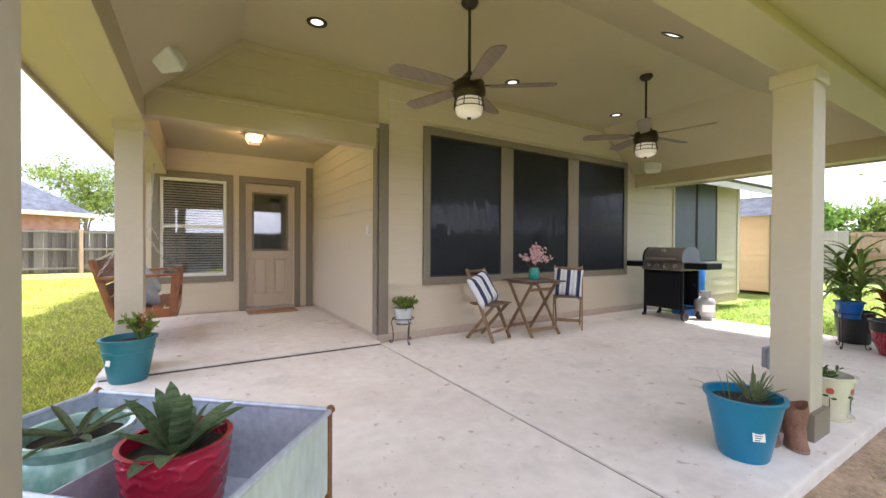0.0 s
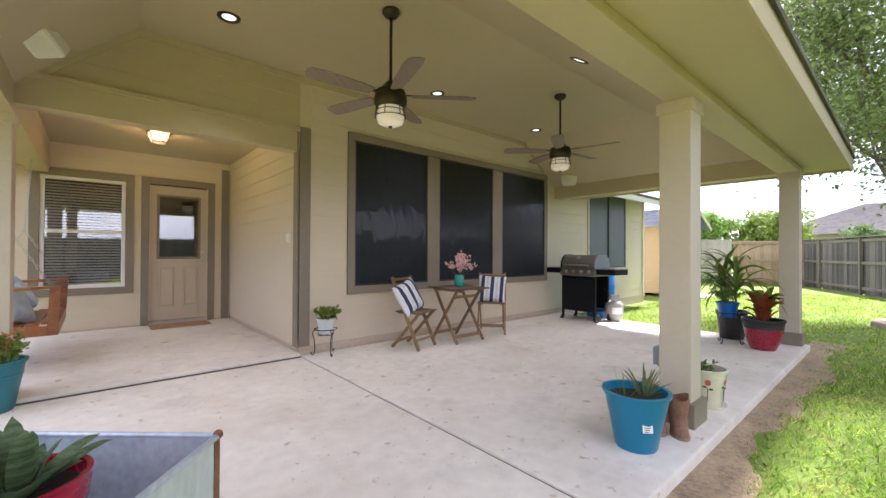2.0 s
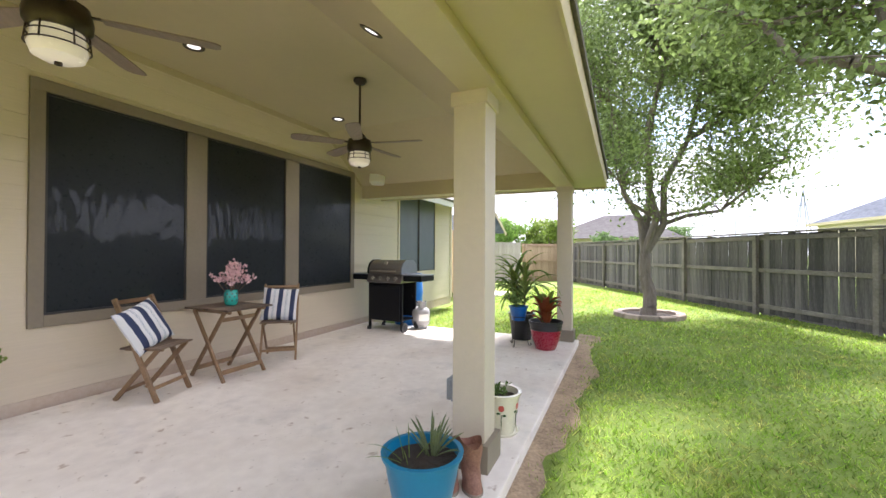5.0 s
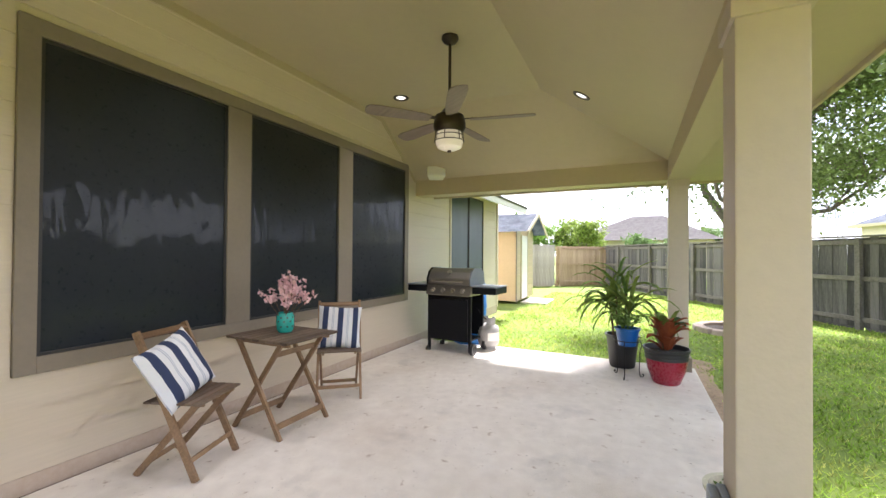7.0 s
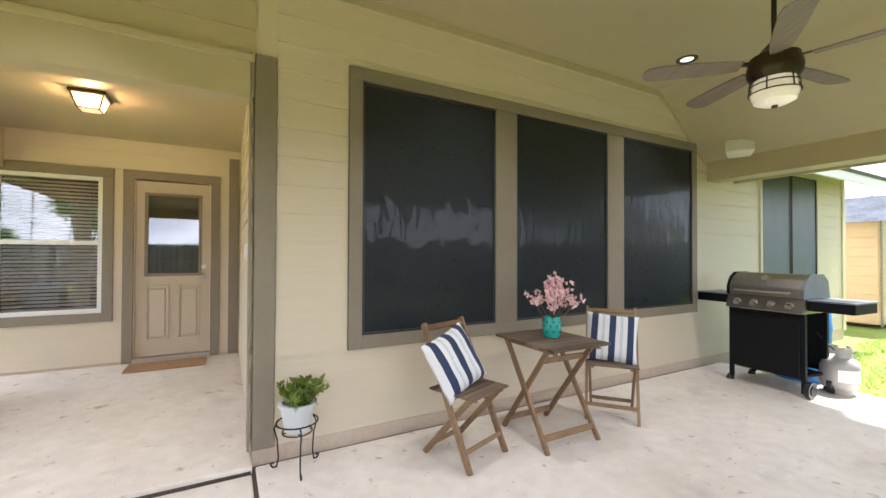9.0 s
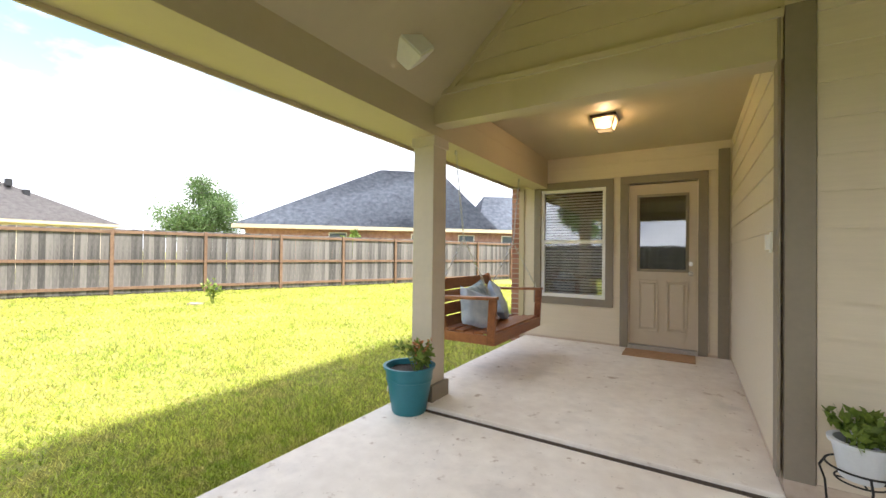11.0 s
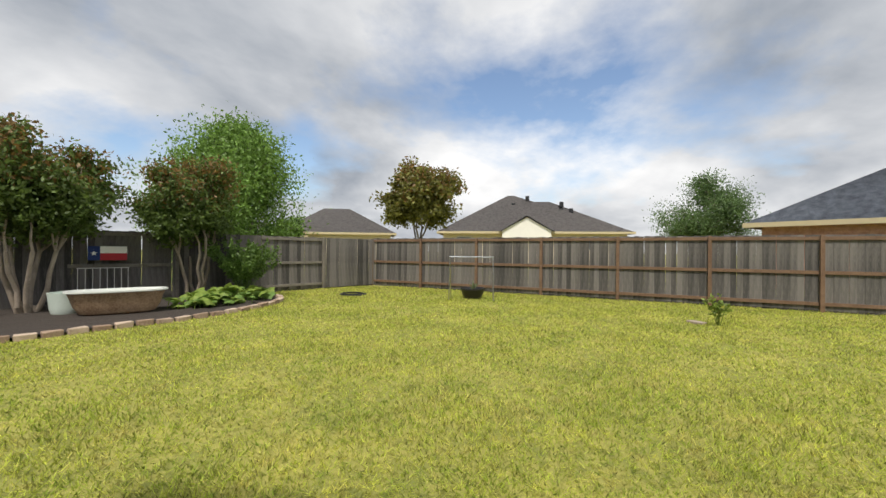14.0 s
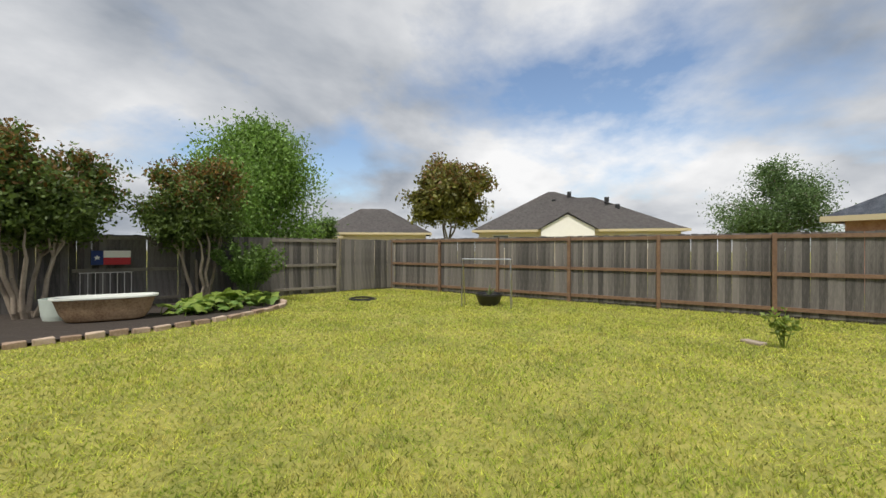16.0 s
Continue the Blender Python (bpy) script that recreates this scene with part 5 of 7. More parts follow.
# ---- porch swing ----
REDWOOD = mat("stained_redwood", (0.25, 0.08, 0.028), 0.42, 0.3, 3, bump=0.15, tint=(0.42, 0.16, 0.055), per_object=0.25, grain=(4, 1, 4), coat=0.15)
CHAIN = mat("galvanised_chain", (0.5, 0.49, 0.47), 0.35, 0.1, 20, metal=1.0)
sg = thing("porch_swing", "red-brown wooden porch swing hung on chains", "porch swing", (-2.27, 1.40, 0), 0)
SW = 0.66
for i in range(5):
    bar_part("seat_slat", (-0.2 + i * 0.105, -SW, 0.455 + 0.012 * abs(i - 2)), (-0.2 + i * 0.105, SW, 0.455 + 0.012 * abs(i - 2)), 0.022, 0.09, REDWOOD, sg, (1, 0, 0))
for i in range(4):
    t = 0.08 + i * 0.125
    bar_part("back_slat", (-0.245 - t * 0.32, -SW, 0.45 + t), (-0.245 - t * 0.32, SW, 0.45 + t), 0.121, 0.02, REDWOOD, sg, (-0.95, 0, -0.3))
bar_part("front_rail", (0.275, -SW, 0.42), (0.275, SW, 0.42), 0.11, 0.035, REDWOOD, sg, (1, 0, 0))
bar_part("back_rail", (-0.24, -SW, 0.41), (-0.24, SW, 0.41), 0.09, 0.035, REDWOOD, sg, (1, 0, 0))
for s in (-1, 1):
    bar_part("end_rail", (-0.26, s * SW, 0.41), (0.29, s * SW, 0.41), 0.035, 0.09, REDWOOD, sg, (0, 0, 1))
    bar_part("arm_post", (0.25, s * (SW + 0.01), 0.38), (0.27, s * (SW + 0.01), 0.80), 0.04, 0.075, REDWOOD, sg, (1, 0, 0))
    bar_part("arm_rest", (-0.38, s * (SW + 0.01), 0.79), (0.31, s * (SW + 0.01), 0.815), 0.10, 0.028, REDWOOD, sg, (0, 0, 1))
    bar_part("back_post", (-0.25, s * (SW - 0.02), 0.40), (-0.42, s * (SW - 0.02), 0.98), 0.04, 0.06, REDWOOD, sg, (1, 0, 0))


def link_mesh():
    bm = bmesh.new()
    pts = [(0.009 * math.cos(a), 0, 0.014 * math.sin(a) + (0.008 if math.sin(a) > 0 else -0.008)) for a in [2 * math.pi * i / 10 for i in range(10)]]
    for i in range(10):
        bm_tube(bm, pts[i], pts[(i + 1) % 10], 0.0032, seg=5, caps=False)
    return mesh_of("chain_link", bm, CHAIN)


LINK = link_mesh()


def chain(p, q, parent):
    p, q = Vector(p), Vector(q)
    n = int((q - p).length / 0.037)
    rot = (q - p).to_track_quat("Z", "Y").to_matrix().to_4x4()
    for i in range(n + 1):
        piece("chain_link", LINK, parent, Matrix.Translation(p.lerp(q, i / n)) @ rot @ pose(0, 0, 0, 0, 0, 90 * (i % 2)))


for s, ytop in ((-1, 0.50 - 1.40), (1, 2.12 - 1.40)):
    join = (-0.06, s * (SW - 0.02) * 0.94 + ytop * 0.06, 1.38)
    chain((-0.02, ytop, 2.19), join, sg)
    chain(join, (0.24, s * (SW + 0.0), 0.83), sg)
    chain(join, (-0.36, s * (SW + 0.0), 0.83), sg)
    bm = bmesh.new(); bm_tube(bm, (-0.02, ytop, 2.2), (-0.02, ytop, 2.17), 0.006); ring_bar(bm, 0.014, 2.168, 0.004, 10, (-0.02, ytop)); part("eye_hook", bm, CHAIN, sg)
DENIM = mat("pale_blue_cotton", (0.40, 0.53, 0.74), 0.9, 0.2, 12, bump=0.4, bump_scale=200, tint=(0.66, 0.73, 0.82))
BLUEPRINT = mat("blue_patterned_cotton", (0.12, 0.28, 0.42), 0.9, 0.5, 22, bump=0.3, bump_scale=200, tint=(0.6, 0.68, 0.74))
for at, rot, mt, lab, sz in (((-2.30, 0.98, 0.66), (-28, 18, 66), DENIM, "pale blue cushion on the porch swing", 0.42), ((-2.40, 1.26, 0.70), (-20, -10, 92), BLUEPRINT, "blue patterned cushion on the porch swing", 0.44), ((-2.34, 1.62, 0.68), (-26, 22, 108), DENIM, "pale grey-blue cushion on the porch swing", 0.43)):
    bm = bmesh.new(); cushion_mesh(bm, sz, sz, 0.15, at[1])
    tagged(part("cushion", bm, mt, smooth=True), lab, "cushion", "swing cushions").matrix_basis = pose(*at, *rot)

# ---- galvanised trough with pots ----
GALV = mat("galvanised_sheet", (0.48, 0.54, 0.62), 0.4, 0.2, 5, metal=0.4, bump=0.08, bump_scale=9, tint=(0.66, 0.72, 0.80))
CHALK = mat("chalky_galvanised", (0.52, 0.60, 0.58), 0.6, 0.25, 4, metal=0.2, bump=0.1, tint=(0.62, 0.68, 0.66), grain=(1, 1, 0.4))
RUST = mat("rust", (0.16, 0.06, 0.025), 0.8, 0.4, 20, bump=0.4, tint=(0.28, 0.13, 0.06))
tr = thing("metal_trough", "rusty galvanised metal wash trough on legs", "trough", (-2.11, -2.52, 0), -41.2)
# local: back edge along +x (0.9), depth towards -y (0.46), rim at 0.60
TL, TD, TZ, TB = 0.895, 0.53, 0.60, 0.345
box_part("sheet_back", (0, TL, -0.006, 0.0, TB, TZ), GALV, tr, bevel=0.001)
box_part("sheet_front", (0, TL, -TD, -TD + 0.006, TB, TZ), GALV, tr, bevel=0.001)
box_part("sheet_end", (0, 0.006, -TD, 0, TB, TZ), GALV, tr, bevel=0.001)
box_part("sheet_end", (TL - 0.006, TL, -TD, 0, TB, TZ), CHALK, tr, "chalky pale end sheet", bevel=0.001)
box_part("bottom", (0.006, TL - 0.006, -TD + 0.006, -0.006, TB, TB + 0.008), GALV, tr)
bm = bmesh.new(); bm_box(bm, 0.405, 0.411, -TD + 0.006, -0.006, TB + 0.008, TZ - 0.05); part("divider", bm, GALV, tr)
for a, b in (((0, 0, TZ), (TL, 0, TZ)), ((0, -TD, TZ), (TL, -TD, TZ)), ((0, 0, TZ), (0, -TD, TZ)), ((TL, 0, TZ), (TL, -TD, TZ))):
    bm = bmesh.new(); bm_tube(bm, a, b, 0.009, seg=10); part("rolled_rim", bm, GALV, tr, smooth=True)
for x, y in ((0, 0), (TL, 0), (0, -TD), (TL, -TD)):
    s, u = (1 if x else -1), (1 if not y else -1)
    bm = bmesh.new()
    bm_box(bm, min(x, x - s * 0.022) + s * 0.003, max(x, x - s * 0.022) + s * 0.003, y - 0.002, y + 0.004 * u + 0.002, 0, TZ + 0.008, 0.001)
    bm_box(bm, x - 0.002, x + 0.005, min(y, y - u * 0.022), max(y, y - u * 0.022), 0, TZ + 0.008, 0.001)
    part("corner_leg", bm, RUST, tr, "rusted corner strap leg")
    bm = bmesh.new(); bmesh.ops.create_uvsphere(bm, u_segments=10, v_segments=6, radius=0.014, matrix=pose(x, y, TZ + 0.003)); part("corner_cap", bm, RUST, tr)


def in_trough(lx, ly, z):
    m = pose(-2.11, -2.52, 0, 0, 0, -41.2)
    return tuple(m @ Vector((lx, ly, z)))


AQUA = mat("aqua_glaze", (0.14, 0.36, 0.27), 0.2, 0.1, 4, coat=0.6, tint=(0.50, 0.70, 0.60))
gp = thing("flower_pot", "ribbed aqua glazed pot with aloe in the trough", "plant pot", in_trough(0.245, -0.26, TB + 0.008))
gp.scale = (1.07, 1.07, 1.07)
bm = bmesh.new()
prof = [(0, 0), (0.085, 0), (0.10, 0.02), (0.135, 0.09), (0.14, 0.13), (0.125, 0.175), (0.112, 0.195), (0.118, 0.21), (0.128, 0.225), (0.125, 0.238), (0.112, 0.236), (0.105, 0.2), (0, 0.2)]
bm_lathe(bm, prof, 48)
for v in bm.verts:
    if 0.02 < v.co.z < 0.18 and Vector((v.co.x, v.co.y)).length > 0.09:
        a = math.atan2(v.co.y, v.co.x)
        k = 1 - 0.06 * max(0, math.cos(12 * a)) ** 6
        v.co.x *= k; v.co.y *= k
part("pot", bm, AQUA, gp, smooth=True)
bm = bmesh.new(); bm_lathe(bm, [(0, 0.212), (0.07, 0.21), (0.106, 0.206)], 20); part("soil", bm, SOIL, gp)
rg = random.Random(77)
for i in range(9):
    a = i * 0.72
    bm = bmesh.new()
    strap_leaf(bm, (0.015 * math.cos(a), 0.015 * math.sin(a), 0.215), (math.cos(a), math.sin(a), rg.uniform(0.2, 0.8)), rg.uniform(0.1, 0.17), 0.03, 0.25, 6, 0.3)
    bmesh.ops.solidify(bm, geom=bm.faces[:], thickness=0.006)
    part("leaf", bm, ALOE, gp, smooth=True)
rp = thing("flower_pot", "crimson wave-patterned pot with a dwarf snake plant", "plant pot", in_trough(0.585, -0.275, TB + 0.008))
rp.scale = (1.1, 1.1, 1.08)
bm = bmesh.new()
prof = [(0, 0), (0.085, 0), (0.092, 0.01)] + [(0.092 + 0.026 * i / 70, 0.01 + 0.225 * i / 70) for i in range(1, 71)] + [(0.122, 0.244), (0.11, 0.244), (0.105, 0.21), (0, 0.205)]
bm_lathe(bm, prof, 144)
for v in bm.verts:
    r = Vector((v.co.x, v.co.y)).length
    if 0.02 < v.co.z < 0.225 and r > 0.088:
        a = math.atan2(v.co.y, v.co.x)
        ph = v.co.z / 0.034
        row = math.floor(ph)
        wave = ph - row - 0.5 - 0.28 * math.cos(10 * a + 1.9 * row)
        k = 1 + 0.03 * math.exp(-(wave / 0.2) ** 2)
        v.co.x *= k; v.co.y *= k
part("pot", bm, mat("crimson_wave_glaze", (0.42, 0.012, 0.04), 0.25, 0.08, 5, coat=0.5), rp, smooth=True)
bm = bmesh.new(); bm_lathe(bm, [(0, 0.214), (0.07, 0.214), (0.106, 0.21)], 20); part("soil", bm, SOIL, rp)
for i in range(24):
    a, t = i * 2.4, rg.uniform(0.1, 1.0)
    bm = bmesh.new()
    strap_leaf(bm, (0.04 * t * math.cos(a), 0.04 * t * math.sin(a), 0.21), (t * 1.9 * math.cos(a), t * 1.9 * math.sin(a), 1.0), rg.uniform(0.09, 0.17) * (1.1 - 0.2 * t), 0.056, 0.9 * t, 8, 0.16)
    bmesh.ops.solidify(bm, geom=bm.faces[:], thickness=0.003)
    part("leaf", bm, SNAKE, rp, smooth=True)

# ---- wind chime under the eave ----
ch = thing("wind_chime", "dark metal tube wind chime hung from the eave", "wind chime", (-2.47, -2.83, 2.26))
bm = bmesh.new(); bm_tube(bm, (0, 0, 0), (0, 0, -0.13), 0.0015, seg=5); bm_lathe(bm, [(0, -0.13), (0.05, -0.13), (0.05, -0.142), (0, -0.142)], 20); part("top_disc", bm, TRIM, ch)
for i in range(5):
    a = 2 * math.pi * i / 5 + 0.3
    bm = bmesh.new()
    ln = 0.42 + 0.05 * i
    x, y = 0.045 * math.cos(a), 0.045 * math.sin(a)
    bm_tube(bm, (x, y, -0.14), (x, y, -0.20), 0.001, seg=4)
    bm_tube(bm, (x, y, -0.20), (x, y, -0.20 - ln), 0.0115, seg=14)
    part("tube", bm, METALGREY, ch, smooth=True)
bm = bmesh.new(); bm_tube(bm, (0, 0, -0.14), (0, 0, -0.82), 0.001, seg=4); bm_lathe(bm, [(0, -0.47), (0.03, -0.47), (0.03, -0.49), (0, -0.49)], 16); part("striker", bm, TRIM, ch)
bm = bmesh.new(); bm_lathe(bm, [(0, -0.82), (0.02, -0.83), (0.034, -0.87), (0.03, -0.91), (0, -0.93)], 16); sail = part("sail", bm, BLACKPLASTIC, ch, smooth=True)
bm = bmesh.new(); bmesh.ops.create_uvsphere(bm, u_segments=12, v_segments=8, radius=0.018, matrix=pose(0.024, 0.01, -0.885)); part("blue_bead", bm, BLUEBARREL, sail, smooth=True)

# ---- trees ----
BARK = mat("tree_bark", (0.16, 0.13, 0.10), 0.9, 0.35, 7, bump=0.9, bump_scale=35, tint=(0.27, 0.23, 0.19), grain=(3, 3, 0.8))
PALEBARK = mat("smooth_pale_bark", (0.26, 0.21, 0.16), 0.8, 0.25, 5, bump=0.3, tint=(0.40, 0.33, 0.26))
OAK = leafmat("oak_leaf", (0.15, 0.23, 0.06), (0.33, 0.42, 0.14))
MYRTLE = leafmat("myrtle_leaf", (0.065, 0.12, 0.025), (0.17, 0.24, 0.05))
BRONZELEAF = leafmat("bronze_leaf", (0.15, 0.085, 0.025), (0.30, 0.18, 0.05))
MAGNOLIA = leafmat("magnolia_leaf", (0.06, 0.10, 0.02), (0.30, 0.27, 0.06))
BRIGHT = leafmat("bright_leaf", (0.11, 0.22, 0.035), (0.26, 0.42, 0.085))
HAZY = leafmat("feathery_leaf", (0.08, 0.15, 0.045), (0.19, 0.29, 0.10))


def limb(bm, pts, r0, r1, seg=9):
    n = len(pts) - 1
    for i in range(n):
        bm_tube(bm, pts[i], pts[i + 1], r0 + (r1 - r0) * i / n, r0 + (r1 - r0) * (i + 1) / n, seg, caps=(i in (0, n - 1)))


def bent(p, q, k, rg):
    """Points along a slightly crooked limb."""
    p, q = Vector(p), Vector(q)
    d = (q - p).length
    return [p.lerp(q, t) + unit(rg) * d * 0.05 * math.sin(math.pi * t) + Vector((0, 0, -d * 0.10 * math.sin(math.pi * t))) for t in [i / k for i in range(k + 1)]]


def tree(name, label, at, fork, trunk_r, crown, radii, limbs, sprays, leaves, leaf, leaf_mat, seed, bark=BARK, trunks=1, tip_mat=None, taper=0.0, extra=()):
    """Trunk, forking limbs and twigs that end in sprays of single leaves. Crown centre is relative to the foot."""
    rg = random.Random(seed)
    t = thing(name, label, "tree", at)
    wood = bmesh.new()
    cr = Vector(crown)
    tips = []
    starts = []
    for k in range(trunks):
        a = 6.28 * k / trunks + rg.random()
        foot = Vector((0.12 * math.cos(a), 0.12 * math.sin(a), -0.02)) if trunks > 1 else Vector((0, 0, -0.02))
        top = Vector((0.45 * math.cos(a), 0.45 * math.sin(a), fork)) if trunks > 1 else Vector((rg.uniform(-0.08, 0.08), rg.uniform(-0.08, 0.08), fork))
        pts = bent(foot, top, 4, rg)
        bm_tube(wood, pts[0], pts[0] + Vector((0, 0, 0.2)), trunk_r * 1.25, trunk_r, 12)
        limb(wood, pts, trunk_r, trunk_r * 0.72, 12)
        starts.append(top)
    ends = [(Vector(e), True) for e in extra]
    for i in range(limbs):
        z = rg.uniform(-0.65, 0.9)
        a = 2.399 * i + rg.uniform(-0.3, 0.3)
        rr = math.sqrt(max(0.05, 1 - z * z)) * rg.uniform(0.45, 0.8) * (1 - taper * max(0, z))
        ends.append((cr + Vector((rr * radii[0] * math.cos(a), rr * radii[1] * math.sin(a), z * radii[2] * 0.75)), False))
    centres = []
    leaders = []
    if trunks == 1:
        for k in range(4):
            a = 1.57 * k + rg.uniform(-0.4, 0.4)
            q = cr + Vector((0.30 * radii[0] * math.cos(a), 0.30 * radii[1] * math.sin(a), radii[2] * rg.uniform(0.0, 0.45)))
            lp_ = bent(starts[0], q, 5, rg)
            limb(wood, lp_, trunk_r * 0.58, trunk_r * 0.18, 9)
            leaders += lp_[:-1]
    else:
        leaders = list(starts)
    for e, _ in ends:
        low = [v for v in leaders if v.z < e.z - 0.25 * (e - v).length] or leaders
        s = min(low, key=lambda v: (v - e).length)
        pts = bent(s, e, 4, rg)
        limb(wood, pts, trunk_r * (0.34 if trunks == 1 else 0.55), trunk_r * 0.10, 7)
        per = max(1, sprays // len(ends))
        for j in range(per):
            o = pts[rg.choice((2, 3, 3, 4, 4))]
            sp = o + Vector((unit(rg).x * radii[0], unit(rg).y * radii[1], unit(rg).z * radii[2] * 0.8)) * rg.uniform(0.15, 0.42)
            q = sp - cr
            k = math.sqrt((q.x / radii[0]) ** 2 + (q.y / radii[1]) ** 2 + (q.z / radii[2]) ** 2)
            lim = 1.0 - taper * max(0, q.z / radii[2]) * 0.6
            if k > lim:
                sp = cr + q * (lim * rg.uniform(0.88, 1.06) / k)
            limb(wood, [o, o.lerp(sp, 0.5) + unit(rg) * 0.04, sp], trunk_r * 0.09, trunk_r * 0.03, 4)
            centres.append((sp, o))
    part("trunk", wood, bark, t, smooth=True)
    each = leaves // len(centres)
    c = np.repeat(np.array([list(x[0]) for x in centres]), each, axis=0)
    o = np.repeat(np.array([list(x[1]) for x in centres]), each, axis=0)
    gen = np.random.RandomState(seed)
    n = len(c)
    spread = np.array(radii) * 0.13
    f = gen.rand(n, 1) ** 0.7
    pos = o + (c - o) * (0.35 + 0.75 * f) + np.clip(gen.normal(size=(n, 3)), -1.5, 1.5) * spread * (0.35 + 0.65 * f)
    d = gen.normal(size=(n, 3)) + np.array([0, 0, -0.15])
    d /= np.linalg.norm(d, axis=1, keepdims=True)
    s = np.cross(gen.normal(size=(n, 3)), d)
    s /= np.linalg.norm(s, axis=1, keepdims=True)
    sz = leaf * gen.uniform(0.6, 1.25, (n, 1))
    high = gen.rand(n) < (0.55 * np.clip((pos[:, 2] - cr.z) / radii[2] + 0.35, 0, 1) if tip_mat else np.zeros(n))
    for sel, mt, nm in ((~high, leaf_mat, "crown"), (high, tip_mat, "bronze_crown")):
        if sel.any() and mt is not None:
            quads(nm, list(zip(pos[sel], (d * sz)[sel], (s * sz * 0.5)[sel])), mt, t)
    return t


tree("tree", "spreading shade tree on the lawn inside a stone ring", (8.75, -4.75, GROUND), 1.35, 0.15, (0.15, -0.1, 5.6), (3.3, 3.5, 3.1), 22, 420, 84000, 0.046, OAK, 11, extra=((-1.7, 0.9, 3.1), (1.6, -2.2, 3.2), (-0.4, -2.2, 3.1)))
tree("tree", "large shade tree with a low grey limb over the lawn", (3.6, -7.1, GROUND), 1.9, 0.2, (0.9, 0.3, 5.2), (2.9, 2.7, 2.3), 15, 300, 52000, 0.048, OAK, 12, extra=((1.35, 1.3, 4.2), (1.9, -0.3, 3.6)))
for cx_, cy_, rr, nn, lab in ((8.75, -4.75, 0.60, 12, "ring of pale flat stones round the tree"), (3.6, -7.1, 0.68, 13, "ring of pale flat stones round a tree")):
    rs = thing("stone_ring", lab, "stone edging", (cx_, cy_, GROUND))
    for i in range(nn):
        a = 2 * math.pi * i / nn
        bm = bmesh.new()
        bm_box(bm, -0.09, 0.09, -rr * math.pi / nn * 0.96, rr * math.pi / nn * 0.96, -0.03, 0.085 + 0.02 * random.random(), 0.02)
        for v in bm.verts:
            v.co += Vector(noise.noise_vector(v.co * 9 + Vector((i, 0, 0)))) * 0.014
        s = part("stone", bm, mat("limestone", (0.33, 0.27, 0.215), 0.9, 0.25, 6, bump=0.5, per_object=0.4) if i == 0 and rr < 0.65 else bpy.data.materials["limestone"], rs)
        s.matrix_basis = pose(rr * math.cos(a), rr * math.sin(a), 0, 0, 0, math.degrees(a))
    bm = bmesh.new(); bm_lathe(bm, [(0, 0.06), (rr * 0.6, 0.05), (rr - 0.06, 0.03)], 24)
    for v in bm.verts:
        v.co.z += 0.02 * noise.noise(v.co * 12)
    part("mulch", bm, SOIL, rs)

tree("crepe_myrtle", "multi-trunk crepe myrtle with reddish tips in the bed", (-9.55, -11.75, GROUND), 1.35, 0.055, (-0.25, -0.35, 3.05), (1.7, 1.7, 1.35), 22, 300, 40000, 0.06, MYRTLE, 21, PALEBARK, 6, BRONZELEAF)
tree("crepe_myrtle", "multi-trunk crepe myrtle turning bronze beside the fence", (-12.55, -10.2, GROUND), 1.3, 0.05, (-0.2, -0.25, 2.85), (1.55, 1.6, 1.3), 18, 220, 28000, 0.058, MYRTLE, 22, PALEBARK, 5, BRONZELEAF)
tree("tree", "tall bright green pear tree behind the fence", (-18.35, -13.0, GROUND), 1.3, 0.14, (0, 0, 3.3), (3.9, 3.9, 5.7), 30, 480, 84000, 0.078, BRIGHT, 23, taper=1.35)
tree("magnolia_tree", "bronze-green magnolia tree beyond the back fence", (-25.8, -6.0, GROUND), 1.6, 0.12, (0, 0, 4.75), (2.6, 2.7, 2.45), 26, 150, 18000, 0.13, MAGNOLIA, 24, tip_mat=BRONZELEAF)
tree("tree", "feathery pale green elm beyond the back fence", (-26.1, 10.4, GROUND), 1.5, 0.09, (0, 0, 3.9), (2.6, 2.9, 2.7), 30, 360, 34000, 0.06, HAZY, 25, taper=0.75)
tree("tree", "hazy green tree beyond the neighbour's house", (-8.2, 30.5, GROUND), 1.6, 0.12, (0.3, 0, 4.5), (3.5, 3.5, 2.7), 20, 150, 9000, 0.10, LEAF_YELLOW, 26)
tree("tree", "dark leafy tree at the yard's edge", (-4.72, -10.9, GROUND), 1.4, 0.08, (0, 0.2, 3.3), (1.15, 1.15, 1.5), 10, 90, 8000, 0.07, BRIGHT, 27)
for (x, y), h, r, sd, mt in (((23.6, 2.4), 3.6, 1.9, 41, BRIGHT), ((24.6, -0.2), 3.9, 1.8, 42, LEAF_YELLOW), ((27.0, -3.6), 2.9, 1.8, 43, HAZY), ((28.0, 4.6), 4.2, 2.2, 44, BRIGHT), ((34.0, -7.5), 3.6, 2.3, 45, HAZY), ((-15.9, 13.0), 2.6, 0.85, 46, LEAF_YELLOW), ((-30.5, -17.0), 4.4, 1.6, 47, HAZY), ((-16.0, -34.0), 4.2, 1.6, 48, HAZY)):
    tree("shrub_tree", "light green garden tree beyond the fence", (x, y, GROUND), h * 0.35, 0.07, (0, 0, h * 0.64), (r, r, h * 0.36), 10, 80, 6000, 0.10, mt, sd)
bn = thing("banana_plant", "banana plant with broad leaves behind the shed", "banana plant", (15.0, 2.2, GROUND))
rg = random.Random(6)
bm = bmesh.new(); bm_tube(bm, (0, 0, 0), (0, 0, 1.9), 0.12, 0.08); part("stalk", bm, LEAF_YELLOW, bn)
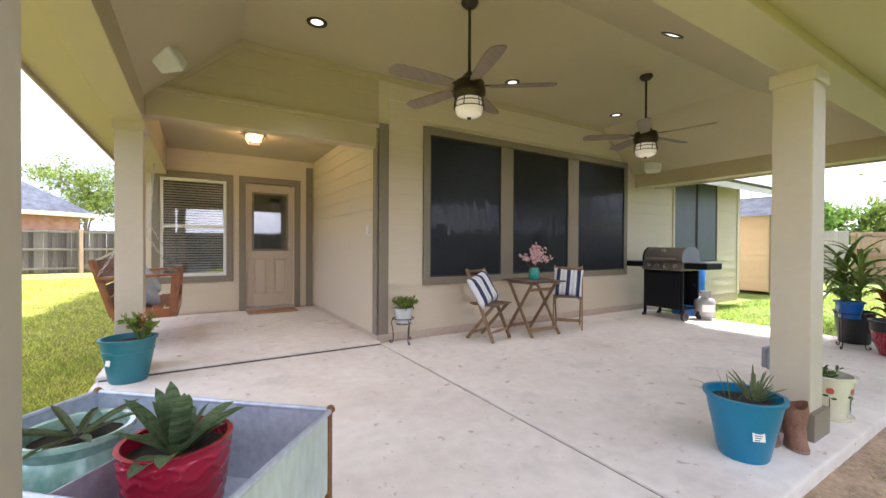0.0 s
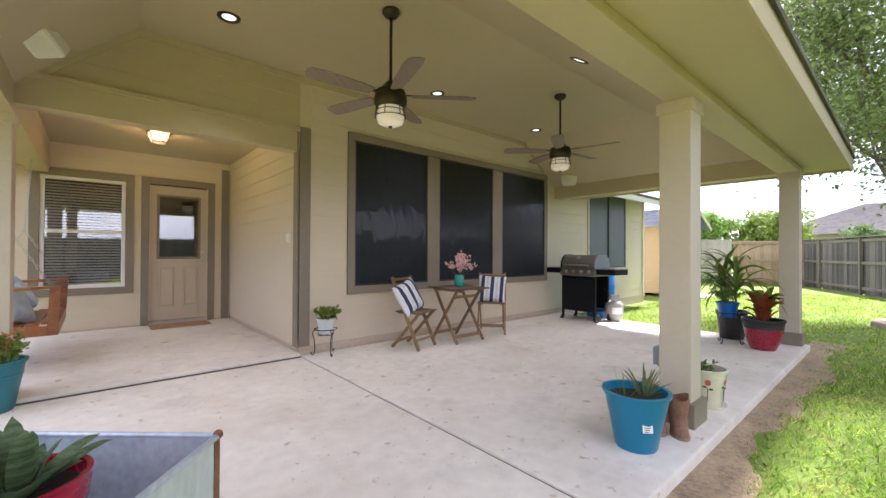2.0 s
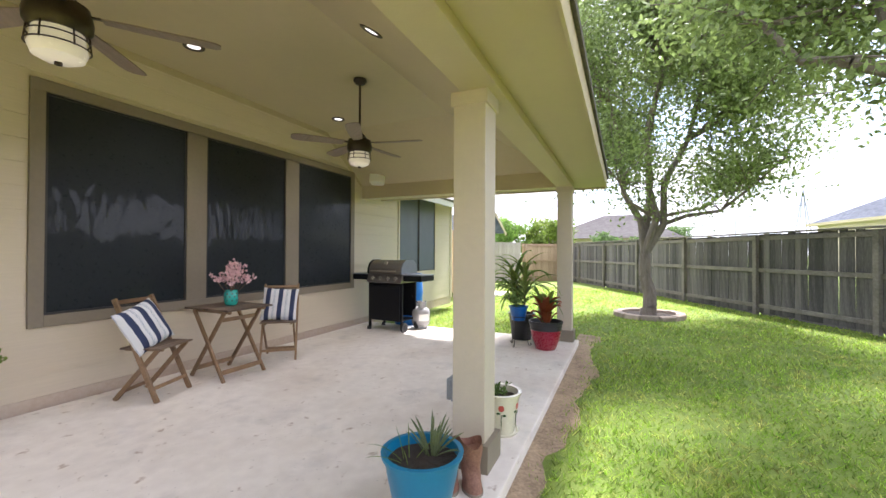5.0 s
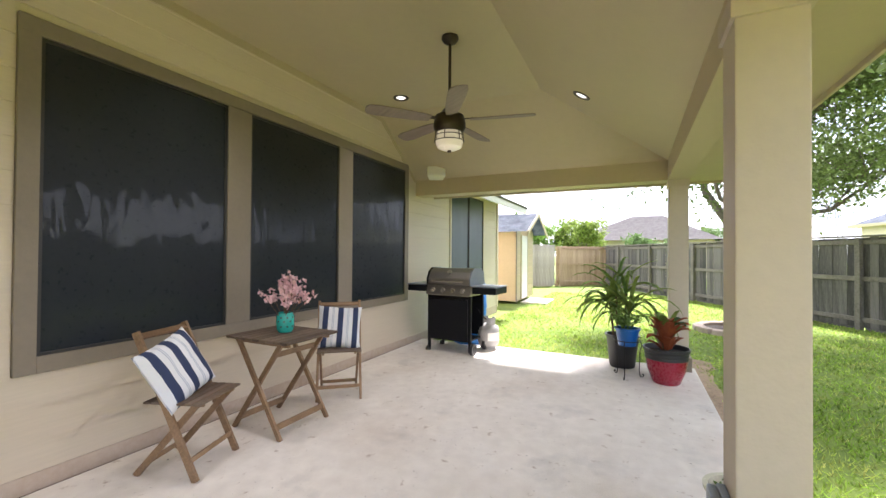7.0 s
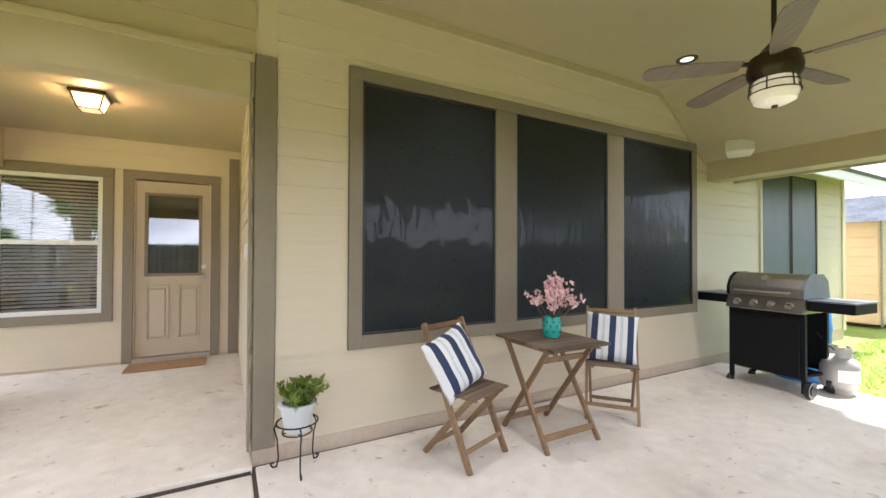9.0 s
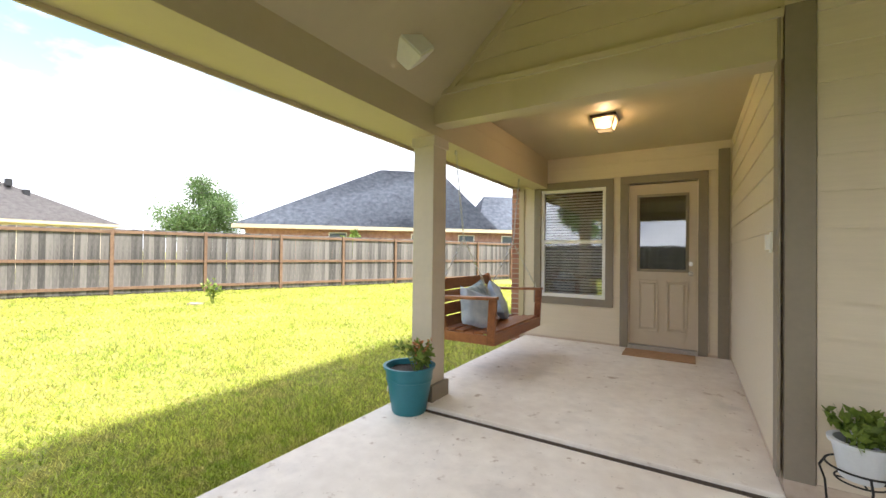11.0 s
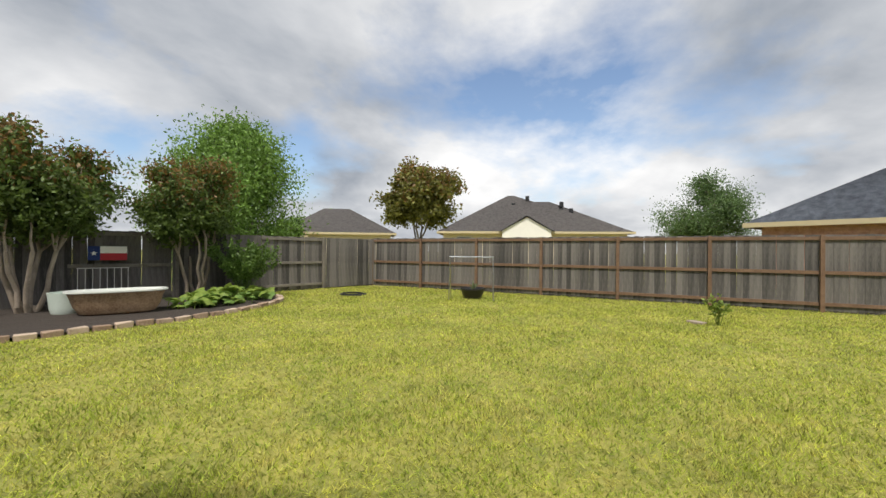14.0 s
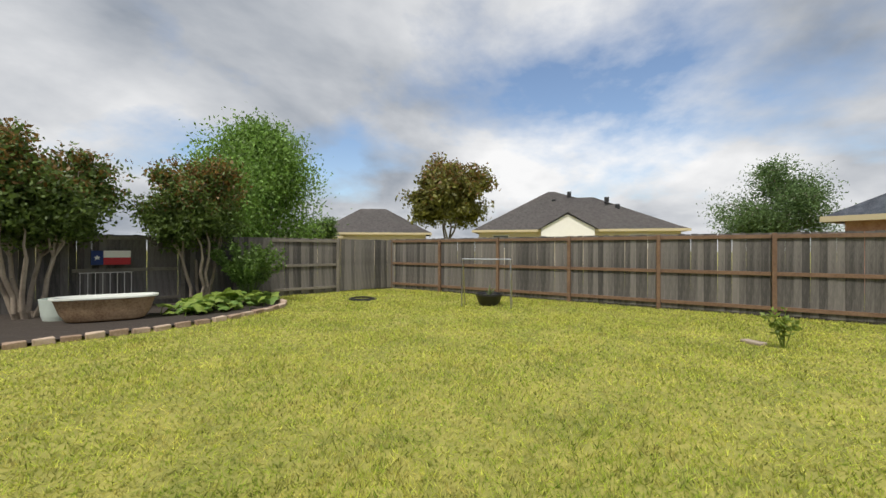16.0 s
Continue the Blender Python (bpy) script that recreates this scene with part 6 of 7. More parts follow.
for i in range(9):
    a = i * 0.9
    bm = bmesh.new(); strap_leaf(bm, (0, 0, 1.8), (math.cos(a) * 0.8, math.sin(a) * 0.8, 1.2), 1.5, 0.34, 1.4, 8, 0.12)
    part("leaf", bm, LEAF_YELLOW, bn)

# ---- planting bed ----
MULCH = mat("black_mulch", (0.022, 0.017, 0.014), 0.95, 0.5, 25, bump=1.0, bump_scale=60, tint=(0.06, 0.045, 0.035))
EDGE = [(-7.9, -13.9), (-7.1, -13.0), (-6.5, -11.9), (-6.15, -10.8), (-6.35, -9.9), (-7.2, -9.2), (-8.3, -8.6), (-9.4, -7.95), (-10.8, -7.55), (-12.1, -7.5), (-13.1, -7.9), (-13.6, -8.7)]
bed = structure(new("planting_bed"), "black mulch bed along the side fence", "flower bed")
bm = bmesh.new()
poly = EDGE + [(-13.9, -9.65), (-8.2, -13.9)]
face = bm.faces.new([bm.verts.new((x, y, GROUND + 0.035)) for x, y in poly])
bmesh.ops.triangulate(bm, faces=[face])
bmesh.ops.subdivide_edges(bm, edges=bm.edges[:], cuts=8, use_grid_fill=True)
for v in bm.verts:
    v.co.z += 0.03 * noise.noise(v.co * 3) + 0.02
part("mulch", bm, MULCH, bed)
STONE = mat("edging_stone", (0.34, 0.23, 0.16), 0.9, 0.25, 5, bump=0.5, tint=(0.46, 0.36, 0.28), per_object=0.5)
edging = thing("bed_edging", "curved edging of rough tan stones round the bed", "stone edging", (0, 0, GROUND))
smooth_edge = []
for i in range(len(EDGE) - 1):
    a, b = Vector((*EDGE[i], 0)), Vector((*EDGE[i + 1], 0))
    p0 = Vector((*EDGE[max(0, i - 1)], 0)); p3 = Vector((*EDGE[min(len(EDGE) - 1, i + 2)], 0))
    for k in range(8):
        t = k / 8
        smooth_edge.append(0.5 * ((2 * a) + (b - p0) * t + (2 * p0 - 5 * a + 4 * b - p3) * t * t + (3 * a - p0 - 3 * b + p3) * t ** 3))
rg = random.Random(9)
stones = []
for k in range(3):
    bm = bmesh.new()
    bm_box(bm, -0.13, 0.13, -0.075, 0.075, -0.02, 0.10, 0.018)
    for v in bm.verts:
        v.co += Vector(noise.noise_vector(v.co * 8 + Vector((k * 5, 0, 0)))) * 0.013
    stones.append(mesh_of("edging_stone", bm, STONE))
acc, last = 0.0, smooth_edge[0]
for a, b in zip(smooth_edge, smooth_edge[1:]):
    acc += (b - a).length
    if acc > 0.245:
        acc = 0
        piece("edging_stone", rg.choice(stones), edging, pose(b.x, b.y, rg.uniform(-0.01, 0.01), rg.uniform(-3, 3), rg.uniform(-3, 3), math.degrees(math.atan2((b - a).y, (b - a).x)) + rg.uniform(-6, 6)))

# claw bath tub
ENAMEL = mat("white_enamel", (0.72, 0.74, 0.70), 0.3, 0.08, 4, coat=0.3)
RUSTYIRON = mat("rusty_cast_iron", (0.22, 0.115, 0.055), 0.75, 0.35, 3, bump=0.3, tint=(0.48, 0.34, 0.21))
bt = thing("bathtub", "old rusty white bathtub standing in the mulch bed", "bathtub", (-9.75, -9.75, GROUND + 0.05), 137)
def tub_ring(bm, l, w, z, n=40):
    out = []
    for i in range(n):
        a = 2 * math.pi * i / n
        c, s = math.cos(a), math.sin(a)
        e = 0.55
        out.append(bm.verts.new((l * math.copysign(abs(c) ** e, c), w * math.copysign(abs(s) ** e, s), z)))
    return out
def skin(bm, rings, close=True):
    for a, b in zip(rings, rings[1:]):
        for i in range(len(a)):
            j = (i + 1) % len(a)
            bm.faces.new((a[i], a[j], b[j], b[i]))
    if close:
        bm.faces.new(rings[-1])
bm = bmesh.new()
skin(bm, [tub_ring(bm, 0.83, 0.36, 0.47), tub_ring(bm, 0.80, 0.34, 0.40), tub_ring(bm, 0.74, 0.31, 0.2), tub_ring(bm, 0.64, 0.25, 0.04), tub_ring(bm, 0.5, 0.18, 0.0)])
part("shell", bm, RUSTYIRON, bt, "rust-stained outer shell", smooth=True)
bm = bmesh.new()
skin(bm, [tub_ring(bm, 0.83, 0.36, 0.475), tub_ring(bm, 0.88, 0.40, 0.485), tub_ring(bm, 0.88, 0.40, 0.515), tub_ring(bm, 0.81, 0.34, 0.515), tub_ring(bm, 0.76, 0.31, 0.35), tub_ring(bm, 0.62, 0.22, 0.1)])
part("rim", bm, ENAMEL, bt, "white enamel rim and lining", smooth=True)
ba = thing("basin", "pale ribbed enamel basin behind the bathtub", "basin", (-9.6, -10.75, GROUND + 0.05))
lathe_part("bowl", [(0, 0), (0.3, 0), (0.33, 0.1), (0.335, 0.14), (0.35, 0.3), (0.355, 0.34), (0.37, 0.45), (0.345, 0.45), (0.33, 0.3), (0, 0.28)], mat("pale_green_enamel", (0.55, 0.62, 0.56), 0.4, 0.08, 5), ba)
TERRA = mat("rusty_bowl", (0.20, 0.075, 0.04), 0.7, 0.25, 5, bump=0.2, tint=(0.30, 0.13, 0.07))
tp = thing("planter_bowl", "round rust-brown bowl planter in the mulch", "planter", (-7.55, -11.55, GROUND + 0.03))
lathe_part("bowl", [(0, 0), (0.24, 0), (0.33, 0.1), (0.38, 0.25), (0.39, 0.36), (0.415, 0.385), (0.415, 0.41), (0.385, 0.41), (0.36, 0.33), (0, 0.32)], TERRA, tp)
for s in (-1, 1):
    bm = bmesh.new(); ring_bar(bm, 0.05, 0, 0.014, 12); o_ = part("handle", bm, TERRA, tp); o_.matrix_basis = pose(0.43 * s, 0, 0.33, 90, 0, 0)
bm = bmesh.new(); bm_lathe(bm, [(0, 0.35), (0.36, 0.34)], 20); part("soil", bm, SOIL, tp)
for i in range(9):
    a = i * 0.7
    bm = bmesh.new(); bm_tube(bm, (0.12 * math.cos(a), 0.12 * math.sin(a), 0.33), (0.2 * math.cos(a), 0.2 * math.sin(a), 0.75 + 0.06 * (i % 3)), 0.012, 0.007, 6); part("dry_stem", bm, PALEBARK, tp)
wp = thing("marker_post", "short white plastic post with a red mark", "post", (-8.85, -11.85, GROUND + 0.03))
box_part("post", (-0.06, 0.06, -0.06, 0.06, 0, 0.56), WHITE, wp, bevel=0.008)
box_part("red_mark", (-0.03, 0.03, 0.061, 0.066, 0.36, 0.46), PAINTRED, wp)
box_part("cap", (-0.065, 0.065, -0.065, 0.065, 0.56, 0.585), WHITE, wp)
vg = thing("squash_patch", "broad-leaved squash plants at the bed's edge", "vegetable plants", (-11.9, -8.75, GROUND + 0.04))
rg = random.Random(14)
for i in range(150):
    a, r = rg.uniform(0, 6.28), rg.uniform(0, 1) ** 0.6
    x, y = 1.6 * r * math.cos(a), 0.85 * r * math.sin(a)
    x, y = x * 0.93 + y * 0.36, -x * 0.20 + y * 0.93
    h = rg.uniform(0.14, 0.42) * (1.1 - 0.5 * r)
    bm = bmesh.new()
    c = bm.verts.new((0, 0, 0.02))
    s = rg.uniform(0.10, 0.19)
    ring = [bm.verts.new((s * (1 + 0.18 * math.cos(5 * t)) * math.cos(t), s * (1 + 0.18 * math.cos(5 * t)) * math.sin(t), -0.03 * (1 + math.cos(5 * t)) * 0.5 - 0.02)) for t in [6.2832 * k / 15 for k in range(15)]]
    for k in range(15):
        bm.faces.new((c, ring[k], ring[(k + 1) % 15]))
    bm_tube(bm, (0, 0, 0.01), (0.02, 0, -h), 0.008, 0.008, 5)
    o_ = part("leaf", bm, LEAF_YELLOW if i % 3 else LEAF, vg)
    o_.matrix_basis = pose(x, y, h, rg.uniform(-35, 35), rg.uniform(-35, 35), rg.uniform(0, 360))
sb = thing("shrub", "dark green leafy shrub beside the fence", "shrub", (-13.1, -9.05, GROUND + 0.02))
bushy(sb, (0, 0, 0.0), 1.0, 1.7, 6000, 0.095, LEAF, 15, stems=50)
FLAGBLUE, FLAGRED = mat("flag_blue", (0.01, 0.03, 0.14), 0.7, 0.1, 8), mat("flag_red", (0.42, 0.02, 0.03), 0.7, 0.1, 8)
fg = thing("painted_flag", "small blue, white and red wooden flag on the fence", "flag sign", (-11.2, -11.58, 1.22), 143.7)
box_part("blue_field", (0.18, 0.46, 0.03, 0.055, 0.0, 0.42), FLAGBLUE, fg)
box_part("white_stripe", (-0.46, 0.178, 0.03, 0.055, 0.212, 0.42), WHITE, fg)
box_part("red_stripe", (-0.46, 0.178, 0.03, 0.055, 0.0, 0.21), FLAGRED, fg)
bm = bmesh.new()
pts = [((0.085 if k % 2 == 0 else 0.034) * math.sin(k * math.pi / 5), (0.085 if k % 2 == 0 else 0.034) * math.cos(k * math.pi / 5)) for k in range(10)]
face = bm.faces.new([bm.verts.new((0.32 + x, 0.058, 0.21 + z)) for x, z in pts])
part("star", bm, WHITE, fg)
fg.matrix_basis = pose(-11.2, -11.55, 1.04, 0, 0, -36.3) @ Matrix.Diagonal((0.85, 1, 0.85, 1))
rk = thing("garden_rack", "white wire rack leaning on the fence", "rack", (-11.0, -11.45, GROUND), -36.3)
for i in range(8):
    bm = bmesh.new(); bm_tube(bm, (-0.5 + i * 0.14, 0, 0), (-0.5 + i * 0.14, -0.03, 0.95), 0.007, seg=6); part("wire", bm, WHITE, rk)
bm = bmesh.new(); bm_tube(bm, (-0.52, -0.03, 0.95), (0.5, -0.03, 0.95), 0.008, seg=6); part("top_wire", bm, WHITE, rk)

# ---- lawn things ----
gl = thing("goal_frame", "small metal goal frame on the lawn", "goal", (-13.95, -2.33, GROUND), 0)
for s in (-1, 1):
    bm = bmesh.new(); bm_tube(bm, (0.10, s * 0.66, 0), (0, s * 0.64, 1.28), 0.016, seg=8); part("upright", bm, CHAIN, gl)
    bm = bmesh.new(); bm_tube(bm, (-0.45, s * 0.66, 0), (0, s * 0.64, 1.28), 0.016, seg=8); part("back_stay", bm, CHAIN, gl)
bm = bmesh.new(); bm_tube(bm, (0, -0.66, 1.28), (0, 0.66, 1.28), 0.016, seg=8); part("crossbar", bm, METALGREY, gl)
p = thing("planter_bowl", "dark grey bowl planter with a small succulent", "planter", (-14.3, -2.3, GROUND))
lathe_part("bowl", [(0, 0), (0.22, 0), (0.30, 0.1), (0.36, 0.26), (0.38, 0.28), (0.38, 0.33), (0.35, 0.33), (0.33, 0.27), (0, 0.26)], BLACKPLASTIC, p)
grassy(p, (0, 0, 0.26), 14, 0.3, 0.05, 1.0, 0.4, ALOE, seed=4)
sp_ = thing("sapling", "small yellow-green sapling on the lawn", "sapling", (-10.5, 2.75, GROUND))
bushy(sp_, (0, 0, 0), 0.25, 0.62, 170, 0.085, LEAF_YELLOW, 51, stems=9)
bm = bmesh.new(); bm_box(bm, -0.16, 0.16, -0.09, 0.09, 0, 0.05, 0.015)
tagged(part("stepping_stone", bm, bpy.data.materials["limestone"]), "pale flat stone lying on the lawn", "stone").matrix_basis = pose(-10.75, 2.45, GROUND, 0, 0, 30)
hz = thing("garden_hose", "coiled dark garden hose on the grass", "hose", (-14.6, -6.2, GROUND))
bm = bmesh.new()
for k in range(3):
    ring_bar(bm, 0.42 - 0.05 * k, 0.02 + 0.02 * k, 0.016, 26, (0.04 * k, 0.0))
part("coil", bm, BLACKPLASTIC, hz)

# ---- shed, house end ----
SHED = mat("shed_siding", (0.62, 0.47, 0.32), 0.65, 0.06, 3, bump=0.1)
sh = thing("garden_shed", "beige lap-sided garden shed with a grey gable roof", "shed", (10.8, 0.0, GROUND))
box_part("wall", (0, 2.05, 0.0, 2.3, 0.08, 2.15), SHED, sh, bevel=0)
z = 0.1
while z < 2.1:
    bm = bmesh.new(); bm_box(bm, -0.014, 0.0, 0.02, 2.3, z, z + 0.17, 0.002); part("siding_board", bm, SHED, sh)
    for a, b in ((0.05, 0.45), (1.3, 2.05)):
        bm = bmesh.new(); bm_box(bm, a, b, -0.014, 0.0, z, z + 0.17, 0.002); part("siding_board", bm, CREAM, sh)
    z += 0.185
bm = bmesh.new()
vs = [bm.verts.new(c) for c in ((0, 0, 2.15), (2.05, 0, 2.15), (1.02, 0, 2.62))]
bm.faces.new(vs); bmesh.ops.solidify(bm, geom=bm.faces[:], thickness=0.04)
part("gable", bm, CREAM, sh)
box_part("corner_board", (-0.02, 0.05, -0.02, 0.0, 0.05, 2.15), TRIM, sh)
box_part("door", (0.5, 1.25, -0.03, -0.001, 0.12, 1.98), WHITE, sh, "white plank shed door")
for d in ((0.47, 0.53, 0.1, 2.0), (1.22, 1.28, 0.1, 2.0)):
    box_part("door_trim", (d[0], d[1], -0.04, -0.002, d[2], d[3]), CREAM, sh)
for s in (0, 1):
    bm = bmesh.new()
    x0_, x1_ = (-0.3, 1.03) if s == 0 else (2.35, 1.02)
    vs = [bm.verts.new(c) for c in ((x0_, -0.4, 2.05), (x1_, -0.4, 2.66), (x1_, 2.6, 2.66), (x0_, 2.6, 2.05))]
    bm.faces.new(vs); bmesh.ops.solidify(bm, geom=bm.faces[:], thickness=0.04)
    part("roof_slope", bm, SHINGLE, sh)
    bar_part("barge_board", (x0_, -0.42, 2.02), (x1_, -0.42, 2.63), 0.02, 0.12, CREAM, sh, (0, 0, 1))
box_part("ramp", (0.3, 1.5, -0.8, -0.05, 0.0, 0.05), CONCRETE, sh, bevel=0.01)
# house eave and gable end beyond the patio roof
bm = bmesh.new()
quad((5.7, -0.62, 2.34), (9.35, -0.62, 2.34), (9.35, 0.05, 2.66), (5.7, 0.05, 2.66))
bmesh.ops.solidify(bm, geom=bm.faces[:], thickness=0.02)
structure(part("soffit_house", bm, CREAM), "cream sloped soffit under the house eave", "soffit")
structure(box_part("fascia_house", (5.7, 9.37, -0.65, -0.62, 2.30, 2.46), WHITE), "white painted fascia along the house eave", "fascia")
bm = bmesh.new()
quad((5.7, -0.68, 2.46), (9.4, -0.68, 2.46), (9.4, 5.0, 5.1), (5.7, 5.0, 5.1))
quad((9.4, 5.0, 5.1), (5.7, 5.0, 5.1), (5.7, 10.5, 2.5), (9.4, 10.5, 2.5))
bmesh.ops.remove_doubles(bm, verts=bm.verts, dist=0.001)
bmesh.ops.solidify(bm, geom=bm.faces[:], thickness=0.05)
structure(part("roof_house", bm, SHINGLE_BROWN), "brown shingled house roof", "roof")
structure(box_part("wall_house_end", (8.87, HOUSE_END, 0.18, 9.8, 0.0, 3.6), SIDING, bevel=0), "beige house end wall", "wall")

# ---- neighbours' houses ----
def hip_house(label, at, rz, L, Dp, eave, ridge, u0, u1, wall_m, roof_m, openings=(), name="house"):
    """Local u along the front, v behind it; a hip roof with its ridge between u0 and u1."""
    h = thing(name, label, "house", (*at, GROUND), rz)
    box_part("wall", (0.3, L - 0.3, 0.3, Dp - 0.3, 0, eave), wall_m, h, bevel=0)
    bm = bmesh.new()
    a = [bm.verts.new(c) for c in ((-0.2, -0.2, eave), (L + 0.2, -0.2, eave), (L + 0.2, Dp + 0.2, eave), (-0.2, Dp + 0.2, eave), (u0, Dp / 2, ridge), (u1, Dp / 2, ridge))]
    for f in ((0, 1, 5, 4), (1, 2, 5), (2, 3, 4, 5), (3, 0, 4)):
        bm.faces.new([a[i] for i in f])
    bmesh.ops.solidify(bm, geom=bm.faces[:], thickness=0.08)
    part("roof", bm, roof_m, h)
    for d in ((-0.24, L + 0.24, -0.25, -0.2, eave - 0.18, eave + 0.02), (-0.24, -0.2, -0.2, Dp + 0.2, eave - 0.18, eave + 0.02), (L + 0.2, L + 0.24, -0.2, Dp + 0.2, eave - 0.18, eave + 0.02)):
        box_part("fascia", d, CREAM, h)
    box_part("soffit", (-0.2, L + 0.2, -0.2, 0.3, eave - 0.14, eave - 0.12), CREAM, h)
    for u, w, z0_, z1_ in openings:
        wn_ = box_part("window", (u, u + w, 0.27, 0.299, z0_, z1_), WHITE, h)
        box_part("window_glass", (u + 0.06, u + w - 0.06, 0.255, 0.27, z0_ + 0.06, z1_ - 0.06), SCREEN_GREY, wn_)
    return h


BRICKFAR = mat("pinkish_brick", (0.36, 0.17, 0.13), 0.85, 0.25, 5, tint=(0.50, 0.30, 0.25))
STUCCO = mat("peach_stucco", (0.60, 0.52, 0.41), 0.8, 0.06, 2)
n1 = hip_house("brick house with a blue-grey hip roof behind the fence", (-20.7, 9.5), 43, 14.2, 9.6, 2.75, 7.0, 7.6, 11.8, BRICKFAR, SHINGLE, ((4.6, 1.0, 1.5, 2.45), (9.2, 1.2, 1.5, 2.45), (12.0, 1.0, 1.5, 2.45)))
bmw = hip_house("lower brick wing with a blue-grey hip roof", (-20.7 + 13.2 * 0.731, 9.5 + 13.2 * 0.682), 43, 6.2, 6.0, 2.75, 5.2, 1.2, 3.2, BRICKFAR, SHINGLE, ((1.5, 1.0, 1.5, 2.45),))
n2 = hip_house("brown-roofed house with a cream gable behind the fence", (-37.8, -6.2), 90, 16.6, 10.5, 3.2, 7.1, 6.3, 6.9, STUCCO, SHINGLE_BROWN, ((1.5, 1.4, 1.6, 2.8), (12.5, 1.4, 1.6, 2.8)))
bm = bmesh.new()
vs = [bm.verts.new(c) for c in ((5.6, -0.3, 2.6), (9.8, -0.3, 2.6), (9.8, -0.3, 3.3), (7.7, -0.3, 4.45), (5.6, -0.3, 3.3))]
f = bm.faces.new(vs); r_ = bmesh.ops.extrude_face_region(bm, geom=[f])
for v in r_["geom"]:
    if isinstance(v, bmesh.types.BMVert):
        v.co.y += 3.5
part("gable", bm, WHITE, n2, "cream front gable")
for a, b in (((5.3, 3.2), (7.7, 4.6)), ((10.1, 3.2), (7.7, 4.6))):
    bm = bmesh.new()
    vs = [bm.verts.new(c) for c in ((a[0], -0.5, a[1]), (b[0], -0.5, b[1]), (b[0], 3.2, b[1]), (a[0], 3.2, a[1]))]
    bm.faces.new(vs); bmesh.ops.solidify(bm, geom=bm.faces[:], thickness=0.1)
    part("gable_roof", bm, SHINGLE_BROWN, n2)
bm = bmesh.new()
a_ = [bm.verts.new(c) for c in ((6.0, 0.6, 3.3), (16.75, 0.6, 3.3), (16.75, 9.6, 3.3), (6.0, 9.6, 3.3), (6.6, 5.1, 6.45), (10.4, 5.1, 6.45))]
for f_ in ((0, 1, 5, 4), (1, 2, 5), (2, 3, 4, 5), (3, 0, 4)):
    bm.faces.new([a_[i] for i in f_])
bmesh.ops.solidify(bm, geom=bm.faces[:], thickness=0.08)
part("wing_roof", bm, SHINGLE_BROWN, n2)
for u, v, z in ((6.6, 3.9, 6.0), (8.0, 4.4, 6.75), (11.2, 3.9, 6.1), (12.0, 3.4, 5.4), (5.4, 3.0, 5.0)):
    box_part("roof_vent", (u, u + 0.35, v - 0.2, v + 0.2, z - 0.3, z + 0.18), BLACKPLASTIC, n2)
hip_house("grey-roofed house far behind the side fence", (-37.0, -21.0), 106, 10.5, 9.0, 3.1, 5.8, 3.4, 6.0, STUCCO, SHINGLE_BROWN)
hip_house("grey-roofed house beyond the side fence", (-18.0, -44.0), 150, 12.0, 9.0, 2.6, 4.6, 4.0, 7.0, STUCCO, SHINGLE_BROWN)
hip_house("grey-roofed house beyond the garden corner", (-30.0, -26.0), 130, 10.0, 8.0, 2.7, 4.4, 4.0, 6.0, STUCCO, SHINGLE_BROWN)
hip_house("two-storey peach stucco house beyond the fence", (41.0, -27.0), 100, 9.5, 9.0, 3.7, 5.9, 3.5, 6.0, STUCCO, SHINGLE, ((5.2, 1.0, 2.5, 3.4), (7.4, 1.0, 2.5, 3.4)))
hip_house("grey-roofed house far beyond the fence corner", (36.0, -9.0), 80, 9.0, 8.0, 2.4, 4.3, 3.5, 5.5, STUCCO, SHINGLE_BROWN)
for (x, y), h in (((38.0, -12.5), 4.2), ((39.0, -5.5), 5.2)):
    lp = thing("street_lamp", "thin grey street lamp far beyond the fence", "street lamp", (x, y, GROUND))
    bm = bmesh.new(); bm_tube(bm, (0, 0, 0), (0, 0, h), 0.06, 0.04, 8); part("pole", bm, METALGREY, lp)
    bm = bmesh.new(); bm_tube(bm, (0, 0, h), (0, -0.9, h + 0.15), 0.035, seg=6); bm_box(bm, -0.1, 0.1, -1.3, -0.85, h + 0.1, h + 0.2, 0.02); part("lamp_head", bm, METALGREY, lp)
py = thing("power_pylon", "distant lattice power pylon on the horizon", "pylon", (75.0, -28.6, GROUND))
for s, u in ((-1, -1), (-1, 1), (1, -1), (1, 1)):
    bm = bmesh.new(); bm_tube(bm, (s * 1.2, u * 1.2, 0), (0, 0, 11), 0.07, seg=5); part("leg", bm, METALGREY, py)
for z in (7.0, 8.6, 10.0):
    bm = bmesh.new(); bm_tube(bm, (0, -1.5, z), (0, 1.5, z), 0.06, seg=5); part("cross_arm", bm, METALGREY, py)

# ---- lawn blades ----
GRASSBLADE = mat("grass_blade", (0.275, 0.40, 0.042), 0.7, 0.3, 0.9, tint=(0.57, 0.565, 0.11))
greener_east(GRASSBLADE)
_n, _l = GRASSBLADE.node_tree.nodes, GRASSBLADE.node_tree.links
_g2 = _n.new("ShaderNodeNewGeometry"); _h = _n.new("ShaderNodeHueSaturation"); _m = _n.new("ShaderNodeMapRange")
_m.inputs["To Min"].default_value, _m.inputs["To Max"].default_value = 0.42, 1.9
_l.new(_g2.outputs["Random Per Island"], _m.inputs[0]); _l.new(_m.outputs[0], _h.inputs["Value"])
_b = _n["Principled BSDF"]; _src = _b.inputs["Base Color"].links[0].from_socket
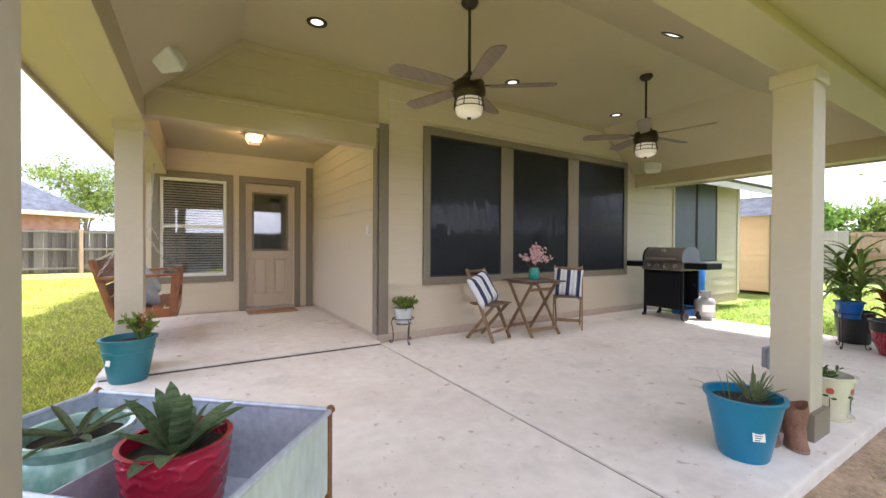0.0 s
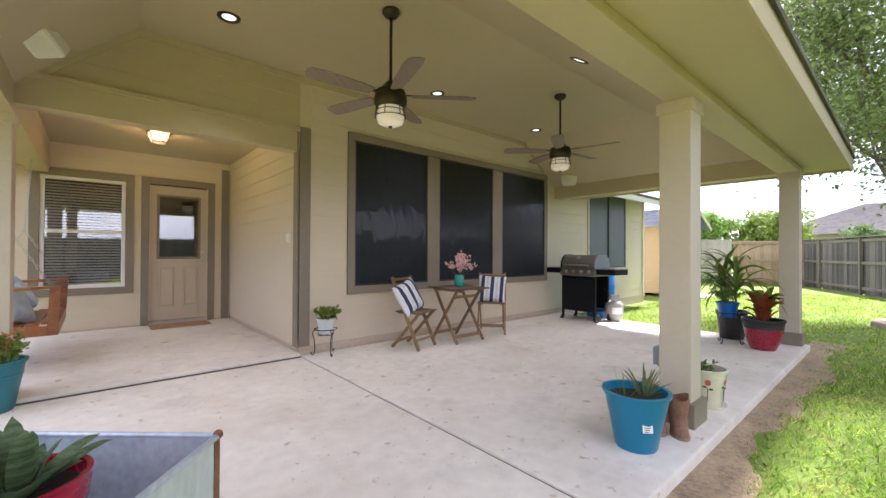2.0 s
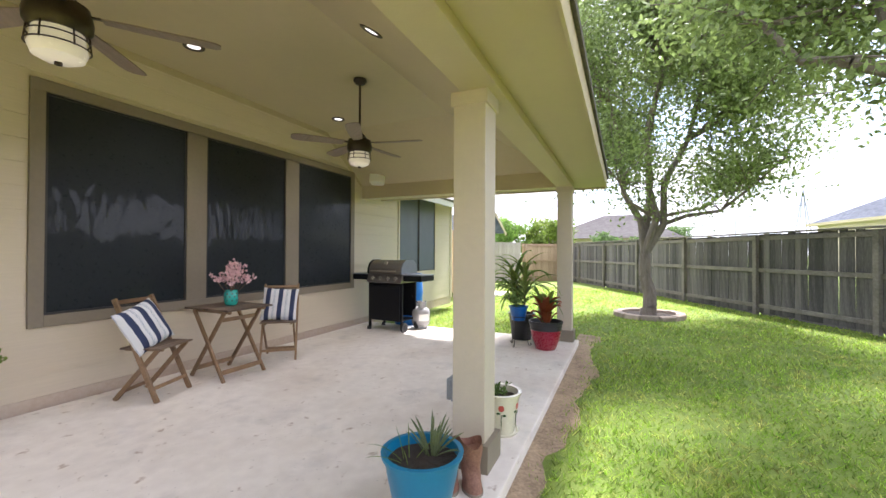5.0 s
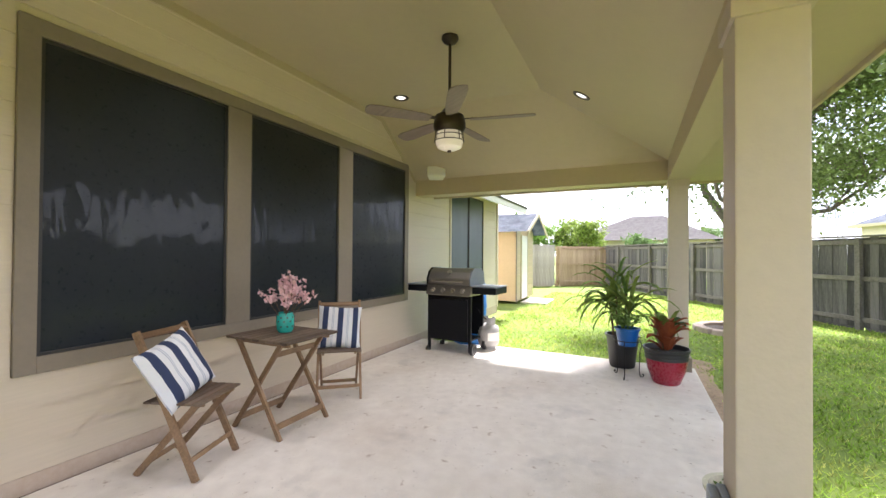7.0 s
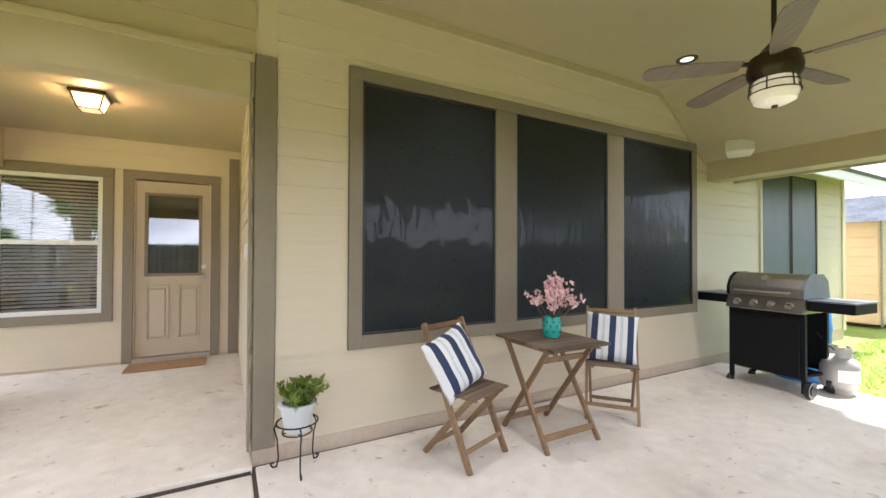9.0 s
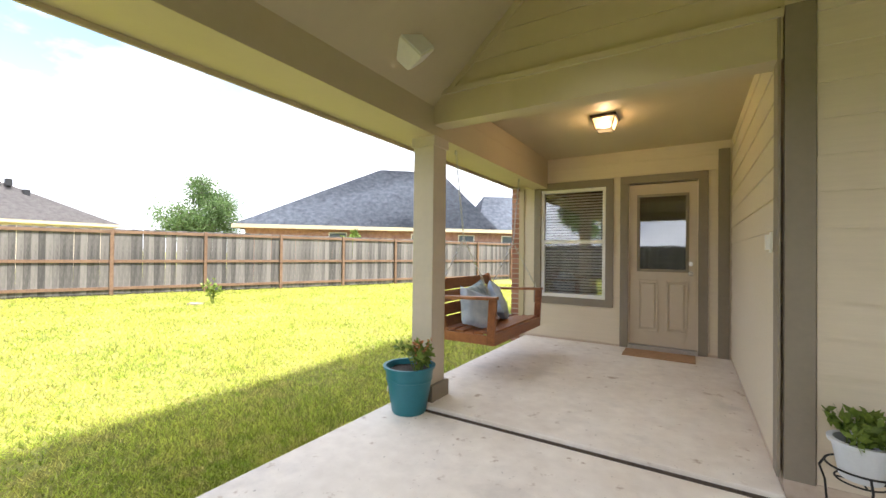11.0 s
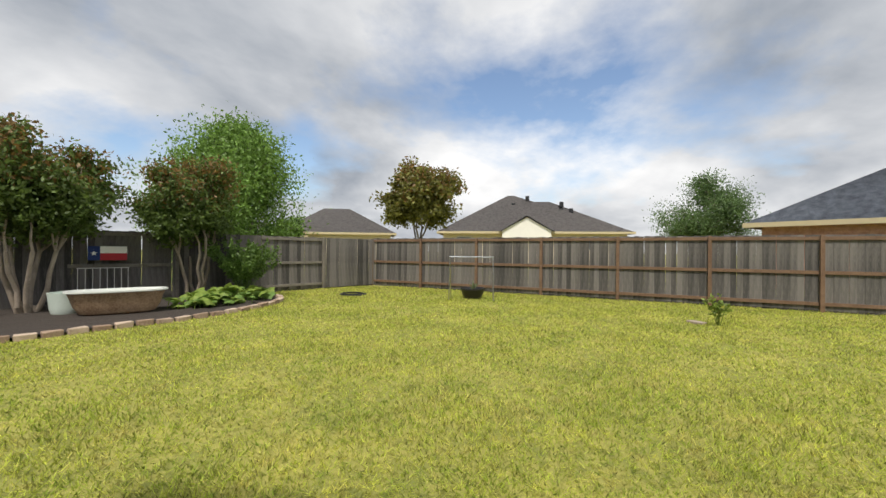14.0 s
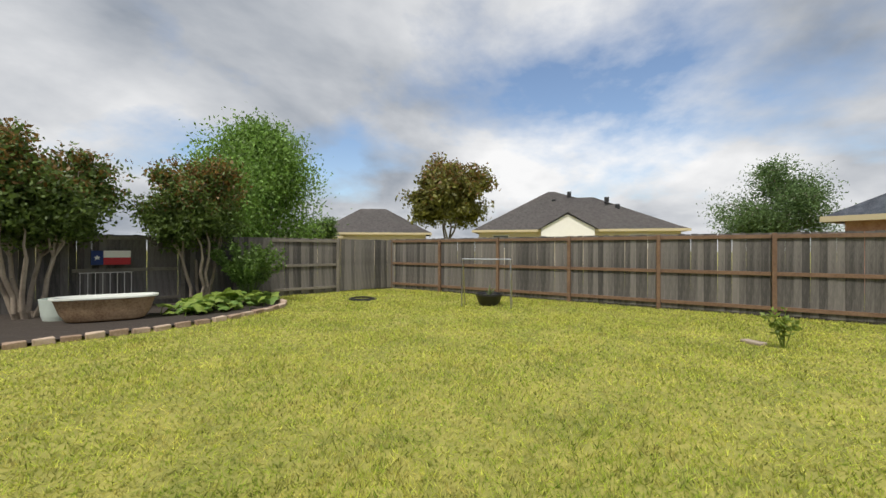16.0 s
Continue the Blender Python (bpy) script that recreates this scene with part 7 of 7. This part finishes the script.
_co = _n.new("ShaderNodeTexCoord")
for _sc, _lo, _hi, _col, _am in ((4.5, 0.50, 0.66, (0.50, 0.41, 0.15, 1), 0.6), (13.0, 0.52, 0.64, (0.17, 0.27, 0.025, 1), 0.7), (30.0, 0.55, 0.66, (0.62, 0.52, 0.24, 1), 0.7)):
    # clumps: straw-brown thin spots, dark green tufts, bleached tips
    _tn = _n.new("ShaderNodeTexNoise"); _tn.inputs["Scale"].default_value, _tn.inputs["Detail"].default_value, _tn.inputs["Roughness"].default_value = _sc, 4, 0.65
    _l.new(_co.outputs["Object"], _tn.inputs["Vector"])
    _mr = _n.new("ShaderNodeMapRange"); _mr.inputs["From Min"].default_value, _mr.inputs["From Max"].default_value, _mr.inputs["To Max"].default_value = _lo, _hi, _am
    _l.new(_tn.outputs[0], _mr.inputs[0])
    _mx = _n.new("ShaderNodeMix"); _mx.data_type = "RGBA"; _mx.inputs[7].default_value = _col
    _l.new(_mr.outputs[0], _mx.inputs[0]); _l.new(_src, _mx.inputs[6])
    _src = _mx.outputs[2]
_l.new(_src, _h.inputs["Color"]); _l.new(_h.outputs[0], _b.inputs["Base Color"])
_t = _n.new("ShaderNodeBsdfTranslucent"); _l.new(_h.outputs[0], _t.inputs[0])
_x = _n.new("ShaderNodeMixShader"); _x.inputs[0].default_value = 0.62
_l.new(_b.outputs[0], _x.inputs[1]); _l.new(_t.outputs[0], _x.inputs[2]); _l.new(_x.outputs[0], _n["Material Output"].inputs[0])


def lawn_blades(name, label, count, centre, reach, power, keep, seed):
    gen = np.random.RandomState(seed)
    r = reach * gen.rand(count) ** power
    a = gen.rand(count) * 2 * np.pi
    x, y = centre[0] + r * np.cos(a), centre[1] + r * np.sin(a)
    ok = keep(x, y)
    x, y, r = x[ok], y[ok], r[ok]
    k = len(x)
    patch = np.sin(x * 2.1 + 1.3 * np.sin(y * 1.7)) * np.sin(y * 2.3 + 0.9 * np.sin(x * 1.1))
    h = (0.022 + 0.034 * gen.rand(k)) * (1 + 0.3 * patch)
    w = (0.0028 + 0.0028 * gen.rand(k)) * (1 + 0.13 * r)
    t = gen.rand(k) * 2 * np.pi
    lean = gen.normal(size=(k, 2)) * 0.034
    base = np.stack([x, y, np.full(k, GROUND - 0.004)], 1)
    side = np.stack([np.cos(t) * w, np.sin(t) * w, np.zeros(k)], 1)
    tip = base + np.stack([lean[:, 0], lean[:, 1], h], 1)
    v = np.stack([base - side, base + side, tip], 1).reshape(-1, 3)
    me = bpy.data.meshes.new(name)
    me.vertices.add(3 * k); me.vertices.foreach_set("co", v.ravel())
    me.loops.add(3 * k); me.loops.foreach_set("vertex_index", np.arange(3 * k))
    me.polygons.add(k); me.polygons.foreach_set("loop_start", np.arange(k) * 3)
    me.update(calc_edges=True)
    me.materials.append(GRASSBLADE)
    return tagged(new(name, me), label, "grass", kind="stuff")


def bed_free(x, y):
    inside = np.zeros(len(x), bool)
    px = poly
    j = len(px) - 1
    for i in range(len(px)):
        xi, yi, xj, yj = *px[i], *px[j]
        cond = ((yi > y) != (yj > y)) & (x < (xj - xi) * (y - yi) / (yj - yi + 1e-9) + xi)
        inside ^= cond
        j = i
    return ~inside


lawn_blades("grass", "yellow-green lawn grass blades", 850000, (-2.6, -1.2), 16.0, 0.85, lambda x, y: (x < -2.54) & bed_free(x, y), 1)
lawn_blades("grass", "bright green lawn grass blades", 480000, (0.5, -4.6), 15.0, 0.85, lambda x, y: ((y < -3.71) & (x > -2.4) & (np.abs(np.sin(x * 91.7 + y * 57.3) * 4375.8) % 1 > np.exp((y + 3.71) / 0.26))) | ((x > 5.22) & (y < -0.3) & (y > -3.9)), 2)

# ---- fences: pickets, rails and posts ----
def fence(p, q, label, rail_side=1, h=1.83, picket_m=FENCE, rail_m=RAIL, bays=2.35, cap=False, hide=()):
    """Rails and posts stand on the side that rail_side names; alternate bays in 'hide' show pickets in front of the rails."""
    p, q = Vector((*p, 0)), Vector((*q, 0))
    d = q - p
    L = d.length
    f = thing("fence", label, "fence", (p.x, p.y, GROUND), math.degrees(math.atan2(d.y, d.x)))
    meshes = []
    for k in range(4):
        bm = bmesh.new()
        w = 0.1415
        vs = bm_box(bm, -0.001, w, -0.004, 0.004, 0.05, h - 0.006 * k)
        for v in vs:
            if v.co.z > 1:
                v.co.z += 0.004 * (k - 1)
        meshes.append(mesh_of("picket", bm, picket_m))
    rg = random.Random(int(L * 100))
    x = 0.0
    while x < L - 0.1:
        bay = int(x / bays)
        y = (rail_side * 0.062 if bay in hide else 0.0) + (0.0045 if round(x / 0.1405) % 2 else -0.0045)
        piece("picket", rg.choice(meshes), f, pose(x, y, rg.uniform(-0.012, 0.008), 0, rg.uniform(-0.4, 0.4), 0))
        x += 0.1405
    n = int(L / bays)
    for i in range(n + 1):
        x0 = i * bays
        x1 = min(L, x0 + bays)
        if i not in hide:
            bm = bmesh.new(); bm_box(bm, x0 - 0.045, x0 + 0.045, *sorted((rail_side * 0.01, rail_side * 0.10)), -0.05, h - 0.02, 0.006); part("post", bm, rail_m, f)
            if x1 - x0 < 0.15:
                continue
            for z in (0.16, 0.95, h - 0.14):
                bm = bmesh.new(); bm_box(bm, x0 + 0.046, x1 - 0.046, *sorted((rail_side * 0.010, rail_side * 0.048)), z, z + 0.088, 0.004); part("rail", bm, rail_m, f)
        if cap and x1 - x0 > 0.15:
            bm = bmesh.new(); bm_box(bm, x0, x1, *sorted((-rail_side * 0.02, rail_side * 0.10)), h, h + 0.035, 0.004); part("cap_board", bm, rail_m, f)
        if x1 - x0 > 0.15:
            bm = bmesh.new(); bm_box(bm, x0 + 0.05, x1 - 0.05, -0.02 * rail_side - 0.008, -0.02 * rail_side + 0.008, -0.05, 0.14, 0.003); part("rot_board", bm, picket_m, f)
    return f


OLDRAIL = mat("grey_rail", (0.16, 0.14, 0.115), 0.85, 0.3, 3, bump=0.3, tint=(0.25, 0.225, 0.19))
PALEWOOD = mat("pale_fence_wood", (0.34, 0.30, 0.27), 0.85, 0.2, 3, bump=0.3, tint=(0.50, 0.45, 0.40), per_object=0.2, grain=(6, 6, 0.6))
NEWWOOD = mat("newer_cedar", (0.36, 0.24, 0.15), 0.8, 0.2, 3, bump=0.3, tint=(0.48, 0.35, 0.24), per_object=0.25, grain=(6, 6, 0.6))
fence((-18.25, -6.6), (-8.4, 17.9), "weathered grey picket fence with brown rails", -1, 1.95)
fence((-18.25, -6.6), (-4.2, -16.9), "weathered dark grey picket fence with hidden bays", 1, 1.92, FENCE, OLDRAIL, hide=(0, 2, 4))
fence((-4.2, -15.0), (19.6, -1.8), "weathered grey picket fence with top cap", 1, 1.80, FENCE, OLDRAIL, cap=True)
fence((19.6, -1.8), (17.9, 0.2), "newer tan picket fence panel", 1, 1.80, NEWWOOD, NEWWOOD)
fence((17.9, 0.2), (14.6, 4.1), "pale grey picket fence behind the shed", 1, 1.85, PALEWOOD, OLDRAIL, hide=(0, 1, 2))
side_fence = fence((-8.4, 17.9), (-2.7, 18.6), "grey picket side fence with a gate", -1, 1.83, FENCE, OLDRAIL)
bm = bmesh.new(); bm_bar(bm, (2.45, -0.058, 0.22), (4.6, -0.058, 1.62), 0.03, 0.09, (0, 0, 1), 0.003)
part("gate_brace", bm, OLDRAIL, side_fence, "diagonal timber gate brace")
for gx in (2.42, 4.66):
    bm = bmesh.new(); bm_box(bm, gx - 0.06, gx + 0.06, -0.13, -0.05, -0.05, 1.86, 0.006); part("gate_post", bm, NEWWOOD, side_fence, "newer tan gate post")
fence((-4.2, -16.9), (-4.2, -15.0), "weathered grey picket fence return", 1, 1.80, FENCE, OLDRAIL)
